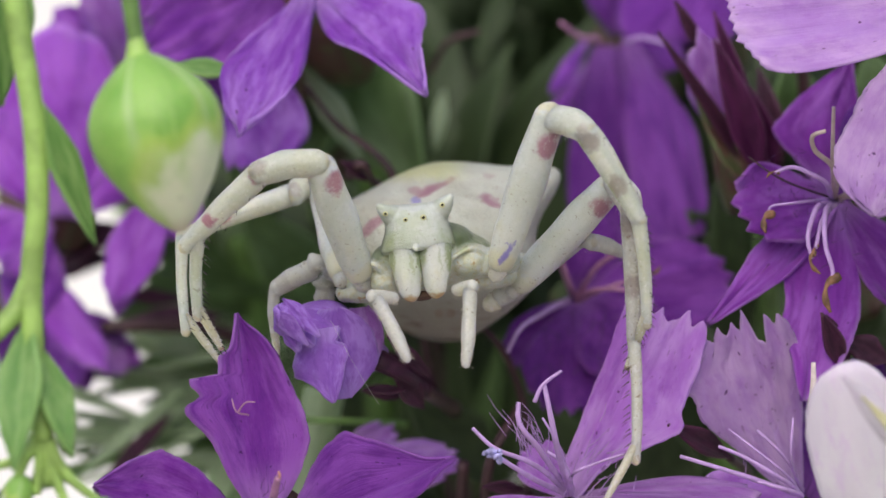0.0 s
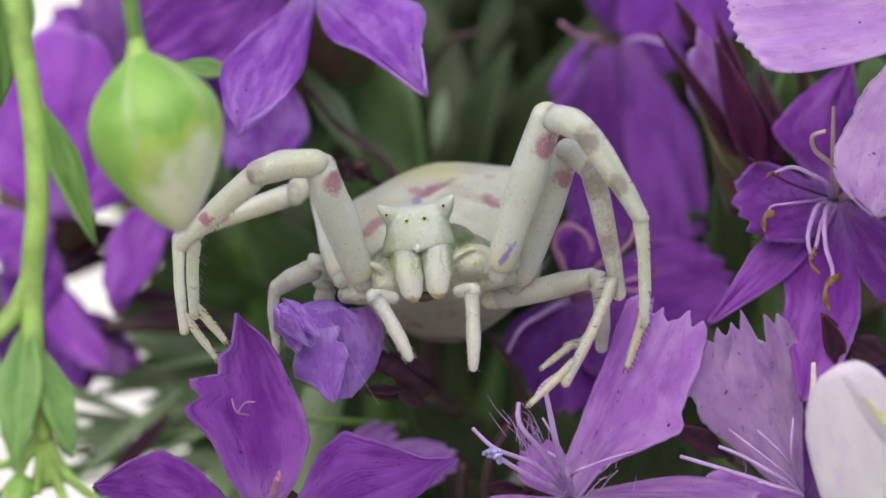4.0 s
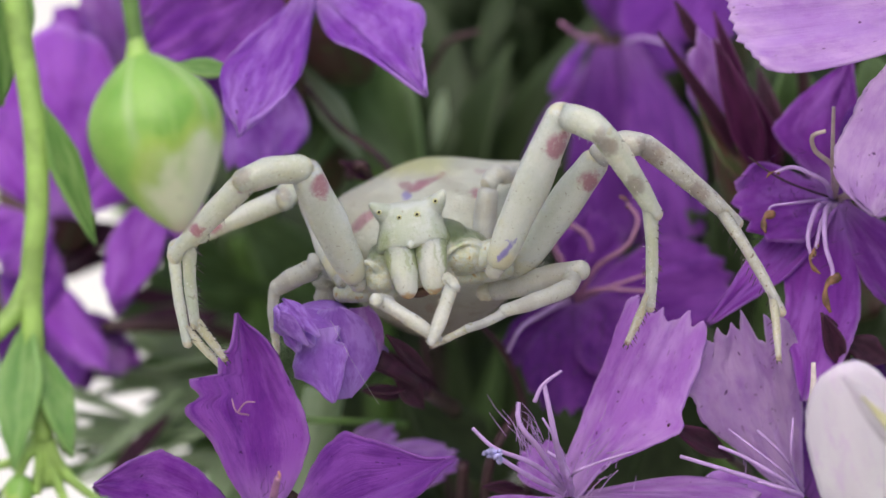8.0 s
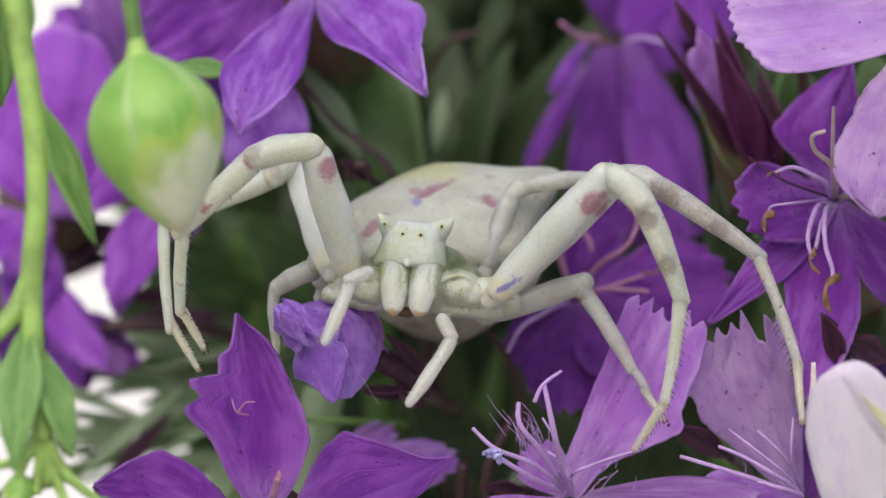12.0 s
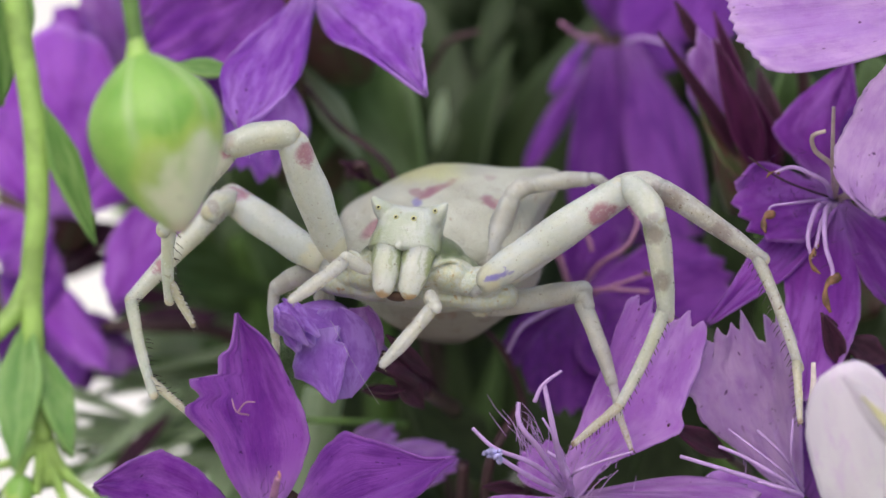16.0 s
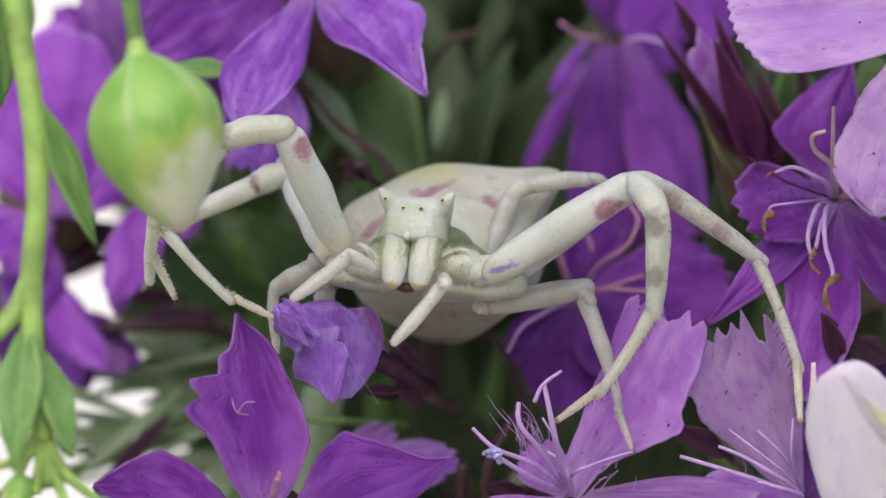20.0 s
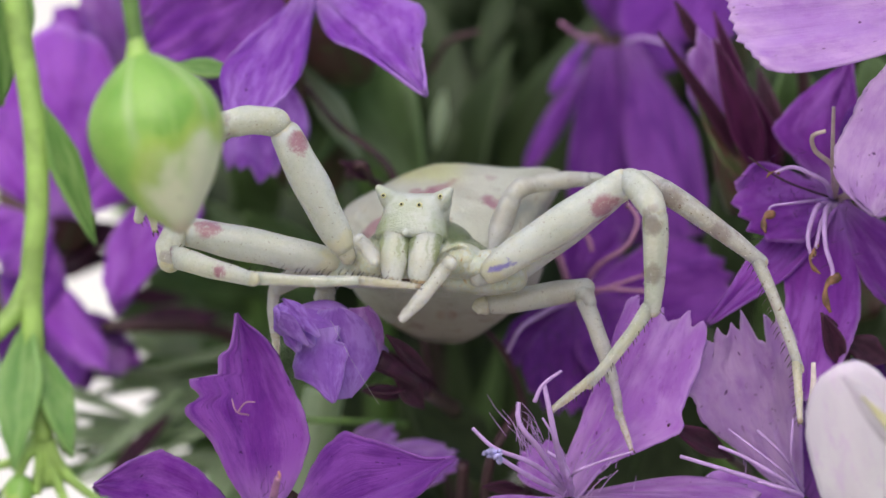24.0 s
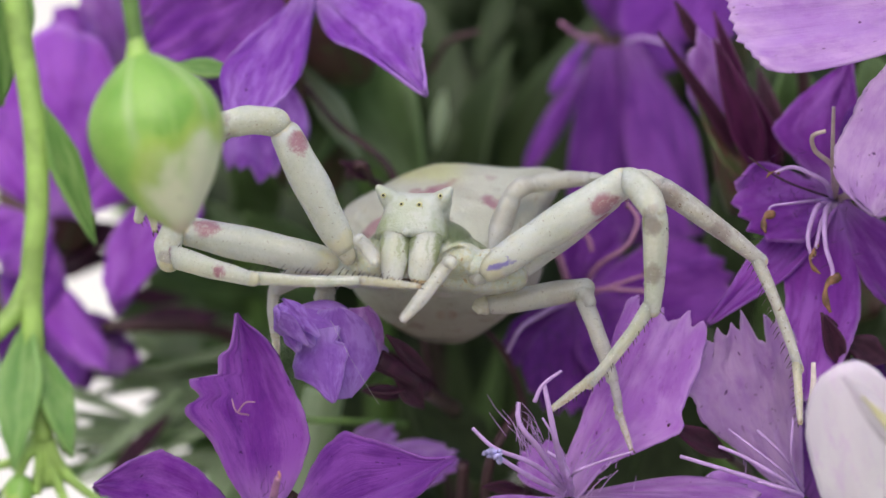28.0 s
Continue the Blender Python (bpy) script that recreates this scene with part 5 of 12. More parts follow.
part("stem", tube(((-11.97, -4.00, 5.89), (-11.94, -4.00, 4.81), (-12.19, -4.00, 4.19), (-13.05, -4.00, 3.26), (-21, 2, -20), (-24, 6, -120), (-24, 6, GROUND - 2)), 0.20, 0.25, 8), STEM, spotted)

# ---- foliage behind ----
def leafy_stem(name, pts, leaves, label, material=None, r=0.45):
    s = thing(name, pts[0], label, "foliage", "leafy stems")
    x, y, z = pts[-1]
    down = [] if z < GROUND + 5 else [(x * 1.05, y + 4, z - 70), (x * 1.05, y + 4, GROUND - 2)]
    part("stem", tube(list(pts) + down, r, r * 1.5, 7), material or STEM, s)
    for k, (b, tp, w, f, m) in enumerate(leaves):
        part("leaf", blade(b, tp, w, f, bend=.1, fold=.12, seed=k + 3, thick=.16), m, s)
    return s


leafy_stem("leafy_stem", ((-2.69, 20.00, 7.86), (-2.38, 24.00, 0.79), (-2.05, 28.00, -9.06)), [
    ((-4.15, 19.00, 7.62), (-0.80, 16.00, 2.01), 3.47, (-.3, -1, .4), LEAF),
    ((0.31, 24.00, 7.32), (0.11, 22.00, 2.67), 1.31, (.2, -1, .3), LEAF_DARK),
    ((-1.83, 26.00, 9.75), (0.69, 24.00, 5.78), 1.31, (.3, -1, .2), LEAF_DARK),
    ((2.24, 25.00, 9.30), (1.26, 23.00, 6.12), 0.93, (.3, -1, .2), LEAF_DARK),
    ((-3.39, 18.00, 5.91), (-4.75, 15.00, 2.00), 1.81, (.2, -1, .5), LEAF),
    ((-6.20, 7.60, 5.33), (-8.16, 7.20, 5.58), 0.62, (0, -1, .5), LEAF_FRESH),
    ((-4.45, 14.00, 5.74), (-2.41, 15.00, 2.81), 0.95, (0, -1, .5), LEAF_HAZY),
    ((-5.15, 16.00, 2.56), (-3.49, 15.00, 4.70), 1.7, (0, -1, .4), LEAF),
    ((0.02, 20.00, 5.25), (-0.26, 19.00, 3.36), 0.50, (0, -1, .4), LEAF_HAZY),
], "stem with broad dark green leaves behind the spider")
leafy_stem("leafy_stem", ((-6.89, 22.00, 0.40), (-6.03, 24.00, -3.05), (-5.60, 28.00, -9.06)), [
    ((-5.95, 22.00, -1.50), (-9.46, 18.00, -0.53), 1.67, (0, -1, .6), LEAF),
    ((-5.84, 24.00, -2.28), (-10.15, 20.00, 0.77), 2.05, (0, -1, .5), LEAF),
    ((-5.67, 20.00, -4.65), (-12.31, 17.00, -3.36), 0.74, (0, -1, .7), LEAF_HAZY),
    ((-5.30, 20.00, -5.95), (-11.86, 16.00, -5.42), 0.63, (0, -1, .6), LEAF_HAZY),
    ((-5.67, 20.00, -6.70), (-11.50, 16.00, -7.05), 0.63, (0, -1, .6), LEAF_HAZY),
    ((-5.86, 20.00, -3.90), (-9.64, 18.00, -3.11), 0.92, (0, -1, .6), LEAF_HAZY),
    ((-4.02, 21.00, -1.86), (-6.38, 19.00, 1.13), 2.43, (0, -1, .3), LEAF),
    ((-5.76, 22.00, 0.78), (-6.79, 20.00, 3.01), 1.87, (0, -1, .3), LEAF),
    ((-4.79, 16.00, -7.60), (-3.82, 14.00, -4.45), 1.61, (0, -1, .3), LEAF_FRESH),
    ((-8.35, 18.00, -8.45), (-4.06, 16.00, -7.05), 1.43, (0, -1, .5), LEAF_HAZY),
    ((-6.79, 20.00, -3.71), (-10.75, 18.00, -2.19), 1.29, (0, -1, .6), LEAF_HAZY),
    ((-7.48, 26.00, -1.15), (-11.12, 24.00, -2.28), 2.21, (0, -1, .5), LEAF),
    ((-7.13, 27.00, -2.92), (-11.00, 25.00, -3.17), 1.29, (0, -1, .5), LEAF_HAZY),
    ((-6.97, 32.00, -3.63), (-9.08, 30.00, -0.98), 2.21, (0, -1, .4), LEAF),
    ((-6.48, 30.00, -2.38), (-9.08, 30.00, -2.38), 2.02, (0, -1, .4), LEAF),
    ((-4.74, 20.00, -2.97), (-10.29, 18.00, -3.52), 0.95, (0, -1, .6), LEAF),
    ((-5.34, 21.00, -3.46), (-11.20, 19.00, -4.21), 0.60, (0, -1, .6), LEAF_HAZY),
    ((-5.86, 20.00, -3.72), (-9.74, 18.00, -4.86), 0.85, (0, -1, .5), LEAF),
    ((-6.56, 19.00, -4.06), (-10.03, 17.00, -5.56), 1.05, (0, -1, .5), LEAF_HAZY),
    ((-6.89, 22.00, -4.72), (-9.69, 20.00, -6.52), 1.50, (0, -1, .4), LEAF),
    ((-7.76, 24.00, -3.82), (-10.11, 22.00, -4.15), 1.20, (0, -1, .4), LEAF),
    ((-8.36, 15.00, -4.48), (-11.42, 13.00, -6.99), 0.42, (0, -1, .4), LEAF_HAZY),
    ((-8.78, 16.00, -5.33), (-10.89, 14.00, -7.49), 0.55, (0, -1, .4), MAROON),
    ((-6.61, 20.00, -5.96), (-8.91, 18.00, -7.53), 1.20, (0, -1, .4), LEAF),
    ((-7.07, 18.00, -6.61), (-7.33, 16.00, -8.33), 1.00, (0, -1, .4), LEAF_HAZY),
], "stem with narrow blurred green leaves")
leafy_stem("leafy_stem", ((0.31, 25.00, -2.30), (0.71, 27.00, -6.25), (0.93, 31.00, -10.45)), [
    ((0.12, 26.00, -8.55), (-1.22, 23.00, -3.79), 1.97, (.2, -1, .3), LEAF_DARK),
    ((0.89, 25.00, -8.49), (0.30, 22.00, -2.82), 1.07, (-.1, -1, .3), LEAF_DARK),
    ((0.89, 25.00, -8.87), (1.82, 22.00, -3.20), 0.89, (-.1, -1, .3), LEAF),
    ((0.70, 25.00, -8.87), (-0.83, 22.00, -5.28), 0.71, (-.1, -1, .5), LEAF),
    ((1.08, 25.00, -8.87), (2.78, 23.00, -5.70), 0.79, (-.1, -1, .5), LEAF_DARK),
    ((1.28, 25.00, -8.87), (2.59, 23.00, -3.79), 1.97, (-.3, -1, .3), LEAF_DARK),
    ((-1.64, 26.00, -7.38), (-4.30, 24.00, -5.74), 1.07, (0, -1, .6), LEAF_DARK),
    ((1.46, 24.00, -8.04), (1.45, 23.00, -6.08), 1.43, (0, -1, .6), LEAF_DARK),
], "stem with narrow dark leaves under the spider", STEM_DARK, .2)
leafy_stem("leafy_stem", ((9.49, 18.00, 0.75), (9.45, 20.00, -4.83), (9.52, 24.00, -9.96)), [
    ((9.18, 16.00, -0.53), (7.97, 14.00, 1.09), 1.62, (0, -1, .3), LEAF_DARK),
    ((9.54, 16.00, -3.25), (8.50, 14.00, 0.38), 1.98, (0, -1, .3), LEAF_DARK),
    ((12.70, 13.00, -3.17), (13.31, 12.00, -0.69), 1.94, (0, -1, .3), LEAF_DARK),
    ((7.08, 14.00, -8.20), (6.97, 12.00, -5.61), 2.31, (0, -1, .4), LEAF_DARK),
    ((11.36, 14.00, 3.23), (10.92, 13.00, 6.05), 1.77, (0, -1, .3), LEAF),
    ((13.66, 12.00, 3.89), (13.31, 12.00, 6.18), 1.58, (0, -1, .3), LEAF),
    ((9.76, 14.00, -2.13), (8.59, 12.50, 1.96), 1.60, (0, -1, .2), LEAF_DARK),
    ((10.37, 15.00, -1.42), (9.68, 13.00, 2.50), 1.42, (.2, -1, .2), MAROON),
], "leafy stem between the violet flowers", STEM)
fan = random.Random(31)
spray = thing("grassy_tuft", (-5.0, 24.0, -4.0), "tuft of narrow blurred grey-green leaves", "foliage", "leafy stems")
part("stem", tube(((-4.6, 22, -3.4), (-4.2, 23, -12), (-4, 26, -80), (-4, 26, GROUND - 2)), .3, .5, 7), STEM, spray)
for k in range(16):
    y = fan.uniform(17, 29)
    b = (fan.uniform(-6.0, -4.4), y, fan.uniform(-6.2, -2.6))
    a = fan.uniform(2.95, 3.95)
    L = fan.uniform(4.0, 7.5)
    part("leaf", blade(b, (b[0] + math.cos(a) * L, y - 2, b[2] + math.sin(a) * L), fan.uniform(.25, .6), (0, -1, .6), bend=fan.uniform(0, .1), seed=k, nu=5, nv=10), fan.choice((LEAF, LEAF_HAZY, LEAF_HAZY, LEAF_HAZY)), spray)

for k in range(9):
    y = fan.uniform(14, 23)
    b = (fan.uniform(-10.0, -7.0), y, fan.uniform(-8.6, -5.2))
    a = fan.uniform(2.5, 3.7)
    L = fan.uniform(3.5, 6.5)
    part("leaf", blade(b, (b[0] + math.cos(a) * L, y - 2, b[2] + math.sin(a) * L), fan.uniform(.3, .7), (0, -1, .6), bend=fan.uniform(0, .1), seed=k, nu=5, nv=10), fan.choice((LEAF, LEAF_HAZY, LEAF_HAZY)), spray)
for b, tp, w, m in (((-13.90, 22.00, 0.21), (-10.42, 21.00, 0.49), 1.6, MAROON), ((-13.62, 23.00, -0.55), (-11.06, 22.00, -0.27), 1.3, MAROON), ((-13.05, 19.00, -0.54), (-10.75, 18.00, 0.85), 1.5, MAROON), ((-7.20, 17.00, -2.17), (-10.50, 16.00, -2.43), .9, MAROON), ((-8.36, 18.00, -1.64), (-10.59, 16.00, -1.43), .5, MAROON)):
    part("leaf", blade(b, tp, w, (0, -1, .4), bend=.04), m, spray, "dark maroon bract")

clump = thing("leafy_stem", (-3.77, 12.00, -5.62), "pale green stem with dark maroon bracts under the furled bud", "foliage", "leafy stems")
part("stem", tube(((-3.68, 12.00, -4.38), (-3.94, 12.00, -5.62), (-4.65, 12.00, -8.08), (-5, 16, -60), (-5, 16, GROUND - 2)), .66, .72, 10), LEAF_HAZY, clump, "pale green stem")
part("stem", tube(((-4.58, 10.00, -5.25), (-2.84, 10.00, -5.29), (-1.12, 11.00, -5.43)), .09, .12, 6), STEM, clump)
for b, tp, w, m in (((-0.75, 8.00, -4.42), (-1.59, 7.00, -3.12), .75, MAROON), ((-0.24, 9.00, -4.28), (-1.43, 8.00, -3.57), .9, MAROON), ((-2.44, 7.00, -4.22), (-1.09, 8.00, -4.42), .5, MAROON), ((1.72, 14.00, -7.49), (-1.14, 13.00, -4.42), 2.2, LEAF_DARK), ((-1.45, 9.00, -3.42), (-2.46, 8.00, -4.25), .45, LEAF)):
    part("leaf", blade(b, tp, w, (0, -1, .3), bend=.05, fold=.2), m, clump)

# thin dark stalks and maroon sepals
twigs = thing("dry_stalks", (-4.03, 15.00, 4.34), "thin dark maroon stalks among the leaves", "stalks", kind="stuff")
part("stalk", joined([
    tube(((-4.33, 13.00, 5.16), (-3.41, 12.00, 3.98), (-1.64, 11.00, 2.46), (-1.13, 12.00, 0.37), (0, 22, -60), (0, 24, GROUND - 2)), .10, .16, 6),
    tube(((-0.44, 17.00, 5.68), (0.29, 16.00, 6.73), (1.20, 16.00, 7.00)), .12, .08, 6),
    tube(((0.96, 8.00, -2.12), (1.82, 9.00, -3.08), (2.44, 10.00, -4.66), (2.57, 12.00, -8.08), (3, 14, GROUND - 2)), .10, .2, 6),
    tube(((-10.95, 16.00, -2.52), (-9.50, 16.00, -2.43), (-6.70, 18.00, -2.93), (-5.95, 22.00, -8.69), (-4, 26, GROUND - 2)), .22, .3, 6),
    tube(((0.61, 7.00, -6.42), (0.53, 8.00, -7.83), (1, 12, GROUND - 2)), .2, .25, 6),
    tube(((2.30, 7.00, -4.72), (1.44, 6.00, -6.20), (1.20, 7.00, -7.77), (2, 12, GROUND - 2)), .14, .22, 6),
    tube(((11.19, 12.00, 5.83), (11.37, 13.00, 4.63), (10, 20, GROUND - 2)), .2, .25, 6),
    tube(((-2.82, 9.00, 2.25), (-2.46, 8.00, 2.58), (-2.13, 9.00, 2.00)), .2, .1, 6),
]), STEM_DARK, twigs)
for b, tp, w in (((8.37, 4.00, -6.10), (6.60, 2.00, -5.06), 0.72), ((11.84, 4.00, -3.46), (11.17, 3.00, -1.95), 0.66),
                 ((11.62, 3.00, -3.51), (10.95, 2.00, -1.87), 0.62), ((13.00, 4.00, -3.29), (11.63, 3.50, -2.62), 0.9), ((-2.13, 9.00, 2.08), (-3.05, 8.00, 2.66), 0.44), ((2.43, 5.00, -7.15), (1.19, 4.00, -6.93), 0.43)):
    s = thing("loose_sepal", b, "dark maroon pointed sepal on its stalk", "sepal", "maroon sepals")
    part("blade", blade(b, tp, w, bend=.05, fold=.25), MAROON, s)
    part("stalk", tube((b, (b[0] + .8, b[1] + 4, b[2] - .6), (b[0] + 2, b[1] + 16, b[2] - 6), (b[0] + 3, b[1] + 26, b[2] - 60), (b[0] + 3, b[1] + 26, GROUND - 2)), .12, .3, 6), STEM_DARK, s)

# masses of blurred leaves further back, with gaps
rng = random.Random(7)
GAPS = [(-10.2, -1.0, 1.4), (-9.3, -4.2, 1.9), (-13.4, -3.0, 1.6), (-12.2, 2.4, 1.0), (-11.6, 6.8, 1.1), (-10.6, -6.6, 1.2), (-7.6, -3.4, .8), (-12.0, -5.6, 1.0), (-4.6, -6.4, .7)]
leaf_geos, tries = [], 0
while len(leaf_geos) < 560 and tries < 6000:
    tries += 1
    y = rng.uniform(24, 75)
    k = (120 + y) / 120
    x, z = rng.uniform(-20, 20) * k, rng.uniform(-14, 12) * k
    a = rng.gauss(math.pi / 2, 0.7)
    L, w = rng.uniform(7, 14), rng.uniform(2.2, 4.6)
    dx, dz = math.cos(a) * L, math.sin(a) * L
    clear = True
    for s in (0, .25, .5, .75, 1):
        px, pz = (x + dx * s) / k, (z + dz * s) / k
        for gx, gz, gr in GAPS:
            if (px - gx) ** 2 + (pz - gz) ** 2 < (gr + w * .42 / k) ** 2:
                clear = False
    if clear:
        leaf_geos.append(blade((x, y, z), (x + dx, y - rng.uniform(-3, 5), z + dz), w, (rng.uniform(-.6, .6), -1, rng.uniform(0, .9)), bend=rng.uniform(0, .25), seed=tries, nu=5, nv=9))
mass = thing("background_foliage", (0, 45, -10), "mass of blurred green leaves behind the flowers", "foliage", kind="stuff")
WIDE_GAPS = [(-10.2, -1.1, 1.1), (-8.9, -4.4, 0.8), (-7.4, -4.0, 0.5)]


def in_gap(geo):
    for x, y, z in geo[0]:
        k = 120 / (120 + y)
        if any((x * k - gx) ** 2 + (z * k - gz) ** 2 < r * r for gx, gz, r in WIDE_GAPS):
            return True
    return False


leaf_geos = [g for g in leaf_geos if not in_gap(g)]
# leaf tone by position: painted haze low left, mid green above, dark elsewhere
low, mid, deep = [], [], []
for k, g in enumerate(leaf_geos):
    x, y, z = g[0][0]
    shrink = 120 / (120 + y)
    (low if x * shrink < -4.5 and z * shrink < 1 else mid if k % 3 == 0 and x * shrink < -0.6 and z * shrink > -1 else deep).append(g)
part("leaves", joined(low), LEAF_HAZY, mass, "blurred leaves paled by painted haze near the light gaps")
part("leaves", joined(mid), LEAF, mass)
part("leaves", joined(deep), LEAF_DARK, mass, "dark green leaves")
part("stems", joined([tube(((x, yy, 8), (x + 1, yy + 1, -40), (x * 1.1, yy + 2, -130), (x * 1.1, yy + 2, GROUND - 2)), .5, .8, 6) for x, yy in
                      ((-24, 55), (-5, 62), (-2, 50), (3, 58), (8, 46), (13, 60), (18, 52), (-4, 70), (6, 70), (14, 40), (0, 36))]), STEM, mass)


# ---- the spider ----
ROOT = Vector((-0.5, 3.0, -1.0))
spider = thing("crab_spider", tuple(ROOT), "white crab spider with pink-flecked legs, perched among violet flowers", "spider")


def bone(ax, ay, az, bx, by, bz):
    """The pose of a leg segment that starts at a and points to b, in the spider's space."""
    a, z = Vector((ax, ay, az)), Vector((bx - ax, by - ay, bz - az)).normalized()
    y = Vector((0, -1, 0)) + z * z.y
    if y.length < 0.2:
        y = Vector((0, -1, 0.3)) - z * Vector((0, -1, 0.3)).dot(z)
    y.normalize()
    x = y.cross(z)
    m = Matrix((x, y, z)).transposed().to_4x4()
    m.translation = (a - ROOT) * MM
    return m


def limb(L, radii, flat=0.9, seg=16, bow=0.0, ends=(0.5, 0.3)):
    """A leg segment along z, with rounded ends; radii at even steps."""
    V, F, U = [], [], []
    n = 24
    r_end0, r_end1 = radii[0] * ends[0], radii[-1] * ends[1]
    for j in range(n + 1):
        v = (1 - math.cos(math.pi * j / n)) / 2
        q = v * (len(radii) - 1)
        i = min(int(q), len(radii) - 2)
        f = q - i
        f = f * f * (3 - 2 * f)
        r = radii[i] * (1 - f) + radii[i + 1] * f
        z = -r_end0 + v * (L + r_end0 + r_end1)
        d0, d1 = (z + r_end0) / (radii[0] * 0.95), (L + r_end1 - z) / (radii[-1] * 0.95)
        for d in (d0, d1):
            if d < 1:
                r *= math.sqrt(max(0.03, 1 - (1 - d) ** 2))
        for k in range(seg):
            a = 2 * math.pi * k / seg - math.pi / 2
            w = 1 + 0.03 * math.sin(5 * v * 3.1 + k)
            V.append((r * w * math.cos(a) + bow * math.sin(math.pi * min(1, max(0, z / L))), r * w * flat * math.sin(a), z))
            U.append((k / seg, v))
    for j in range(n):
        for k in range(seg):
            F.append((j * seg + k, j * seg + (k + 1) % seg, (j + 1) * seg + (k + 1) % seg, (j + 1) * seg + k))
    F.append(tuple(range(seg))[::-1])
    F.append(tuple(n * seg + k for k in range(seg)))
    return V, F, U


def bristles(L, radii, count, side, length, seed, spread=0.5, thick=0.013):
    """Short stiff spines along one side of a segment."""
    rnd = random.Random(seed)
    geos = []
    for i in range(count):
        v = (i + rnd.uniform(0.2, 0.8)) / count
        r = radii[0] + (radii[-1] - radii[0]) * v
        a = side + rnd.gauss(0, spread)
        d = Vector((math.cos(a), math.sin(a), 0))
        p = d * r * 0.9 + Vector((0, 0, v * L))
        e = p + (d + Vector((0, 0, 0.75))) * length * rnd.uniform(0.6, 1.2)
        geos.append(tube((p, (p + e) / 2 + d * length * 0.06, e), thick, thick * 0.3, 4, 2))
    return joined(geos)


def local_part(name, geo, material, parent, label="", scale=MM):
    """A mesh in its own space, for what is keyed on the spider."""
    V, F, U = geo
    ob = new(name, mesh_from(name, [Vector(v) * scale for v in V], F, material, U))
    ob.parent = parent
    return tagged(ob, label)


def leg(lengths, radii, materials, hairy=True, side=math.pi, seed=1, bow=0.0):
    """Femur, patella, tibia, metatarsus and tarsus of one leg."""
    made = []
    for k, (nm, L, rr, m) in enumerate(zip(("femur", "patella", "tibia", "metatarsus", "tarsus"), lengths, radii, materials)):
        ob = local_part(nm, limb(L, rr, bow={"patella": bow, "tibia": bow * 0.3, "metatarsus": bow * 0.5}.get(nm, 0.0), ends=(0.5, 0.03) if nm == "femur" else (0.75, 0.7)), m, spider)
        if hairy and nm in ("tibia", "metatarsus", "tarsus"):
            local_part("bristles", bristles(L, rr, {"tibia": 6, "metatarsus": 16, "tarsus": 12}[nm], side, 0.20 if nm == "metatarsus" else 0.13, seed + k, 0.3, 0.018), DARK_HAIR, ob, "short dark spines")
        local_part("hairs", bristles(L, rr, 60, side + 2.2, 0.06, seed + k + 50, 1.8, 0.005), SILK, ob, "fine pale hairs")
        if nm == "femur":
            local_part("trochanter", ([(x, y, z - 0.40) for x, y, z in limb(0.46, (.16, .24, .28, rr[0] * .78), ends=(.5, .3))[0]], *limb(0.46, (.16, .24, .28, rr[0] * .78), ends=(.5, .3))[1:]), SKIN_TROCHANTER, ob, "yellowish joint")
        if nm == "tarsus":
            local_part("claw", joined([tube(((s * .03, 0, L), (s * .07, .03, L + .10), (s * .05, .10, L + .16)), .03, .008, 5, 3) for s in (-1, 1)]), DARK_HAIR, ob, "dark paired claw")
        made.append(ob)
    return made


FRONT = ((.36, .47, .54, .50, .43), (.42, .42, .37), (.36, .36, .29, .23), (.22, .18, .15), (.15, .13, .09))
FRONT_THIN = ((.36, .49, .50, .42), (.40, .40, .33), (.33, .32, .26, .20), (.19, .16, .14), (.14, .12, .08))
BACK = ((.28, .37, .35, .29), (.29, .28, .25), (.25, .24, .18), (.15, .12), (.12, .10, .07))
BACK_WIDE = ((.30, .33), (.32, .31, .31), (.31, .30, .24), (.18, .13), (.12, .08))
REAR = ((.30, .34, .31), (.30, .29, .26), (.26, .26, .21), (.18, .15), (.13, .09))
SKINS_SHADED = (SKIN_FEMUR, SKIN_PATELLA_SHADED, SKIN_TIBIA_SHADED, SKIN_METATARSUS_SHADED, SKIN_TARSUS)
SKINS_PLUM = (SKIN_FEMUR, SKIN_PATELLA, SKIN_TIBIA_PINK, SKIN_METATARSUS, SKIN_TARSUS)
SKINS_BLUE = (SKIN_FEMUR_BLUE, SKIN_PATELLA, SKIN_TIBIA, SKIN_METATARSUS, SKIN_TARSUS)
SKINS_BACK = (SKIN_BACK_LEG,) * 4 + (SKIN_TARSUS,)

# head and thorax, modelled in millimetres and fused into one skin
PX = 0.016


def h(x, y, d):
    return (x * PX, d, -y * PX)


def ball(x, y, d, rx, ry, rd, power=2.0, rot=(0, 0, 0)):
    return blob(h(x, y, d), (rx * PX, rd, ry * PX), rot, 24, 16, power)


COXAE = ((-96, 128, 1.6, 34, 28, .55), (-124, 128, 1.9, 28, 24, .5), (-112, 148, 1.9, 40, 20, .6), (138, 122, 1.3, 36, 28, .6), (166, 138, 1.9, 34, 26, .55), (124, 152, 1.8, 52, 20, .6),
         (112, 126, 1.1, 26, 24, .45), (-72, 134, 1.2, 28, 24, .5), (-74, 156, 1.9, 40, 15, .6), (84, 156, 1.8, 44, 15, .6), (152, 100, 1.1, 13, 11, .3), (-140, 146, 2.0, 22, 18, .5))


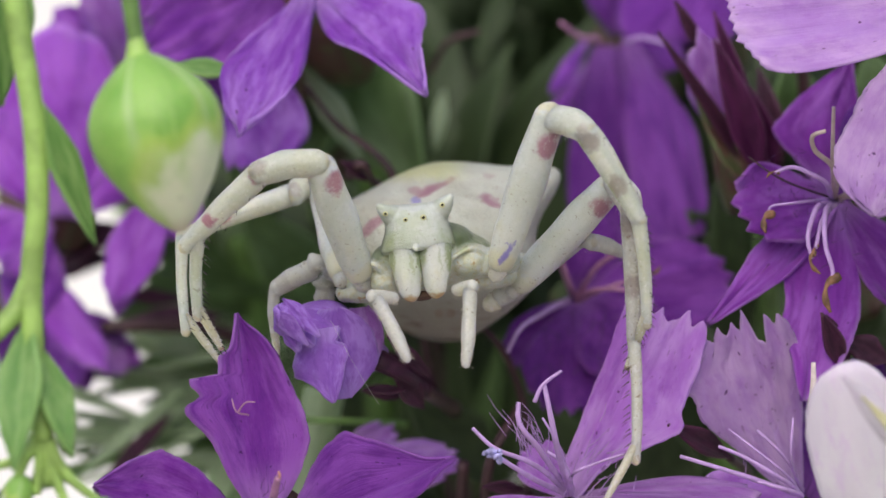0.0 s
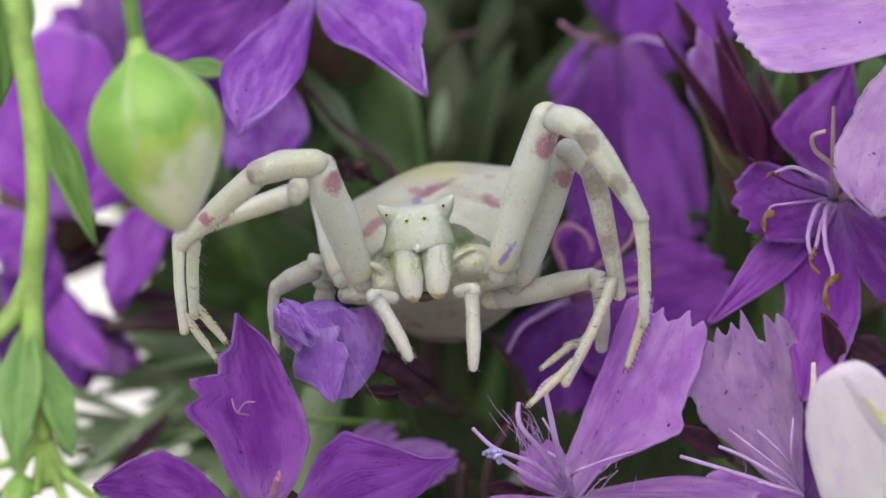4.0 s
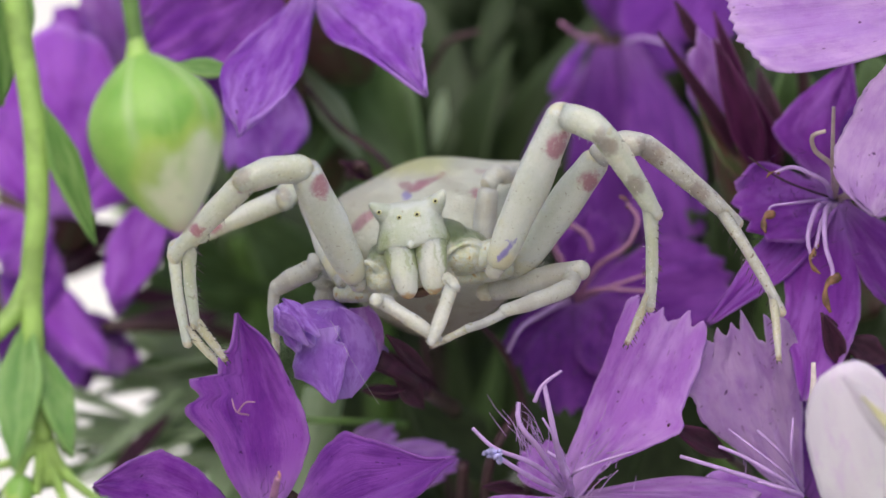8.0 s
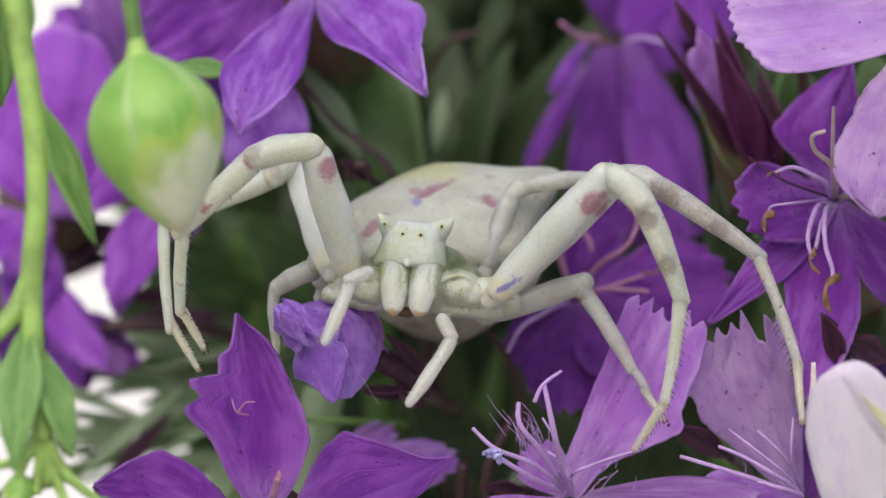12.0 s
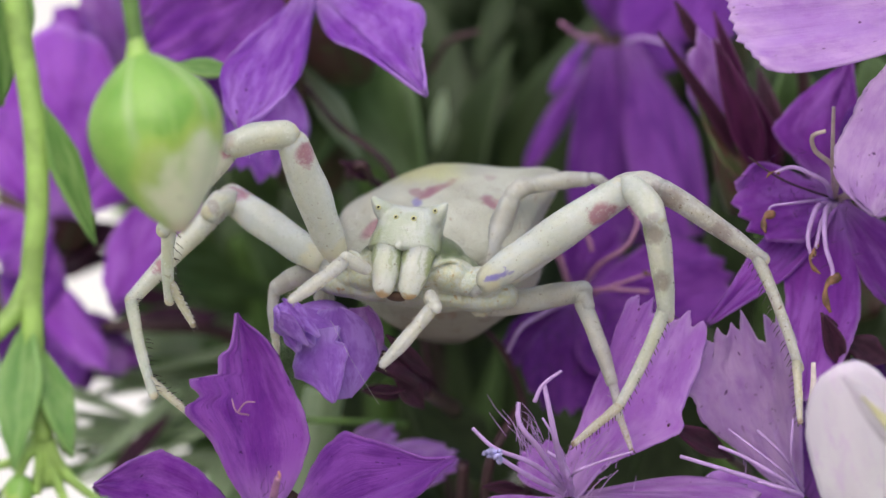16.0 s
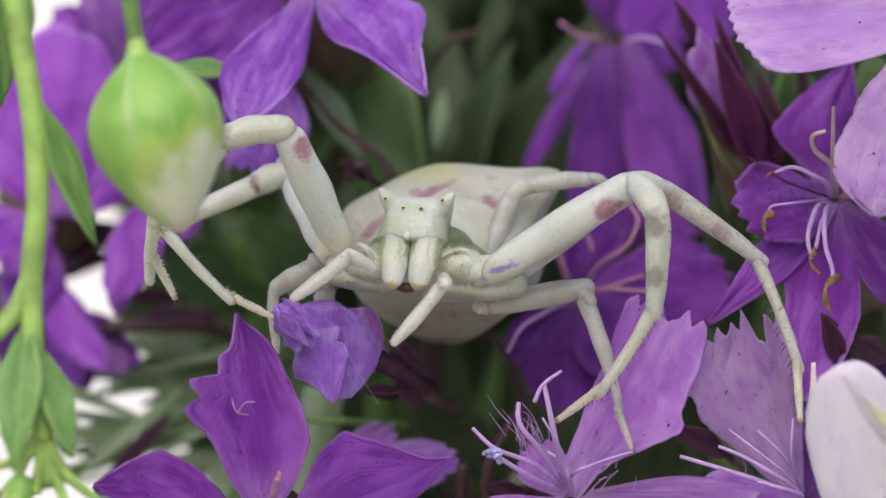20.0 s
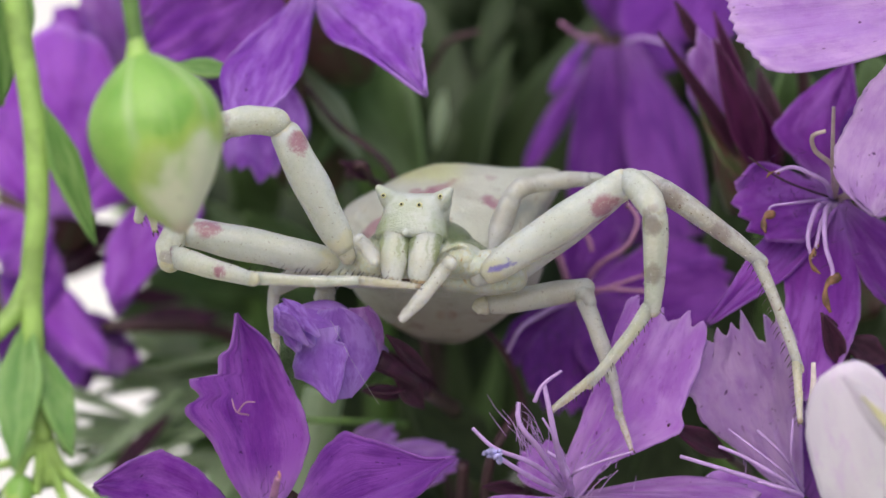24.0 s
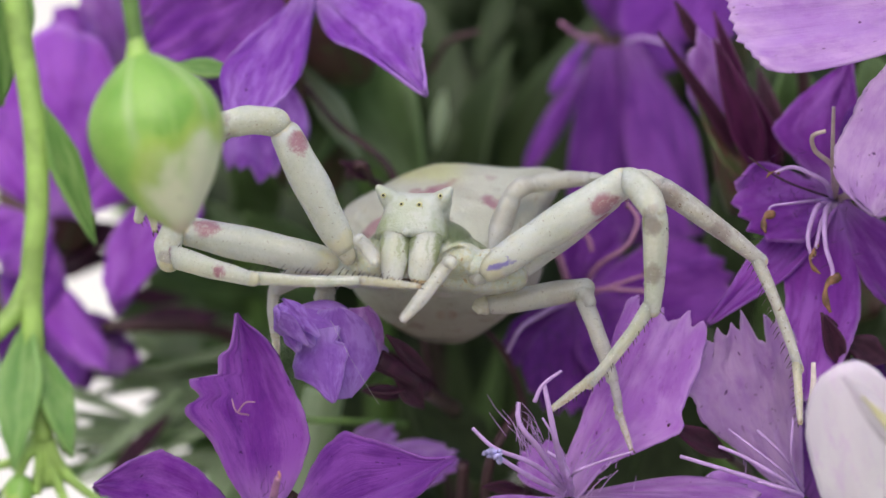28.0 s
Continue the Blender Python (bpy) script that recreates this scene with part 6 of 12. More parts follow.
def face():
    """The front of the head: narrow brow, waist below the eyes, flared lower rim. Rows: height, half width, front."""
    rows = ((0, 52, .60), (5, 60, .44), (14, 60, .30), (26, 58, .20), (38, 57, .13), (50, 59, .08), (62, 64, .05), (74, 67, .05), (82, 68, .08), (88, 64, .20))
    V, F, U, n = [], [], [], 28
    for y, hw, d in rows:
        for k in range(n):
            a = 2 * math.pi * k / n
            e = 0.66
            cx = math.copysign(abs(math.cos(a)) ** e, math.cos(a))
            sy = math.copysign(abs(math.sin(a)) ** e, math.sin(a))
            dip = 6 * (1 - abs(cx) ** 1.6) * max(0.0, 1 - (y + 4) / 34)
            V.append(h(hw * cx - y * 0.04, y + dip, 1.2 - (1.2 - d) * sy))
            U.append((k / n, y / 97))
    for j in range(len(rows) - 1):
        for k in range(n):
            F.append((j * n + k, (j + 1) * n + k, (j + 1) * n + (k + 1) % n, j * n + (k + 1) % n))
    F.append(tuple(range(n)))
    F.append(tuple((len(rows) - 1) * n + k for k in range(n))[::-1])
    return V, F, U


head_geo = joined([
    face(),
    tube((h(-34, 26, .85), h(-50, 14, .52), h(-60, 5, .38), h(-68, -4, .34)), .38, .065, 14, 5),
    tube((h(34, 26, .85), h(50, 14, .52), h(60, 4, .38), h(67, -5, .34)), .38, .065, 14, 5),
    ball(20, 80, 1.9, 78, 42, 1.35, 2.1), ball(60, 104, 2.2, 70, 40, 1.4), ball(-34, 98, 1.8, 58, 36, 1.15, 2.2),
    ball(-8, 83, .03, 6, 6, .09),
    ball(32, 110, 2.5, 97, 56, 1.9, 2.1),
    ball(34, 110, 3.7, 90, 54, 1.6),
    ball(12, 138, 2.5, 118, 30, 1.3, 2.4),
    ball(-84, 118, 1.4, 26, 26, .6), ball(84, 118, 1.3, 44, 34, .8),
    tube((h(46, 113, .62), h(68, 100, .50), h(90, 95, .56), h(116, 114, .85)), .08, .07, 8, 6),
    tube((h(-70, 122, .85), h(-88, 100, .62), h(-102, 96, .8)), .10, .08, 8, 5),
] + [ball(*q, 2.3) for q in COXAE])
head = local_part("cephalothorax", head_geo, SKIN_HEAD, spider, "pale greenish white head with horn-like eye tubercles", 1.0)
head.scale = (MM, MM, MM)
fuse = head.modifiers.new("fuse", 'REMESH')
fuse.mode, fuse.voxel_size, fuse.use_smooth_shade = 'VOXEL', 0.032, True
soft = head.modifiers.new("soft", 'SMOOTH')
soft.iterations, soft.factor = 7, 0.5


def at_end(geo, top, end):
    """Lays a limb-like mesh from top to end, in the head's space."""
    z = (Vector(end) - Vector(top)).normalized()
    y = (Vector((0, -1, 0)) + z * z.y).normalized()
    m = Matrix((y.cross(z), y, z)).transposed()
    V, F, U = geo
    return [Vector(top) + m @ Vector(v) for v in V], F, U


for x0, x1, y1, rr in ((-29, -27, 174, (.44, .46, .46, .42, .33, .19)), (27, 17, 174, (.45, .47, .47, .42, .33, .19))):
    local_part("chelicera", at_end(limb(1.60, rr, .8, 20), h(x0, 75, .50), h(x1, y1, .18)), SKIN_FANG, head, "white chelicera with a brown tip", 1.0)
# dark blob standing in for the shade between the chelicera tips
local_part("mouth", ball(-6, 168, .62, 20, 9, .2), SHADED_GAP, head, "dark brown blob for the shaded gap between the chelicerae", 1.0)
for x, y, d, r in ((-20, 30, .205, 4.6), (12, 30, .20, 5.8), (-54, 15, .275, 5.0), (48, 12, .28, 5.2)):
    e = local_part("eye", ball(x, y, d, r, r, .07), EYE_RING if r > 3 else EYE_GLOSS, head, "small dark eye in a yellowish ring", 1.0)
    local_part("pupil", ball(x, y, d - .055, r * .48, r * .48, .035), EYE_GLOSS, e, "", 1.0)

# abdomen: broad, flat-topped, with a hump at each hind corner
AB = Vector((0.10, 6.50, -0.24))


def abdomen_shape():
    V, F, U = blob((0, 0, 0), (3.22, 3.6, 2.62), (0, 0, 0), 72, 44, 2.6)
    out = []
    for x, y, z in V:
        t, b = max(0, z / 2.62), max(0, -z / 2.62)
        fall = max(0.0, min(1.0, (-0.3 - x) / 3.0))
        z *= 1 + 0.09 * t - 0.33 * t * fall ** 1.2 - 0.03 * b
        x *= 1 - (0.42 * b ** 1.5 if x < 0 else 0.60 * b ** 1.2)
        x += 0.05 * b ** 1.2
        x -= 0.55 * max(0.0, (x - 1.6) / 1.6) ** 1.5 * math.exp(-((z - 0.6) / 1.1) ** 2)
        g = math.exp(-((x - 2.75) ** 2 + (z - 2.25) ** 2) / 0.7)
        x, z = x + 0.98 * g, z + 0.60 * g
        g = math.exp(-((x + 2.9) ** 2 + (z - 1.3) ** 2) / 0.6)
        x, z = x - 0.20 * g, z + 0.12 * g
        y += (2.2 * t * t + 3.2 * b) * max(0.0, -y / 3.6) ** 0.7
        y += 0.09 * math.sin(x * 2.2 + 0.6 * z) * math.sin(z * 2.4) + 0.05 * math.sin(5.1 * x - 3.2 * z) * t
        out.append((x, y, z))
    return out, F, U


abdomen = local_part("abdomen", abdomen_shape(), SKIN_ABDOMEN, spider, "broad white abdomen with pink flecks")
abdomen.location = (AB - ROOT) * MM


def palp(l0, l1):
    a = local_part("palp_base", limb(l0, (.16, .20, .20)), SKIN_PALP, spider)
    b = local_part("palp_tip", limb(l1, (.18, .20, .19, .205, .20, .165, .11), bow=.03), SKIN_PALP, spider)
    for ob, L in ((a, l0), (b, l1)):
        local_part("hairs", bristles(L, (.21, .15), 200, math.pi / 2, .075, int(L * 10), 2.2, 0.007), PALE_HAIR, ob, "fine pale hairs")
    return a, b


def torso(x, z, roll, turn=0.0):
    """Pose of the head: its brow at x, z, its lean, and how far it is turned aside and raised about its middle."""
    middle = Matrix.Translation((0, 1.5 * MM, 0))
    y = 0.0
    aside = middle @ pose(0, 0, 0, -turn, 0, -turn) @ middle.inverted()
    return pose((x - ROOT.x) * MM, (y - ROOT.y) * MM, (z - ROOT.z) * MM, 0, roll, 0) @ aside


leg_a = leg((5.14, 1.54, 2.93, 3.13, 1.74), *(FRONT, SKINS_BLUE), True, 0.2, 35, bow=0.13)
leg_b = leg((4.41, 1.33, 3.65, 3.49, 1.87), *(FRONT_THIN, SKINS_SHADED), True, 3.3, 27, bow=0.13)
leg_c = leg((3.10, 0.69, 2.47, 1.41, 1.34), *(BACK, SKINS_BACK), False, bow=0.13)
leg_d = leg((2.36, 0.80, 1.53, 0.51, 0.39), *(REAR, SKINS_BACK), False, bow=0.13)
leg_e = leg((4.08, 1.84, 3.07, 2.43, 1.44), *(FRONT, SKINS_PLUM), True, 0.3, 29, bow=-0.13)
leg_f = leg((4.80, 1.33, 3.81, 3.28, 1.78), *(FRONT_THIN, SKINS_PLUM), True, 0.3, 28, bow=-0.13)
leg_g = leg((0.71, 0.39, 1.17, 1.26, 0.62), *(BACK_WIDE, SKINS_BACK), False, bow=-0.13)
leg_h = leg((0.52, 0.25, 0.40, 0.20, 0.13), *(BACK_WIDE, SKINS_BACK), False, bow=-0.13)
palp_a = palp(0.80, 2.33)
palp_b = palp(0.97, 2.15)


# ---- how it moves ----
def motions():
    walk(leg_a[0], [
        (0, bone(1.59, 0.4, -0.51, 2.95, -1.19, 3.63)),
        (0.5, bone(1.59, 0.4, -0.51, 2.9, -1.17, 3.66)),
        (1, bone(1.59, 0.4, -0.51, 2.87, -1.18, 3.66)),
        (1.5, bone(1.54, 0.4, -0.47, 2.82, -1.2, 3.69)),
        (2, bone(1.56, 0.4, -0.5, 2.84, -1.2, 3.66)),
        (2.5, bone(1.57, 0.4, -0.51, 2.82, -1.22, 3.63)),
        (3.3, bone(1.59, 0.4, -0.53, 2.92, -1.15, 3.66)),
        (3.5, bone(1.59, 0.4, -0.53, 2.87, -1.17, 3.66)),
        (4.17, bone(1.61, 0.4, -0.55, 2.9, -1.16, 3.65)),
        (4.83, bone(1.65, 0.4, -0.58, 2.95, -1.15, 3.63)),
        (5.5, bone(1.67, 0.4, -0.59, 2.98, -1.14, 3.61)),
        (6, bone(1.7, 0.4, -0.67, 3.07, -1.23, 3.42)),
        (6.25, bone(1.74, 0.4, -0.7, 3.13, -1.22, 3.4)),
        (6.5, bone(1.78, 0.4, -0.72, 3.18, -1.22, 3.37)),
        (6.75, bone(1.78, 0.4, -0.7, 3.16, -1.23, 3.4)),
        (7, bone(1.78, 0.4, -0.67, 3.14, -1.23, 3.42)),
        (7.25, bone(1.7, 0.4, -0.62, 3.04, -1.16, 3.57)),
        (7.5, bone(1.62, 0.4, -0.56, 2.95, -1.07, 3.71)),
        (7.75, bone(1.58, 0.4, -0.5, 3.12, -1.07, 3.7)),
        (8, bone(1.54, 0.4, -0.43, 3.3, -1.06, 3.7)),
        (8.5, bone(1.54, 0.4, -0.35, 3.26, -1.18, 3.66)),
        (9, bone(1.54, 0.4, -0.35, 3.26, -1.18, 3.66)),
        (9.5, bone(1.62, 0.4, -0.43, 3.3, -1.15, 3.63)),
        (9.75, bone(1.7, 0.4, -0.51, 3.44, -1.17, 3.5)),
        (10, bone(1.78, 0.4, -0.59, 3.58, -1.19, 3.37)),
        (10.25, bone(1.7, 0.4, -0.47, 3.42, -1.19, 3.53)),
        (10.5, bone(1.62, 0.4, -0.35, 3.26, -1.18, 3.69)),
        (10.75, bone(1.66, 0.4, -0.55, 3.34, -1.16, 3.5)),
        (11, bone(1.7, 0.4, -0.75, 3.42, -1.13, 3.31)),
        (11.25, bone(1.74, 0.4, -0.96, 3.7, -1.09, 3.05)),
        (11.5, bone(1.78, 0.4, -1.16, 3.98, -1.02, 2.79)),
        (11.75, bone(1.62, 0.4, -1.24, 4.3, -0.99, 2.44)),
        (12, bone(1.46, 0.4, -1.32, 4.62, -0.88, 2.08)),
        (12.25, bone(1.26, 0.4, -1.24, 4.91, -0.61, 1.93)),
        (12.5, bone(1.06, 0.4, -1.16, 5.21, -0.03, 1.78)),
        (13.17, bone(1.06, 0.4, -1.11, 5.21, -0.11, 1.78)),
        (13.83, bone(1.06, 0.4, -1.04, 5.21, -0.22, 1.8)),
        (14.5, bone(1.06, 0.4, -1, 5.2, -0.27, 1.8)),
        (15, bone(1.06, 0.4, -1, 5.2, -0.27, 1.8)),
        (15.33, bone(1.06, 0.4, -1, 5.21, -0.27, 1.8)),
        (15.67, bone(1.06, 0.4, -1, 5.23, -0.25, 1.78)),
        (16, bone(1.06, 0.4, -1, 5.24, -0.25, 1.77)),
        (17, bone(0.98, 0.4, -1, 5.24, -0.09, 1.74)),
        (18, bone(1.06, 0.4, -1, 5.28, -0.26, 1.69)),
        (18.5, bone(1.1, 0.4, -0.96, 5.32, -0.26, 1.73)),
        (19, bone(1.14, 0.4, -0.92, 5.36, -0.26, 1.77)),
        (20, bone(1.22, 0.4, -0.75, 5.35, -0.51, 1.85)),
        (20.5, bone(1.22, 0.4, -0.72, 5.35, -0.54, 1.85)),
        (21, bone(1.22, 0.4, -0.71, 5.32, -0.56, 1.9)),
        (21.5, bone(1.22, 0.4, -0.67, 5.32, -0.56, 1.93)),
        (23.5, bone(1.19, 0.4, -0.72, 5.22, -0.61, 1.93)),
        (28, bone(1.16, 0.4, -0.67, 5.19, -0.62, 1.96)),
    ])
    walk(leg_a[1], [
        (0, bone(2.95, -1.19, 3.63, 4.02, -2.18, 3.24)),
        (0.5, bone(2.9, -1.17, 3.66, 3.99, -2.12, 3.21)),
        (1, bone(2.87, -1.18, 3.66, 3.99, -2.09, 3.21)),
        (1.5, bone(2.82, -1.2, 3.69, 3.95, -2.1, 3.24)),
        (2, bone(2.84, -1.2, 3.66, 3.94, -2.12, 3.21)),
        (2.5, bone(2.82, -1.22, 3.63, 3.94, -2.14, 3.21)),
        (3.3, bone(2.92, -1.15, 3.66, 3.99, -2.12, 3.21)),
        (3.5, bone(2.87, -1.17, 3.66, 3.99, -2.09, 3.24)),
        (4.17, bone(2.9, -1.16, 3.65, 4.01, -2.09, 3.23)),
        (4.83, bone(2.95, -1.15, 3.63, 4.05, -2.1, 3.2)),
        (5.5, bone(2.98, -1.14, 3.61, 4.07, -2.1, 3.19)),
        (6, bone(3.07, -1.23, 3.42, 4.21, -2.09, 2.92)),
        (6.25, bone(3.13, -1.22, 3.4, 4.28, -2, 2.79)),
        (6.5, bone(3.18, -1.22, 3.37, 4.35, -1.88, 2.66)),
        (6.75, bone(3.16, -1.23, 3.4, 4.35, -1.85, 2.69)),
        (7, bone(3.14, -1.23, 3.42, 4.35, -1.82, 2.73)),
        (7.25, bone(3.04, -1.16, 3.57, 4.31, -1.7, 2.95)),
        (7.5, bone(2.95, -1.07, 3.71, 4.28, -1.56, 3.17)),
        (7.75, bone(3.12, -1.07, 3.7, 4.39, -1.7, 3.17)),
        (8, bone(3.3, -1.06, 3.7, 4.51, -1.8, 3.17)),
        (8.5, bone(3.26, -1.18, 3.66, 4.47, -1.94, 3.16)),
        (9, bone(3.26, -1.18, 3.66, 4.47, -1.94, 3.16)),
        (9.5, bone(3.3, -1.15, 3.63, 4.51, -1.85, 3.04)),
        (9.75, bone(3.44, -1.17, 3.5, 4.62, -1.87, 2.87)),
        (10, bone(3.58, -1.19, 3.37, 4.74, -1.88, 2.69)),
        (10.25, bone(3.42, -1.19, 3.53, 4.61, -1.89, 2.91)),
        (10.5, bone(3.26, -1.18, 3.69, 4.47, -1.89, 3.12)),
        (10.75, bone(3.34, -1.16, 3.5, 4.61, -1.69, 2.87)),
        (11, bone(3.42, -1.13, 3.31, 4.76, -1.35, 2.63)),
        (11.25, bone(3.7, -1.09, 3.05, 4.96, -1.43, 2.27)),
        (11.5, bone(3.98, -1.02, 2.79, 5.15, -1.42, 1.91)),
        (11.75, bone(4.3, -0.99, 2.44, 5.43, -1.42, 1.52)),
        (12, bone(4.62, -0.88, 2.08, 5.71, -1.32, 1.12)),
        (12.25, bone(4.91, -0.61, 1.93, 5.83, -1.28, 0.93)),
        (12.5, bone(5.21, -0.03, 1.78, 5.97, -0.84, 0.73)),
        (13.17, bone(5.21, -0.11, 1.78, 5.98, -0.91, 0.74)),
        (13.83, bone(5.21, -0.22, 1.8, 5.99, -1.02, 0.77)),
        (14.5, bone(5.2, -0.27, 1.8, 5.99, -1.06, 0.78)),
        (15, bone(5.2, -0.27, 1.8, 5.99, -1.06, 0.78)),
        (15.33, bone(5.21, -0.27, 1.8, 5.99, -1.07, 0.76)),
        (15.67, bone(5.23, -0.25, 1.78, 5.97, -1.08, 0.74)),
        (16, bone(5.24, -0.25, 1.77, 5.96, -1.08, 0.73)),
        (17, bone(5.24, -0.09, 1.74, 6, -0.93, 0.73)),
        (18, bone(5.28, -0.26, 1.69, 5.99, -1.16, 0.7)),
        (18.5, bone(5.32, -0.26, 1.73, 6.01, -1.17, 0.74)),
        (19, bone(5.36, -0.26, 1.77, 6.04, -1.19, 0.78)),
        (20, bone(5.35, -0.51, 1.85, 6.02, -1.47, 0.89)),
        (20.5, bone(5.35, -0.54, 1.85, 6.07, -1.51, 0.93)),
        (21, bone(5.32, -0.56, 1.9, 6.05, -1.5, 0.96)),
        (21.5, bone(5.32, -0.56, 1.93, 6.02, -1.53, 1)),
        (23.5, bone(5.22, -0.61, 1.93, 5.94, -1.54, 0.96)),
        (28, bone(5.19, -0.62, 1.96, 5.94, -1.49, 0.96)),
    ])
    walk(leg_a[2], [
        (0, bone(4.02, -2.18, 3.24, 5.46, -1.76, 0.84)),
        (0.5, bone(3.99, -2.12, 3.21, 5.49, -1.71, 0.84)),
        (1, bone(3.99, -2.09, 3.21, 5.58, -1.84, 0.83)),
        (1.5, bone(3.95, -2.1, 3.24, 5.54, -1.73, 0.91)),
        (2, bone(3.94, -2.12, 3.21, 5.5, -1.7, 0.88)),
        (2.5, bone(3.94, -2.14, 3.21, 5.53, -1.76, 0.88)),
        (3.3, bone(3.99, -2.12, 3.21, 5.53, -1.78, 0.84)),
        (3.5, bone(3.99, -2.09, 3.24, 5.54, -1.71, 0.88)),
        (4.17, bone(4.01, -2.09, 3.23, 5.5, -1.57, 0.9)),
        (4.83, bone(4.05, -2.1, 3.2, 5.43, -1.4, 0.94)),
        (5.5, bone(4.07, -2.1, 3.19, 5.4, -1.32, 0.97)),
        (6, bone(4.21, -2.09, 2.92, 5.48, -1.17, 0.81)),
        (6.25, bone(4.28, -2, 2.79, 5.56, -1.11, 0.65)),
        (6.5, bone(4.35, -1.88, 2.66, 5.65, -1.02, 0.49)),
        (6.75, bone(4.35, -1.85, 2.69, 5.81, -0.93, 0.69)),
        (7, bone(4.35, -1.82, 2.73, 5.97, -0.87, 0.89)),
        (7.25, bone(4.31, -1.7, 2.95, 6.01, -0.82, 1.09)),
        (7.5, bone(4.28, -1.56, 3.17, 6.06, -0.76, 1.29)),
        (7.75, bone(4.39, -1.7, 3.17, 5.94, -0.77, 1.25)),
        (8, bone(4.51, -1.8, 3.17, 5.82, -0.77, 1.21)),
        (8.5, bone(4.47, -1.94, 3.16, 5.69, -0.87, 1.21)),
        (9, bone(4.47, -1.94, 3.16, 5.69, -0.87, 1.21)),
        (9.5, bone(4.51, -1.85, 3.04, 5.74, -0.7, 1.21)),
        (9.75, bone(4.62, -1.87, 2.87, 5.86, -0.76, 0.97)),
        (10, bone(4.74, -1.88, 2.69, 5.97, -0.82, 0.73)),
        (10.25, bone(4.61, -1.89, 2.91, 5.97, -0.87, 0.97)),
        (10.5, bone(4.47, -1.89, 3.12, 5.97, -0.92, 1.21)),
        (10.75, bone(4.61, -1.69, 2.87, 6.1, -0.73, 0.93)),
        (11, bone(4.76, -1.35, 2.63, 6.24, -0.4, 0.65)),
        (11.25, bone(4.96, -1.43, 2.27, 6.46, -0.64, 0.14)),
        (11.5, bone(5.15, -1.42, 1.91, 6.69, -0.86, -0.38)),
        (11.75, bone(5.43, -1.42, 1.52, 6.69, -0.74, -0.86)),
        (12, bone(5.71, -1.32, 1.12, 6.7, -0.59, -1.34)),
        (12.25, bone(5.83, -1.28, 0.93, 6.58, -0.6, -1.66)),
        (12.5, bone(5.97, -0.84, 0.73, 6.48, -0.26, -1.98)),
        (13.17, bone(5.98, -0.91, 0.74, 6.48, -0.22, -1.9)),
        (13.83, bone(5.99, -1.02, 0.77, 6.49, -0.16, -1.74)),
        (14.5, bone(5.99, -1.06, 0.78, 6.49, -0.14, -1.66)),
        (15, bone(5.99, -1.06, 0.78, 6.49, -0.14, -1.66)),
        (15.33, bone(5.99, -1.07, 0.76, 6.44, -0.13, -1.66)),
        (15.67, bone(5.97, -1.08, 0.74, 6.35, -0.1, -1.66)),
        (16, bone(5.96, -1.08, 0.73, 6.3, -0.09, -1.66)),
        (17, bone(6, -0.93, 0.73, 6.26, -0.01, -1.74)),
        (18, bone(5.99, -1.16, 0.7, 6.16, -0.37, -1.9)),
        (18.5, bone(6.01, -1.17, 0.74, 6.12, -0.33, -1.82)),
        (19, bone(6.04, -1.19, 0.78, 6.08, -0.3, -1.74)),
        (20, bone(6.02, -1.47, 0.89, 5.95, -0.62, -1.66)),
        (20.5, bone(6.07, -1.51, 0.93, 6.02, -0.63, -1.58)),
        (21, bone(6.05, -1.5, 0.96, 5.96, -0.58, -1.5)),
        (21.5, bone(6.02, -1.53, 1, 5.94, -0.49, -1.34)),
        (23.5, bone(5.94, -1.54, 0.96, 5.91, -0.6, -1.5)),
        (28, bone(5.94, -1.49, 0.96, 5.91, -0.56, -1.5)),
    ])
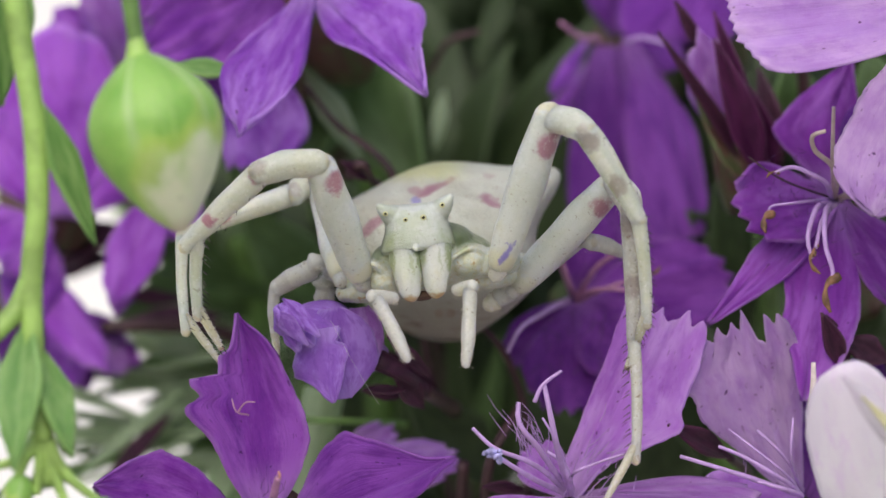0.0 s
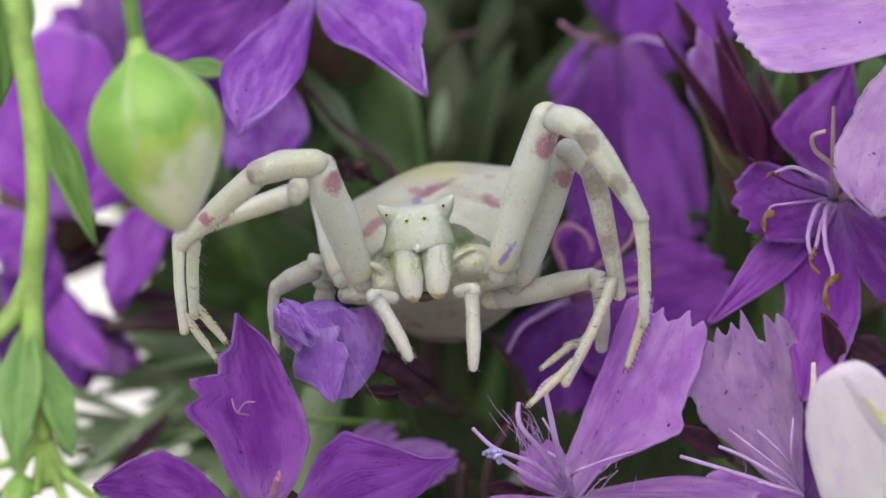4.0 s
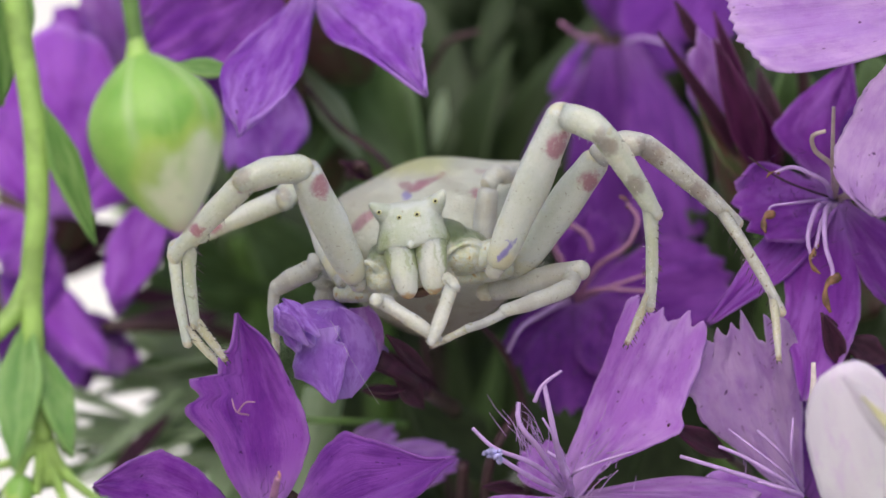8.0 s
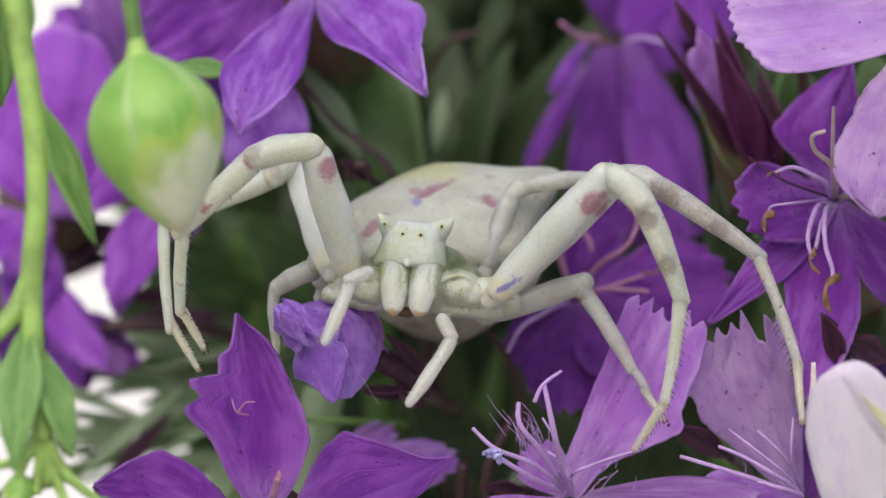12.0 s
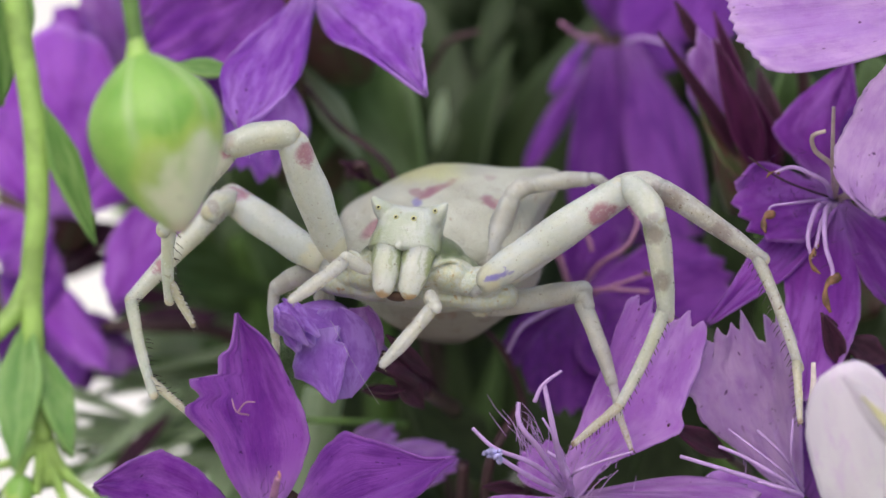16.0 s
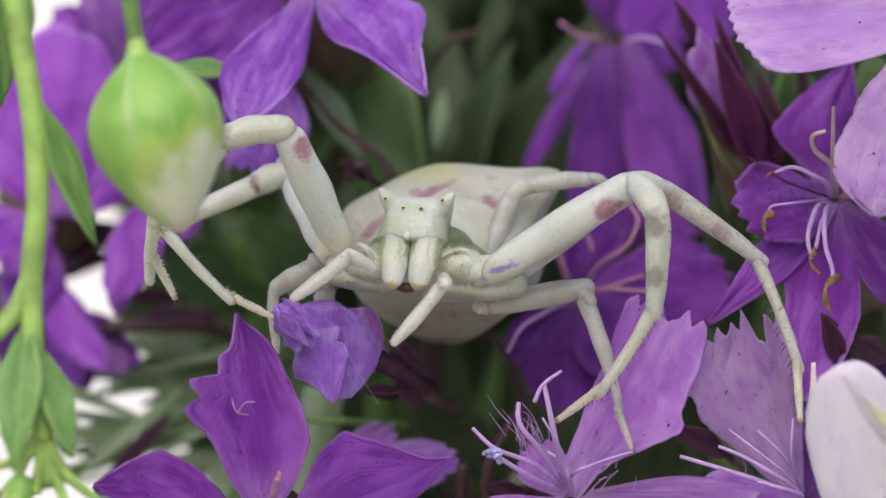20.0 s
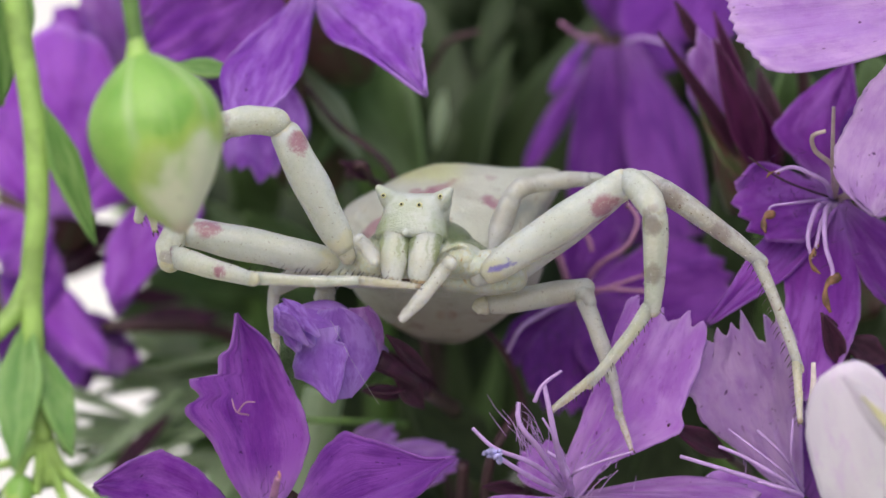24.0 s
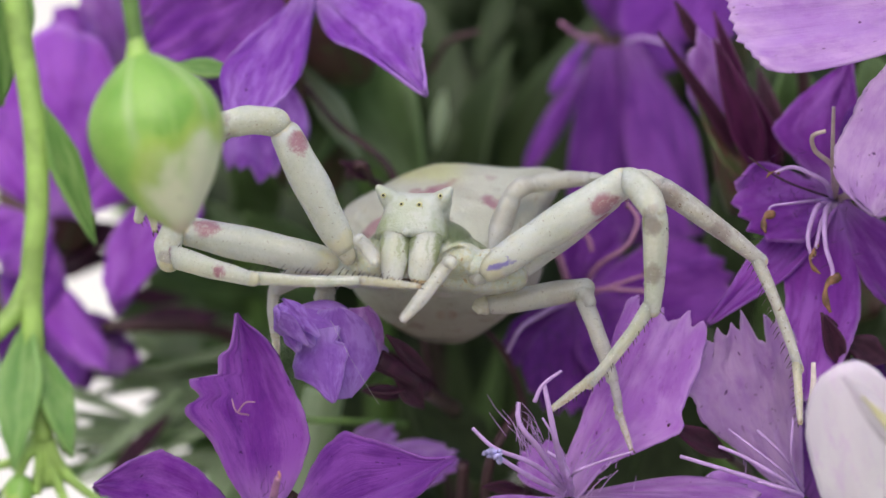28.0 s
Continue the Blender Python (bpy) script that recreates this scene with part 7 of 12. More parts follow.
    walk(leg_a[3], [
        (0, bone(5.46, -1.76, 0.84, 5.7, -1.02, -1.89)),
        (0.5, bone(5.49, -1.71, 0.84, 5.57, -0.96, -1.89)),
        (1, bone(5.58, -1.84, 0.83, 5.72, -1.1, -1.89)),
        (1.5, bone(5.54, -1.73, 0.91, 5.77, -1.07, -1.89)),
        (2, bone(5.5, -1.7, 0.88, 5.65, -1, -1.89)),
        (2.5, bone(5.53, -1.76, 0.88, 5.72, -1.07, -1.89)),
        (3.3, bone(5.53, -1.78, 0.84, 5.61, -1.11, -1.97)),
        (3.5, bone(5.54, -1.71, 0.88, 5.69, -1.1, -1.97)),
        (4.17, bone(5.5, -1.57, 0.9, 5.61, -0.87, -1.87)),
        (4.83, bone(5.43, -1.4, 0.94, 5.45, -0.56, -1.68)),
        (5.5, bone(5.4, -1.32, 0.97, 5.36, -0.42, -1.58)),
        (6, bone(5.48, -1.17, 0.81, 5.48, -0.27, -1.74)),
        (6.25, bone(5.56, -1.11, 0.65, 5.48, -0.18, -1.86)),
        (6.5, bone(5.65, -1.02, 0.49, 5.48, -0.07, -1.98)),
        (6.75, bone(5.81, -0.93, 0.69, 5.79, 0.02, -1.78)),
        (7, bone(5.97, -0.87, 0.89, 6.1, 0.09, -1.59)),
        (7.25, bone(6.01, -0.82, 1.09, 6.3, 0.1, -1.43)),
        (7.5, bone(6.06, -0.76, 1.29, 6.5, 0.11, -1.27)),
        (7.75, bone(5.94, -0.77, 1.25, 6.18, 0.15, -1.27)),
        (8, bone(5.82, -0.77, 1.21, 5.87, 0.18, -1.27)),
        (8.5, bone(5.69, -0.87, 1.21, 5.67, 0.13, -1.19)),
        (9, bone(5.69, -0.87, 1.21, 5.62, 0.13, -1.19)),
        (9.5, bone(5.74, -0.7, 1.21, 5.68, 0.3, -1.19)),
        (9.75, bone(5.86, -0.76, 0.97, 5.77, 0.16, -1.55)),
        (10, bone(5.97, -0.82, 0.73, 5.86, 0.02, -1.9)),
        (10.25, bone(5.97, -0.87, 0.97, 5.97, -0.03, -1.66)),
        (10.5, bone(5.97, -0.92, 1.21, 6.09, -0.08, -1.42)),
        (10.75, bone(6.1, -0.73, 0.93, 6.34, 0.04, -1.78)),
        (11, bone(6.24, -0.4, 0.65, 6.59, 0.28, -2.15)),
        (11.25, bone(6.46, -0.64, 0.14, 6.62, 0.05, -2.67)),
        (11.5, bone(6.69, -0.86, -0.38, 6.65, -0.16, -3.18)),
        (11.75, bone(6.69, -0.74, -0.86, 6.45, -0.19, -3.78)),
        (12, bone(6.7, -0.59, -1.34, 6.24, -0.3, -4.37)),
        (12.25, bone(6.58, -0.6, -1.66, 5.89, -0.1, -4.54)),
        (12.5, bone(6.48, -0.26, -1.98, 5.55, 0.35, -4.72)),
        (13.17, bone(6.48, -0.22, -1.9, 5.55, 0.41, -4.62)),
        (13.83, bone(6.49, -0.16, -1.74, 5.56, 0.51, -4.43)),
        (14.5, bone(6.49, -0.14, -1.66, 5.56, 0.55, -4.32)),
        (15, bone(6.49, -0.14, -1.66, 5.53, 0.54, -4.32)),
        (15.33, bone(6.44, -0.13, -1.66, 5.39, 0.47, -4.36)),
        (15.67, bone(6.35, -0.1, -1.66, 5.13, 0.3, -4.43)),
        (16, bone(6.3, -0.09, -1.66, 4.98, 0.13, -4.47)),
        (17, bone(6.26, -0.01, -1.74, 4.99, 0.43, -4.48)),
        (18, bone(6.16, -0.37, -1.9, 4.83, 0.37, -4.32)),
        (18.5, bone(6.12, -0.33, -1.82, 4.75, 0.45, -4.16)),
        (19, bone(6.08, -0.3, -1.74, 4.68, 0.52, -4)),
        (20, bone(5.95, -0.62, -1.66, 4.55, 0.2, -3.91)),
        (20.5, bone(6.02, -0.63, -1.58, 4.58, 0.23, -3.75)),
        (21, bone(5.96, -0.58, -1.5, 4.46, 0.29, -3.62)),
        (21.5, bone(5.94, -0.49, -1.34, 4.26, 0.25, -3.51)),
        (23.5, bone(5.91, -0.6, -1.5, 4.34, 0.25, -3.59)),
        (28, bone(5.91, -0.56, -1.5, 4.35, 0.3, -3.59)),
    ])
    walk(leg_a[4], [
        (0, bone(5.7, -1.02, -1.89, 5.2, -0.26, -3.37)),
        (0.5, bone(5.57, -0.96, -1.89, 5.08, -0.1, -3.31)),
        (1, bone(5.72, -1.1, -1.89, 5.2, -0.31, -3.34)),
        (1.5, bone(5.77, -1.07, -1.89, 5.25, -0.28, -3.34)),
        (2, bone(5.65, -1, -1.89, 5.18, -0.05, -3.26)),
        (2.5, bone(5.72, -1.07, -1.89, 5.24, -0.2, -3.31)),
        (3.3, bone(5.61, -1.11, -1.97, 5.17, -0.36, -3.46)),
        (3.5, bone(5.69, -1.1, -1.97, 5.29, -0.24, -3.42)),
        (4.17, bone(5.61, -0.87, -1.87, 5.15, -0.03, -3.31)),
        (4.83, bone(5.45, -0.56, -1.68, 4.89, 0.25, -3.11)),
        (5.5, bone(5.36, -0.42, -1.58, 4.75, 0.36, -3)),
        (6, bone(5.48, -0.27, -1.74, 4.89, 0.56, -3.15)),
        (6.25, bone(5.48, -0.18, -1.86, 4.84, 0.52, -3.32)),
        (6.5, bone(5.48, -0.07, -1.98, 4.79, 0.46, -3.49)),
        (6.75, bone(5.79, 0.02, -1.78, 5.21, 0.84, -3.21)),
        (7, bone(6.1, 0.09, -1.59, 5.64, 1.1, -2.92)),
        (7.25, bone(6.3, 0.1, -1.43, 5.87, 1.06, -2.81)),
        (7.5, bone(6.5, 0.11, -1.27, 6.1, 1.03, -2.69)),
        (7.75, bone(6.18, 0.15, -1.27, 5.68, 1.01, -2.69)),
        (8, bone(5.87, 0.18, -1.27, 5.26, 0.97, -2.69)),
        (8.5, bone(5.67, 0.13, -1.19, 5.05, 0.99, -2.56)),
        (9, bone(5.62, 0.13, -1.19, 4.97, 1.03, -2.52)),
        (9.5, bone(5.68, 0.3, -1.19, 5.06, 1.23, -2.52)),
        (9.75, bone(5.77, 0.16, -1.55, 5.16, 1.17, -2.83)),
        (10, bone(5.86, 0.02, -1.9, 5.26, 1.1, -3.13)),
        (10.25, bone(5.97, -0.03, -1.66, 5.45, 1.04, -2.93)),
        (10.5, bone(6.09, -0.08, -1.42, 5.63, 0.97, -2.73)),
        (10.75, bone(6.34, 0.04, -1.78, 5.89, 1.1, -3.09)),
        (11, bone(6.59, 0.28, -2.15, 6.16, 1.35, -3.46)),
        (11.25, bone(6.62, 0.05, -2.67, 6.14, 0.94, -4.1)),
        (11.5, bone(6.65, -0.16, -3.18, 6.12, 0.46, -4.72)),
        (11.75, bone(6.45, -0.19, -3.78, 5.76, 0.45, -5.24)),
        (12, bone(6.24, -0.3, -4.37, 5.39, 0.32, -5.76)),
        (12.25, bone(5.89, -0.1, -4.54, 4.96, 0.49, -5.89)),
        (12.5, bone(5.55, 0.35, -4.72, 4.53, 0.89, -6.03)),
        (13.17, bone(5.55, 0.41, -4.62, 4.52, 0.98, -5.91)),
        (13.83, bone(5.56, 0.51, -4.43, 4.5, 1.11, -5.68)),
        (14.5, bone(5.56, 0.55, -4.32, 4.49, 1.17, -5.56)),
        (15, bone(5.53, 0.54, -4.32, 4.38, 1.17, -5.48)),
        (15.33, bone(5.39, 0.47, -4.36, 4.21, 1.07, -5.5)),
        (15.67, bone(5.13, 0.3, -4.43, 3.89, 0.82, -5.54)),
        (16, bone(4.98, 0.13, -4.47, 3.71, 0.6, -5.56)),
        (17, bone(4.99, 0.43, -4.48, 3.78, 1.07, -5.55)),
        (18, bone(4.83, 0.37, -4.32, 3.56, 0.91, -5.38)),
        (18.5, bone(4.75, 0.45, -4.16, 3.46, 0.98, -5.2)),
        (19, bone(4.68, 0.52, -4, 3.36, 1.04, -5.02)),
        (20, bone(4.55, 0.2, -3.91, 3.24, 0.77, -4.9)),
        (20.5, bone(4.58, 0.23, -3.75, 3.27, 0.8, -4.74)),
        (21, bone(4.46, 0.29, -3.62, 3.07, 0.53, -4.64)),
        (21.5, bone(4.26, 0.25, -3.51, 3, 1.03, -4.42)),
        (23.5, bone(4.34, 0.25, -3.59, 3.02, 0.66, -4.65)),
        (28, bone(4.35, 0.3, -3.59, 3.03, 0.78, -4.62)),
    ])
    walk(leg_b[0], [
        (0, bone(2.16, 1.8, -1.06, 4.82, 0.13, 1.86)),
        (0.5, bone(2.16, 1.8, -1.06, 4.77, 0.02, 1.81)),
        (0.75, bone(2.16, 1.8, -1.06, 4.87, -0.02, 1.67)),
        (1, bone(2.16, 1.8, -1.06, 4.97, -0.05, 1.54)),
        (1.25, bone(2.16, 1.8, -1.06, 4.84, -0.03, 1.7)),
        (1.5, bone(2.16, 1.8, -1.06, 4.7, 0.01, 1.86)),
        (2, bone(2.16, 1.8, -1.06, 4.7, -0.05, 1.81)),
        (2.5, bone(2.16, 1.8, -1.06, 4.54, -0.02, 1.97)),
        (2.75, bone(2.16, 1.8, -1.06, 4.52, -0.06, 1.95)),
        (3, bone(2.16, 1.8, -1.06, 4.49, -0.1, 1.93)),
        (3.3, bone(2.16, 1.8, -1.02, 4.18, 0.08, 2.34)),
        (3.5, bone(2.16, 1.8, -0.97, 3.54, 0.27, 2.82)),
        (3.85, bone(2.16, 1.8, -0.95, 3.5, 0.17, 2.8)),
        (4.2, bone(2.16, 1.8, -0.93, 3.46, 0.07, 2.77)),
        (4.53, bone(2.16, 1.8, -0.92, 3.49, 0.05, 2.75)),
        (4.85, bone(2.16, 1.8, -0.91, 3.55, 0.01, 2.71)),
        (5.17, bone(2.16, 1.8, -0.9, 3.62, -0.02, 2.67)),
        (5.5, bone(2.16, 1.8, -0.89, 3.65, -0.03, 2.66)),
        (5.75, bone(2.2, 1.8, -0.93, 4.11, 0.04, 2.46)),
        (6, bone(2.24, 1.8, -0.97, 4.58, 0.21, 2.26)),
        (6.25, bone(2.2, 1.8, -0.93, 4.38, 0.22, 2.42)),
        (6.5, bone(2.16, 1.8, -0.89, 4.18, 0.25, 2.58)),
        (6.75, bone(2.16, 1.8, -0.93, 4.23, 0.36, 2.58)),
        (7, bone(2.16, 1.8, -0.97, 4.27, 0.47, 2.59)),
        (7.25, bone(2.16, 1.8, -0.93, 4.36, 0.75, 2.71)),
        (7.5, bone(2.16, 1.8, -0.89, 4.46, 1.16, 2.84)),
        (7.75, bone(2.12, 1.8, -0.77, 4.44, 0.65, 2.75)),
        (8, bone(2.08, 1.8, -0.65, 4.43, 0.33, 2.66)),
        (8.5, bone(1.92, 1.8, -0.73, 4.36, 0.75, 2.75)),
        (8.75, bone(1.92, 1.8, -0.73, 4.41, 0.82, 2.75)),
        (9, bone(1.92, 1.8, -0.73, 4.45, 0.9, 2.76)),
        (9.25, bone(1.96, 1.8, -0.73, 4.52, 0.77, 2.67)),
        (9.5, bone(2, 1.8, -0.73, 4.6, 0.66, 2.59)),
        (9.75, bone(2.08, 1.8, -0.81, 4.93, 0.75, 2.35)),
        (10, bone(2.16, 1.8, -0.89, 5.26, 0.92, 2.11)),
        (10.25, bone(2.04, 1.8, -0.81, 5.1, 1.02, 2.28)),
        (10.5, bone(1.92, 1.8, -0.73, 4.94, 1.15, 2.44)),
        (10.75, bone(2.04, 1.8, -0.85, 4.98, 1.04, 2.36)),
        (11, bone(2.16, 1.8, -0.97, 5.02, 0.94, 2.27)),
        (11.25, bone(2.12, 1.8, -1.06, 4.94, 1.08, 2.28)),
        (11.5, bone(2.08, 1.8, -1.14, 4.87, 1.26, 2.28)),
        (11.75, bone(1.92, 1.8, -1.1, 4.91, 1.22, 2.13)),
        (12, bone(1.75, 1.8, -1.06, 4.95, 1.27, 1.99)),
        (12.5, bone(1.59, 1.8, -0.89, 5.01, 0.86, 1.71)),
        (20, bone(1.59, 1.8, -0.89, 5.01, 0.86, 1.71)),
        (28, bone(1.59, 1.8, -0.89, 5.02, 0.96, 1.76)),
    ])
    walk(leg_b[1], [
        (0, bone(4.82, 0.13, 1.86, 5.31, -0.79, 1.05)),
        (0.5, bone(4.77, 0.02, 1.81, 5.18, -0.92, 0.97)),
        (0.75, bone(4.87, -0.02, 1.67, 5.29, -1.03, 0.93)),
        (1, bone(4.97, -0.05, 1.54, 5.41, -1.11, 0.89)),
        (1.25, bone(4.84, -0.03, 1.7, 5.27, -1.02, 0.93)),
        (1.5, bone(4.7, 0.01, 1.86, 5.13, -0.88, 0.97)),
        (2, bone(4.7, -0.05, 1.81, 5.13, -0.98, 0.97)),
        (2.5, bone(4.54, -0.02, 1.97, 4.97, -0.87, 1.05)),
        (2.75, bone(4.52, -0.06, 1.95, 4.95, -0.93, 1.05)),
        (3, bone(4.49, -0.1, 1.93, 4.94, -0.98, 1.05)),
        (3.3, bone(4.18, 0.08, 2.34, 4.63, -0.8, 1.45)),
        (3.5, bone(3.54, 0.27, 2.82, 4.16, -0.5, 1.93)),
        (3.85, bone(3.5, 0.17, 2.8, 4.19, -0.71, 2.08)),
        (4.2, bone(3.46, 0.07, 2.77, 4.23, -0.87, 2.24)),
        (4.53, bone(3.49, 0.05, 2.75, 4.27, -0.88, 2.24)),
        (4.85, bone(3.55, 0.01, 2.71, 4.37, -0.91, 2.24)),
        (5.17, bone(3.62, -0.02, 2.67, 4.46, -0.93, 2.24)),
        (5.5, bone(3.65, -0.03, 2.66, 4.51, -0.94, 2.24)),
        (5.75, bone(4.11, 0.04, 2.46, 5.13, -0.7, 2.08)),
        (6, bone(4.58, 0.21, 2.26, 5.76, -0.28, 1.93)),
        (6.25, bone(4.38, 0.22, 2.42, 5.52, -0.41, 2.21)),
        (6.5, bone(4.18, 0.25, 2.58, 5.28, -0.47, 2.49)),
        (6.75, bone(4.23, 0.36, 2.58, 5.32, -0.36, 2.53)),
        (7, bone(4.27, 0.47, 2.59, 5.36, -0.25, 2.57)),
        (7.25, bone(4.36, 0.75, 2.71, 5.54, 0.17, 2.72)),
        (7.5, bone(4.46, 1.16, 2.84, 5.73, 0.79, 2.88)),
        (7.75, bone(4.44, 0.65, 2.75, 5.71, 0.33, 2.93)),
        (8, bone(4.43, 0.33, 2.66, 5.7, 0.14, 2.98)),
        (8.5, bone(4.36, 0.75, 2.75, 5.64, 0.47, 2.99)),
        (8.75, bone(4.41, 0.82, 2.75, 5.68, 0.5, 2.93)),
        (9, bone(4.45, 0.9, 2.76, 5.72, 0.55, 2.88)),
        (9.25, bone(4.52, 0.77, 2.67, 5.8, 0.41, 2.77)),
        (9.5, bone(4.6, 0.66, 2.59, 5.87, 0.3, 2.66)),
        (9.75, bone(4.93, 0.75, 2.35, 6.2, 0.39, 2.26)),
        (10, bone(5.26, 0.92, 2.11, 6.53, 0.64, 1.87)),
        (10.25, bone(5.1, 1.02, 2.28, 6.37, 0.65, 2.23)),
        (10.5, bone(4.94, 1.15, 2.44, 6.22, 0.82, 2.59)),
        (10.75, bone(4.98, 1.04, 2.36, 6.25, 0.67, 2.43)),
        (11, bone(5.02, 0.94, 2.27, 6.29, 0.57, 2.27)),
        (11.25, bone(4.94, 1.08, 2.28, 6.21, 0.72, 2.19)),
        (11.5, bone(4.87, 1.26, 2.28, 6.14, 0.92, 2.11)),
        (11.75, bone(4.91, 1.22, 2.13, 6.13, 0.76, 1.95)),
        (12, bone(4.95, 1.27, 1.99, 6.13, 0.73, 1.79)),
        (12.5, bone(5.01, 0.86, 1.71, 6.19, 0.28, 1.7)),
        (20, bone(5.01, 0.86, 1.71, 6.19, 0.28, 1.7)),
        (28, bone(5.02, 0.96, 1.76, 6.2, 0.38, 1.75)),
    ])
    walk(leg_b[2], [
        (0, bone(5.31, -0.79, 1.05, 5.38, -0.61, -2.53)),
        (0.5, bone(5.18, -0.92, 0.97, 5.35, -0.49, -2.37)),
        (0.75, bone(5.29, -1.03, 0.93, 5.29, -0.57, -2.37)),
        (1, bone(5.41, -1.11, 0.89, 5.22, -0.63, -2.37)),
        (1.25, bone(5.27, -1.02, 0.93, 5.29, -0.56, -2.37)),
        (1.5, bone(5.13, -0.88, 0.97, 5.36, -0.45, -2.38)),
        (2, bone(5.13, -0.98, 0.97, 5.27, -0.55, -2.37)),
        (2.5, bone(4.97, -0.87, 1.05, 5.19, -0.51, -2.37)),
        (2.75, bone(4.95, -0.93, 1.05, 5.11, -0.56, -2.37)),
        (3, bone(4.94, -0.98, 1.05, 5.03, -0.61, -2.37)),
        (3.3, bone(4.63, -0.8, 1.45, 4.6, -0.19, -1.58)),
        (3.5, bone(4.16, -0.5, 1.93, 4.39, 0.18, -0.95)),
        (3.85, bone(4.19, -0.71, 2.08, 4.72, -0.06, -0.78)),
        (4.2, bone(4.23, -0.87, 2.24, 5.05, -0.24, -0.62)),
        (4.53, bone(4.27, -0.88, 2.24, 5.2, -0.24, -0.56)),
        (4.85, bone(4.37, -0.91, 2.24, 5.52, -0.25, -0.42)),
        (5.17, bone(4.46, -0.93, 2.24, 5.85, -0.26, -0.29)),
        (5.5, bone(4.51, -0.94, 2.24, 6, -0.26, -0.22)),
        (5.75, bone(5.13, -0.7, 2.08, 6.61, -0.13, -0.66)),
        (6, bone(5.76, -0.28, 1.93, 7.23, 0.15, -1.11)),
        (6.25, bone(5.52, -0.41, 2.21, 7.55, 0.16, -0.18)),
        (6.5, bone(5.28, -0.47, 2.49, 7.86, 0.11, 0.74)),
        (6.75, bone(5.32, -0.36, 2.53, 8.06, 0.12, 0.7)),
        (7, bone(5.36, -0.25, 2.57, 8.26, 0.1, 0.66)),
        (7.25, bone(5.54, 0.17, 2.72, 8.49, 0.48, 0.78)),
        (7.5, bone(5.73, 0.79, 2.88, 8.73, 1.04, 0.9)),
        (7.75, bone(5.71, 0.33, 2.93, 8.32, 0.86, 1.02)),
        (8, bone(5.7, 0.14, 2.98, 7.91, 0.83, 1.14)),
        (8.5, bone(5.64, 0.47, 2.99, 8.01, 1.09, 1.07)),
        (8.75, bone(5.68, 0.5, 2.93, 7.97, 1.17, 1.11)),
        (9, bone(5.72, 0.55, 2.88, 7.94, 1.26, 1.15)),
        (9.25, bone(5.8, 0.41, 2.77, 8.01, 1.1, 0.9)),
        (9.5, bone(5.87, 0.3, 2.66, 8.08, 0.95, 0.66)),
        (9.75, bone(6.2, 0.39, 2.26, 8.16, 0.95, -0.23)),
        (10, bone(6.53, 0.64, 1.87, 8.25, 1.03, -1.11)),
        (10.25, bone(6.37, 0.65, 2.23, 8.33, 1.06, -0.59)),
        (10.5, bone(6.22, 0.82, 2.59, 8.42, 1.21, -0.06)),
        (10.75, bone(6.25, 0.67, 2.43, 8.61, 1.03, -0.15)),
        (11, bone(6.29, 0.57, 2.27, 8.8, 0.88, -0.23)),
        (11.25, bone(6.21, 0.72, 2.19, 8.97, 0.98, -0.1)),
        (11.5, bone(6.14, 0.92, 2.11, 9.14, 1.08, 0.02)),
        (11.75, bone(6.13, 0.76, 1.95, 9.06, 1.07, -0.06)),
        (12, bone(6.13, 0.73, 1.79, 8.98, 1.13, -0.15)),
        (12.5, bone(6.19, 0.28, 1.7, 8.95, 0.76, -0.14)),
        (20, bone(6.19, 0.28, 1.7, 8.92, 0.75, -0.23)),
        (28, bone(6.2, 0.38, 1.75, 8.93, 0.83, -0.23)),
    ])
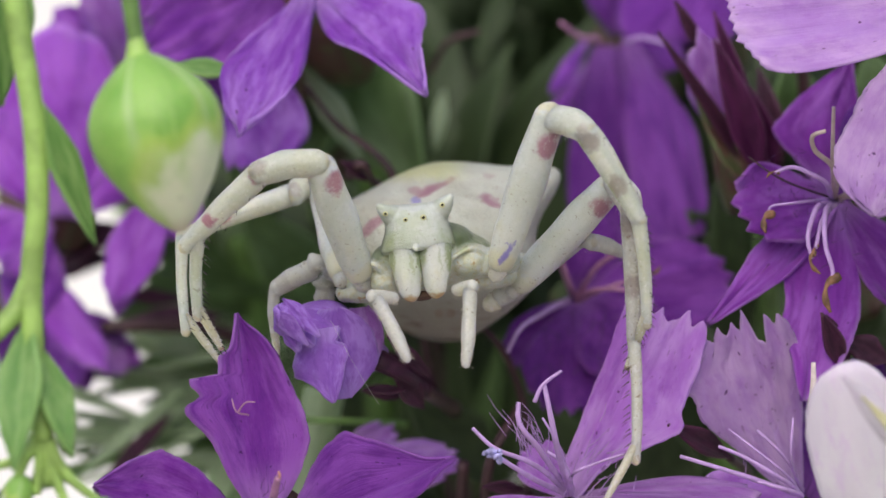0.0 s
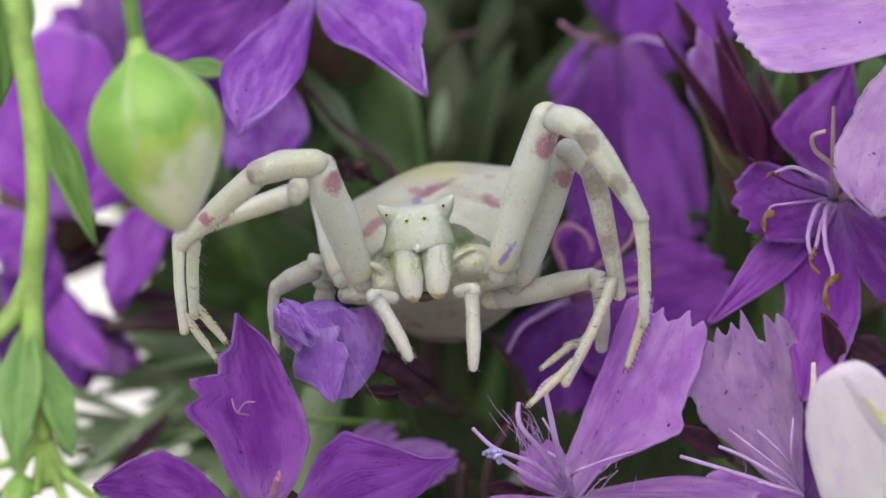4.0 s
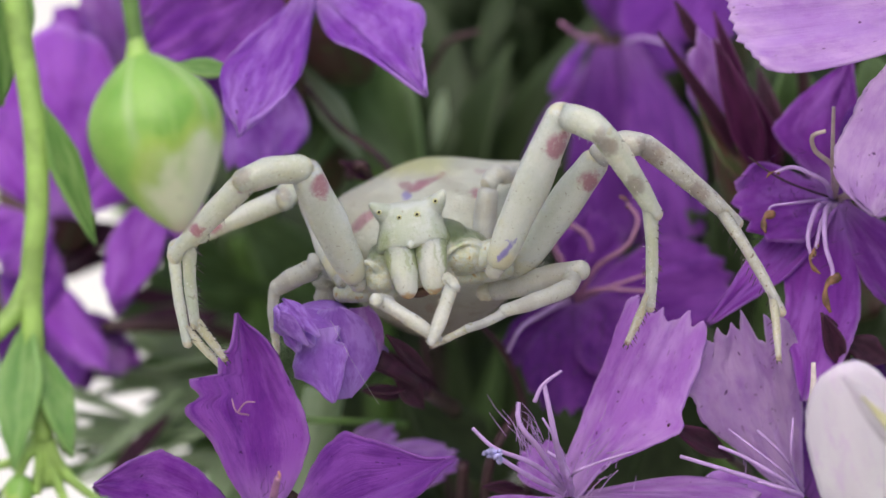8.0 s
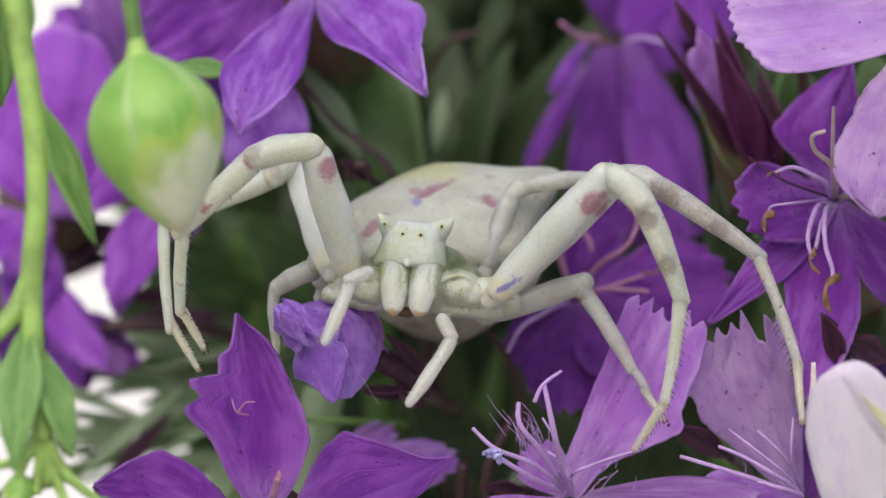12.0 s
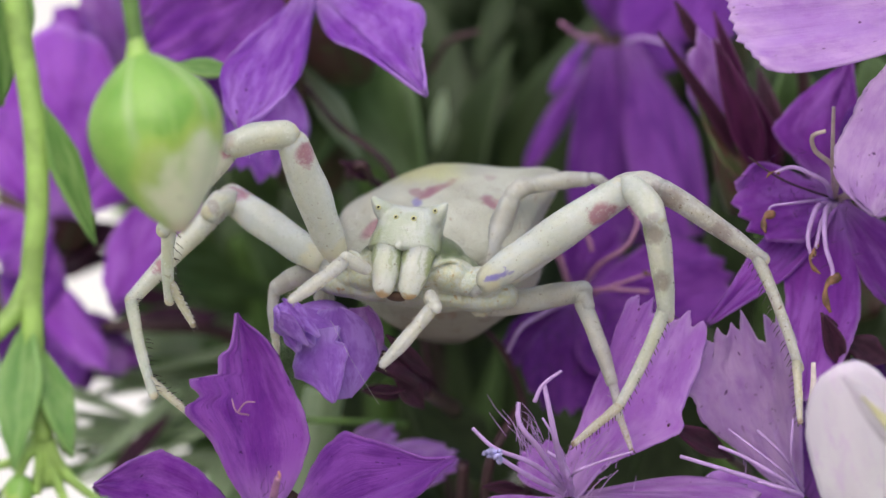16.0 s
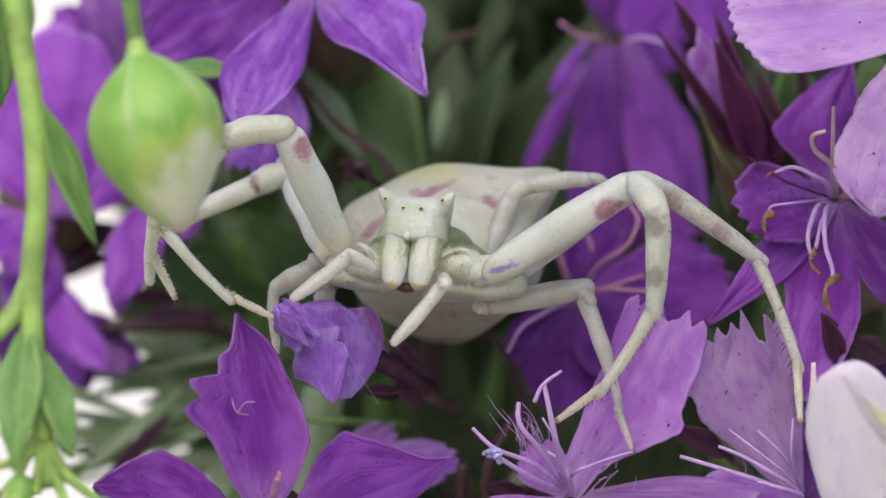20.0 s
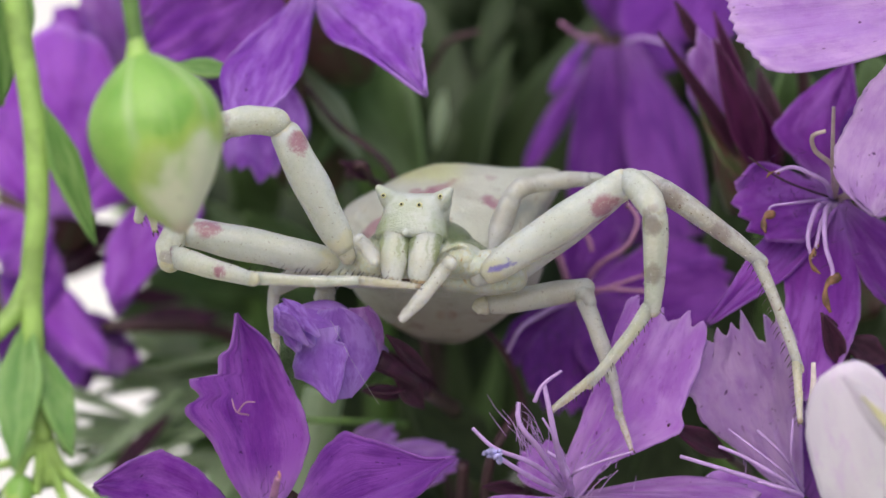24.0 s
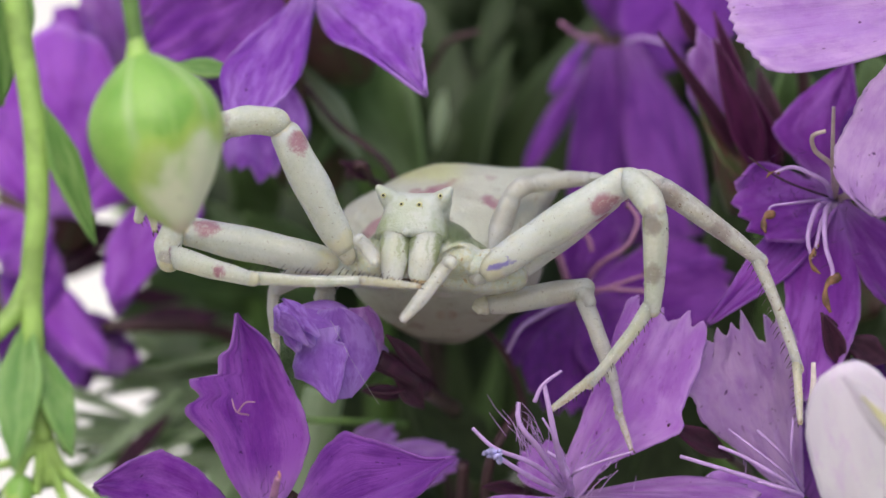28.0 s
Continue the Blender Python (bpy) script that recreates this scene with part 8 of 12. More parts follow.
    walk(leg_b[3], [
        (0, bone(5.38, -0.61, -2.53, 5.4, -1.12, -5.53)),
        (0.5, bone(5.35, -0.49, -2.37, 5.18, -0.77, -5.71)),
        (0.75, bone(5.29, -0.57, -2.37, 5.02, -0.8, -5.75)),
        (1, bone(5.22, -0.63, -2.37, 4.86, -0.78, -5.79)),
        (1.25, bone(5.29, -0.56, -2.37, 5.03, -0.88, -5.66)),
        (1.5, bone(5.36, -0.45, -2.38, 5.21, -0.87, -5.54)),
        (2, bone(5.27, -0.55, -2.37, 4.93, -1.06, -5.38)),
        (2.5, bone(5.19, -0.51, -2.37, 4.82, -1.13, -5.14)),
        (2.75, bone(5.11, -0.56, -2.37, 4.67, -1.16, -5.17)),
        (3, bone(5.03, -0.61, -2.37, 4.53, -1.19, -5.21)),
        (3.3, bone(4.6, -0.19, -1.58, 4.02, -0.79, -4.36)),
        (3.5, bone(4.39, 0.18, -0.95, 2.65, -0.44, -3.17)),
        (3.85, bone(4.72, -0.06, -0.78, 3.36, -0.7, -3.17)),
        (4.2, bone(5.05, -0.24, -0.62, 4.07, -0.89, -3.16)),
        (4.53, bone(5.2, -0.24, -0.56, 4.25, -0.87, -3.17)),
        (4.85, bone(5.52, -0.25, -0.42, 4.66, -0.82, -3.2)),
        (5.17, bone(5.85, -0.26, -0.29, 5.08, -0.76, -3.23)),
        (5.5, bone(6, -0.26, -0.22, 5.26, -0.73, -3.24)),
        (5.75, bone(6.61, -0.13, -0.66, 6.44, -0.67, -3.64)),
        (6, bone(7.23, 0.15, -1.11, 7.62, -0.39, -4.05)),
        (6.25, bone(7.55, 0.16, -0.18, 8.4, -0.4, -2.97)),
        (6.5, bone(7.86, 0.11, 0.74, 9.18, -0.44, -1.9)),
        (6.75, bone(8.06, 0.12, 0.7, 9.46, -0.45, -1.86)),
        (7, bone(8.26, 0.1, 0.66, 9.74, -0.48, -1.82)),
        (7.25, bone(8.49, 0.48, 0.78, 9.93, -0.08, -1.78)),
        (7.5, bone(8.73, 1.04, 0.9, 10.14, 0.51, -1.75)),
        (7.75, bone(8.32, 0.86, 1.02, 9.76, 0.32, -1.59)),
        (8, bone(7.91, 0.83, 1.14, 9.4, 0.28, -1.43)),
        (8.5, bone(8.01, 1.09, 1.07, 9.17, 0.39, -1.27)),
        (8.75, bone(7.97, 1.17, 1.11, 9.09, 0.48, -1.27)),
        (9, bone(7.94, 1.26, 1.15, 9.02, 0.58, -1.27)),
        (9.25, bone(8.01, 1.1, 0.9, 9.01, 0.46, -1.67)),
        (9.5, bone(8.08, 0.95, 0.66, 9, 0.36, -2.07)),
        (9.75, bone(8.16, 0.95, -0.23, 8.84, 0.36, -3.03)),
        (10, bone(8.25, 1.03, -1.11, 8.69, 0.46, -4)),
        (10.25, bone(8.33, 1.06, -0.59, 8.89, 0.51, -3.52)),
        (10.5, bone(8.42, 1.21, -0.06, 9.11, 0.7, -3.04)),
        (10.75, bone(8.61, 1.03, -0.15, 9.66, 0.58, -3.12)),
        (11, bone(8.8, 0.88, -0.23, 10.22, 0.53, -3.2)),
        (11.25, bone(8.97, 0.98, -0.1, 10.15, 0.64, -3.2)),
        (11.5, bone(9.14, 1.08, 0.02, 10.08, 0.77, -3.2)),
        (11.75, bone(9.06, 1.07, -0.06, 10.08, 0.72, -3.2)),
        (12, bone(8.98, 1.13, -0.15, 10.08, 0.74, -3.2)),
        (12.5, bone(8.95, 0.76, -0.14, 10.05, 0.37, -3.19)),
        (20, bone(8.92, 0.75, -0.23, 10.04, 0.32, -3.19)),
        (28, bone(8.93, 0.83, -0.23, 10.05, 0.42, -3.23)),
    ])
    walk(leg_b[4], [
        (0, bone(5.4, -1.12, -5.53, 4.6, -1.56, -6.93)),
        (0.5, bone(5.18, -0.77, -5.71, 4.52, -1.45, -6.78)),
        (0.75, bone(5.02, -0.8, -5.75, 4.32, -1.45, -6.86)),
        (1, bone(4.86, -0.78, -5.79, 4.13, -1.4, -6.94)),
        (1.25, bone(5.03, -0.88, -5.66, 4.31, -1.46, -6.9)),
        (1.5, bone(5.21, -0.87, -5.54, 4.49, -1.41, -6.86)),
        (2, bone(4.93, -1.06, -5.38, 4.2, -1.55, -6.74)),
        (2.5, bone(4.82, -1.13, -5.14, 3.96, -1.61, -6.46)),
        (2.75, bone(4.67, -1.16, -5.17, 3.81, -1.54, -6.6)),
        (3, bone(4.53, -1.19, -5.21, 3.65, -1.44, -6.75)),
        (3.3, bone(4.02, -0.79, -4.36, 3.1, -1.24, -5.68)),
        (3.5, bone(2.65, -0.44, -3.17, 1.24, -0.57, -4.36)),
        (3.85, bone(3.36, -0.7, -3.17, 2.09, -1.07, -4.31)),
        (4.2, bone(4.07, -0.89, -3.16, 2.94, -1.39, -4.25)),
        (4.53, bone(4.25, -0.87, -3.17, 3.15, -1.37, -4.27)),
        (4.85, bone(4.66, -0.82, -3.2, 3.62, -1.34, -4.32)),
        (5.17, bone(5.08, -0.76, -3.23, 4.08, -1.3, -4.36)),
        (5.5, bone(5.26, -0.73, -3.24, 4.29, -1.28, -4.38)),
        (5.75, bone(6.44, -0.67, -3.64, 5.68, -1.27, -4.84)),
        (6, bone(7.62, -0.39, -4.05, 7.08, -1.02, -5.3)),
        (6.25, bone(8.4, -0.4, -2.97, 8.12, -1.03, -4.31)),
        (6.5, bone(9.18, -0.44, -1.9, 9.17, -1.04, -3.32)),
        (6.75, bone(9.46, -0.45, -1.86, 9.51, -1.02, -3.32)),
        (7, bone(9.74, -0.48, -1.82, 9.85, -1.01, -3.32)),
        (7.25, bone(9.93, -0.08, -1.78, 10.05, -0.58, -3.33)),
        (7.5, bone(10.14, 0.51, -1.75, 10.26, 0.03, -3.34)),
        (7.75, bone(9.76, 0.32, -1.59, 9.85, -0.24, -3.06)),
        (8, bone(9.4, 0.28, -1.43, 9.46, -0.35, -2.78)),
        (8.5, bone(9.17, 0.39, -1.27, 9.23, -0.22, -2.67)),
        (8.75, bone(9.09, 0.48, -1.27, 9.08, -0.09, -2.75)),
        (9, bone(9.02, 0.58, -1.27, 8.93, 0.07, -2.83)),
        (9.25, bone(9.01, 0.46, -1.67, 8.84, -0.15, -3.08)),
        (9.5, bone(9, 0.36, -2.07, 8.74, -0.32, -3.34)),
        (9.75, bone(8.84, 0.36, -3.03, 8.49, -0.28, -4.33)),
        (10, bone(8.69, 0.46, -4, 8.25, -0.15, -5.34)),
        (10.25, bone(8.89, 0.51, -3.52, 8.52, -0.06, -4.94)),
        (10.5, bone(9.11, 0.7, -3.04, 8.8, 0.17, -4.55)),
        (10.75, bone(9.66, 0.58, -3.12, 9.53, 0.07, -4.67)),
        (11, bone(10.22, 0.53, -3.2, 10.26, 0.05, -4.79)),
        (11.25, bone(10.15, 0.64, -3.2, 10.22, 0.1, -4.71)),
        (11.5, bone(10.08, 0.77, -3.2, 10.19, 0.18, -4.63)),
        (11.75, bone(10.08, 0.72, -3.2, 10.17, 0.13, -4.63)),
        (12, bone(10.08, 0.74, -3.2, 10.16, 0.15, -4.63)),
        (12.5, bone(10.05, 0.37, -3.19, 10.08, -0.22, -4.62)),
        (20, bone(10.04, 0.32, -3.19, 10.07, -0.32, -4.53)),
        (28, bone(10.05, 0.42, -3.23, 10.08, -0.21, -4.58)),
    ])
    walk(leg_c[0], [
        (0, bone(1.56, 2.2, -1.45, 3.66, 1.53, 0.15)),
        (0.25, bone(1.56, 2.2, -1.45, 3.86, 1.51, -0.24)),
        (0.5, bone(1.56, 2.2, -1.45, 4.07, 1.53, -0.63)),
        (0.75, bone(1.56, 2.2, -1.45, 3.86, 1.51, -0.23)),
        (1, bone(1.56, 2.2, -1.45, 3.66, 1.54, 0.18)),
        (1.25, bone(1.56, 2.2, -1.45, 3.91, 1.68, 0.18)),
        (1.5, bone(1.56, 2.2, -1.45, 4.16, 1.92, 0.18)),
        (1.75, bone(1.56, 2.2, -1.45, 4.07, 1.63, -0.23)),
        (2, bone(1.56, 2.2, -1.45, 3.98, 1.48, -0.63)),
        (2.25, bone(1.56, 2.2, -1.45, 3.99, 1.51, -0.47)),
        (2.5, bone(1.56, 2.2, -1.45, 3.99, 1.55, -0.31)),
        (2.75, bone(1.56, 2.2, -1.45, 4.11, 1.72, -0.08)),
        (3, bone(1.56, 2.2, -1.45, 4.25, 2.03, 0.15)),
        (3.3, bone(1.56, 2.2, -1.45, 4.32, 1.72, -0.55)),
        (3.5, bone(1.56, 2.2, -1.45, 4.31, 1.63, -1.01)),
        (3.79, bone(1.57, 2.2, -1.45, 4.29, 1.61, -0.94)),
        (4.07, bone(1.58, 2.2, -1.45, 4.22, 1.58, -0.79)),
        (4.36, bone(1.6, 2.2, -1.45, 4.12, 1.55, -0.57)),
        (4.64, bone(1.61, 2.2, -1.45, 4.02, 1.54, -0.34)),
        (4.93, bone(1.63, 2.2, -1.45, 3.92, 1.54, -0.12)),
        (5.21, bone(1.64, 2.2, -1.45, 3.85, 1.54, 0.04)),
        (5.5, bone(1.65, 2.2, -1.45, 3.82, 1.55, 0.1)),
        (5.75, bone(1.65, 2.2, -1.45, 4.03, 1.52, -0.35)),
        (6, bone(1.65, 2.2, -1.45, 4.23, 1.55, -0.79)),
        (6.25, bone(1.65, 2.2, -1.45, 4.03, 1.5, -0.43)),
        (6.5, bone(1.65, 2.2, -1.45, 3.82, 1.5, -0.06)),
        (7, bone(1.65, 2.2, -1.45, 3.82, 1.52, 0.02)),
        (7.25, bone(1.65, 2.2, -1.45, 3.7, 1.52, 0.18)),
        (7.5, bone(1.65, 2.2, -1.45, 3.58, 1.53, 0.34)),
        (7.75, bone(1.52, 2.2, -1.33, 3.54, 1.36, -0.19)),
        (8, bone(1.4, 2.2, -1.21, 3.49, 1.3, -0.71)),
        (8.5, bone(1.4, 2.2, -1.21, 3.49, 1.32, -0.55)),
        (8.75, bone(1.4, 2.2, -1.21, 3.49, 1.3, -0.67)),
        (9, bone(1.4, 2.2, -1.21, 3.49, 1.29, -0.79)),
        (9.25, bone(1.44, 2.2, -1.25, 3.7, 1.37, -0.71)),
        (9.5, bone(1.48, 2.2, -1.29, 3.9, 1.46, -0.63)),
        (9.75, bone(1.52, 2.2, -1.33, 3.86, 1.38, -1.04)),
        (10, bone(1.56, 2.2, -1.37, 3.82, 1.34, -1.44)),
        (10.25, bone(1.56, 2.2, -1.37, 3.78, 1.38, -0.59)),
        (10.5, bone(1.56, 2.2, -1.37, 3.74, 1.58, 0.26)),
        (10.75, bone(1.65, 2.2, -1.37, 3.91, 1.6, -0.06)),
        (11, bone(1.73, 2.2, -1.37, 4.07, 1.65, -0.39)),
        (11.5, bone(1.65, 2.2, -1.61, 3.91, 1.82, -0.55)),
        (11.75, bone(1.52, 2.2, -1.74, 3.75, 1.9, -0.84)),
        (12, bone(1.4, 2.2, -1.86, 3.59, 1.99, -1.12)),
        (12.25, bone(1.32, 2.2, -1.78, 3.59, 1.99, -1.24)),
        (12.5, bone(1.24, 2.2, -1.69, 3.59, 2, -1.37)),
        (14.5, bone(1.24, 2.2, -1.69, 3.64, 2, -1.29)),
        (20, bone(1.32, 2.2, -1.61, 3.68, 2, -1.2)),
        (28, bone(1.32, 2.2, -1.61, 3.68, 2, -1.2)),
    ])
    walk(leg_c[1], [
        (0, bone(3.66, 1.53, 0.15, 4.22, 1.14, 0.21)),
        (0.25, bone(3.86, 1.51, -0.24, 4.33, 1.06, -0.45)),
        (0.5, bone(4.07, 1.53, -0.63, 4.46, 1.25, -1.12)),
        (0.75, bone(3.86, 1.51, -0.23, 4.29, 1.03, -0.45)),
        (1, bone(3.66, 1.54, 0.18, 4.13, 1.05, 0.21)),
        (1.25, bone(3.91, 1.68, 0.18, 4.34, 1.16, 0.11)),
        (1.5, bone(4.16, 1.92, 0.18, 4.55, 1.38, 0.02)),
        (1.75, bone(4.07, 1.63, -0.23, 4.5, 1.19, -0.51)),
        (2, bone(3.98, 1.48, -0.63, 4.46, 1.2, -1.03)),
        (2.25, bone(3.99, 1.51, -0.47, 4.46, 1.3, -0.91)),
        (2.5, bone(3.99, 1.55, -0.31, 4.47, 1.46, -0.79)),
        (2.75, bone(4.11, 1.72, -0.08, 4.67, 1.46, -0.39)),
        (3, bone(4.25, 2.03, 0.15, 4.89, 1.82, 0.02)),
        (3.3, bone(4.32, 1.72, -0.55, 4.79, 1.28, -0.76)),
        (3.5, bone(4.31, 1.63, -1.01, 4.54, 1.05, -1.28)),
        (3.79, bone(4.29, 1.61, -0.94, 4.52, 1.04, -1.21)),
        (4.07, bone(4.22, 1.58, -0.79, 4.47, 1.01, -1.05)),
        (4.36, bone(4.12, 1.55, -0.57, 4.41, 0.99, -0.83)),
        (4.64, bone(4.02, 1.54, -0.34, 4.34, 0.99, -0.59)),
        (4.93, bone(3.92, 1.54, -0.12, 4.28, 1.01, -0.37)),
        (5.21, bone(3.85, 1.54, 0.04, 4.23, 1.04, -0.21)),
        (5.5, bone(3.82, 1.55, 0.1, 4.21, 1.05, -0.15)),
        (5.75, bone(4.03, 1.52, -0.35, 4.46, 1.1, -0.67)),
        (6, bone(4.23, 1.55, -0.79, 4.71, 1.27, -1.2)),
        (6.25, bone(4.03, 1.5, -0.43, 4.46, 1.08, -0.75)),
        (6.5, bone(3.82, 1.5, -0.06, 4.21, 0.99, -0.31)),
        (7, bone(3.82, 1.52, 0.02, 4.18, 1.04, -0.31)),
        (7.25, bone(3.7, 1.52, 0.18, 4.08, 1.05, -0.15)),
        (7.5, bone(3.58, 1.53, 0.34, 3.97, 1.07, 0.02)),
        (7.75, bone(3.54, 1.36, -0.19, 3.79, 0.83, -0.53)),
        (8, bone(3.49, 1.3, -0.71, 3.61, 0.74, -1.08)),
        (8.5, bone(3.49, 1.32, -0.55, 3.72, 0.81, -0.95)),
        (8.75, bone(3.49, 1.3, -0.67, 3.72, 0.8, -1.07)),
        (9, bone(3.49, 1.29, -0.79, 3.72, 0.79, -1.19)),
        (9.25, bone(3.7, 1.37, -0.71, 3.97, 0.89, -1.11)),
        (9.5, bone(3.9, 1.46, -0.63, 4.21, 1, -1.03)),
        (9.75, bone(3.86, 1.38, -1.04, 4.21, 0.96, -1.44)),
        (10, bone(3.82, 1.34, -1.44, 4.21, 0.96, -1.84)),
        (10.25, bone(3.78, 1.38, -0.59, 4.17, 0.92, -0.91)),
        (10.5, bone(3.74, 1.58, 0.26, 4.13, 1.08, 0.02)),
        (10.75, bone(3.91, 1.6, -0.06, 4.34, 1.18, -0.31)),
        (11, bone(4.07, 1.65, -0.39, 4.55, 1.33, -0.63)),
        (11.5, bone(3.91, 1.82, -0.55, 4.48, 1.66, -0.79)),
        (11.75, bone(3.75, 1.9, -0.84, 4.32, 1.77, -1.08)),
        (12, bone(3.59, 1.99, -1.12, 4.16, 1.9, -1.37)),
        (12.25, bone(3.59, 1.99, -1.24, 4.08, 1.87, -1.53)),
        (12.5, bone(3.59, 2, -1.37, 4, 1.86, -1.69)),
        (14.5, bone(3.64, 2, -1.29, 4, 1.86, -1.61)),
        (20, bone(3.68, 2, -1.2, 4.08, 1.85, -1.45)),
        (28, bone(3.68, 2, -1.2, 4.05, 1.84, -1.45)),
    ])
    walk(leg_c[2], [
        (0, bone(4.22, 1.14, 0.21, 5.17, 3.43, -0.08)),
        (0.25, bone(4.33, 1.06, -0.45, 4.65, 3.44, -1.1)),
        (0.5, bone(4.46, 1.25, -1.12, 4.13, 3.48, -2.12)),
        (0.75, bone(4.29, 1.03, -0.45, 4.62, 3.42, -1.05)),
        (1, bone(4.13, 1.05, 0.21, 5.11, 3.35, 0.02)),
        (1.25, bone(4.34, 1.16, 0.11, 4.93, 3.56, -0.16)),
        (1.5, bone(4.55, 1.38, 0.02, 4.75, 3.82, -0.35)),
        (1.75, bone(4.5, 1.19, -0.51, 4.52, 3.57, -1.15)),
        (2, bone(4.46, 1.2, -1.03, 4.3, 3.49, -1.96)),
        (2.25, bone(4.46, 1.3, -0.91, 4.63, 3.47, -2.12)),
        (2.5, bone(4.47, 1.46, -0.79, 4.95, 3.42, -2.29)),
        (2.75, bone(4.67, 1.46, -0.39, 5.16, 3.48, -1.79)),
        (3, bone(4.89, 1.82, 0.02, 5.38, 3.89, -1.3)),
        (3.3, bone(4.79, 1.28, -0.76, 5.62, 3.54, -1.47)),
        (3.5, bone(4.54, 1.05, -1.28, 4.54, 3.28, -2.37)),
        (3.79, bone(4.52, 1.04, -1.21, 4.54, 2.78, -2.35)),
        (4.07, bone(4.47, 1.01, -1.05, 4.57, 2.01, -2.33)),
        (4.36, bone(4.41, 0.99, -0.83, 4.62, 1.29, -2.3)),
        (4.64, bone(4.34, 0.99, -0.59, 4.69, 0.69, -2.27)),
        (4.93, bone(4.28, 1.01, -0.37, 4.75, 0.26, -2.24)),
        (5.21, bone(4.23, 1.04, -0.21, 4.79, 0.01, -2.23)),
        (5.5, bone(4.21, 1.05, -0.15, 4.82, 0.12, -2.23)),
        (5.75, bone(4.46, 1.1, -0.67, 5.27, 0.22, -2.71)),
        (6, bone(4.71, 1.27, -1.2, 5.72, 0.47, -3.2)),
        (6.25, bone(4.46, 1.08, -0.75, 5.22, 0.02, -2.66)),
        (6.5, bone(4.21, 0.99, -0.31, 4.73, -0.24, -2.14)),
        (7, bone(4.18, 1.04, -0.31, 4.65, -0.13, -2.22)),
        (7.25, bone(4.08, 1.05, -0.15, 4.53, 0.18, -2.31)),
        (7.5, bone(3.97, 1.07, 0.02, 4.41, 0.79, -2.4)),
        (7.75, bone(3.79, 0.83, -0.53, 3.1, -0.63, -2.04)),
        (8, bone(3.61, 0.74, -1.08, 1.85, -0.57, -1.7)),
        (8.5, bone(3.72, 0.81, -0.95, 1.69, -0.19, -1.66)),
        (8.75, bone(3.72, 0.8, -1.07, 1.85, -0.39, -1.76)),
        (9, bone(3.72, 0.79, -1.19, 2.01, -0.54, -1.86)),
        (9.25, bone(3.97, 0.89, -1.11, 2.56, -0.58, -2.04)),
        (9.5, bone(4.21, 1, -1.03, 3.12, -0.51, -2.21)),
        (9.75, bone(4.21, 0.96, -1.44, 3.05, -0.39, -2.81)),
        (10, bone(4.21, 0.96, -1.84, 2.97, -0.2, -3.42)),
        (10.25, bone(4.17, 0.92, -0.91, 3.84, -0.5, -2.57)),
        (10.5, bone(4.13, 1.08, 0.02, 4.73, -0.2, -1.74)),
        (10.75, bone(4.34, 1.18, -0.31, 5.22, 0.08, -1.95)),
        (11, bone(4.55, 1.33, -0.63, 5.72, 0.44, -2.15)),
        (11.5, bone(4.48, 1.66, -0.79, 5.91, 1.15, -2.25)),
        (11.75, bone(4.32, 1.77, -1.08, 5.6, 1.43, -2.74)),
        (12, bone(4.16, 1.9, -1.37, 5.29, 1.72, -3.23)),
        (12.25, bone(4.08, 1.87, -1.53, 5.01, 1.68, -3.47)),
        (12.5, bone(4, 1.86, -1.69, 4.72, 1.67, -3.72)),
        (14.5, bone(4, 1.86, -1.61, 4.72, 1.65, -3.55)),
        (20, bone(4.08, 1.85, -1.45, 4.77, 1.66, -3.47)),
        (28, bone(4.05, 1.84, -1.45, 4.77, 1.65, -3.47)),
    ])
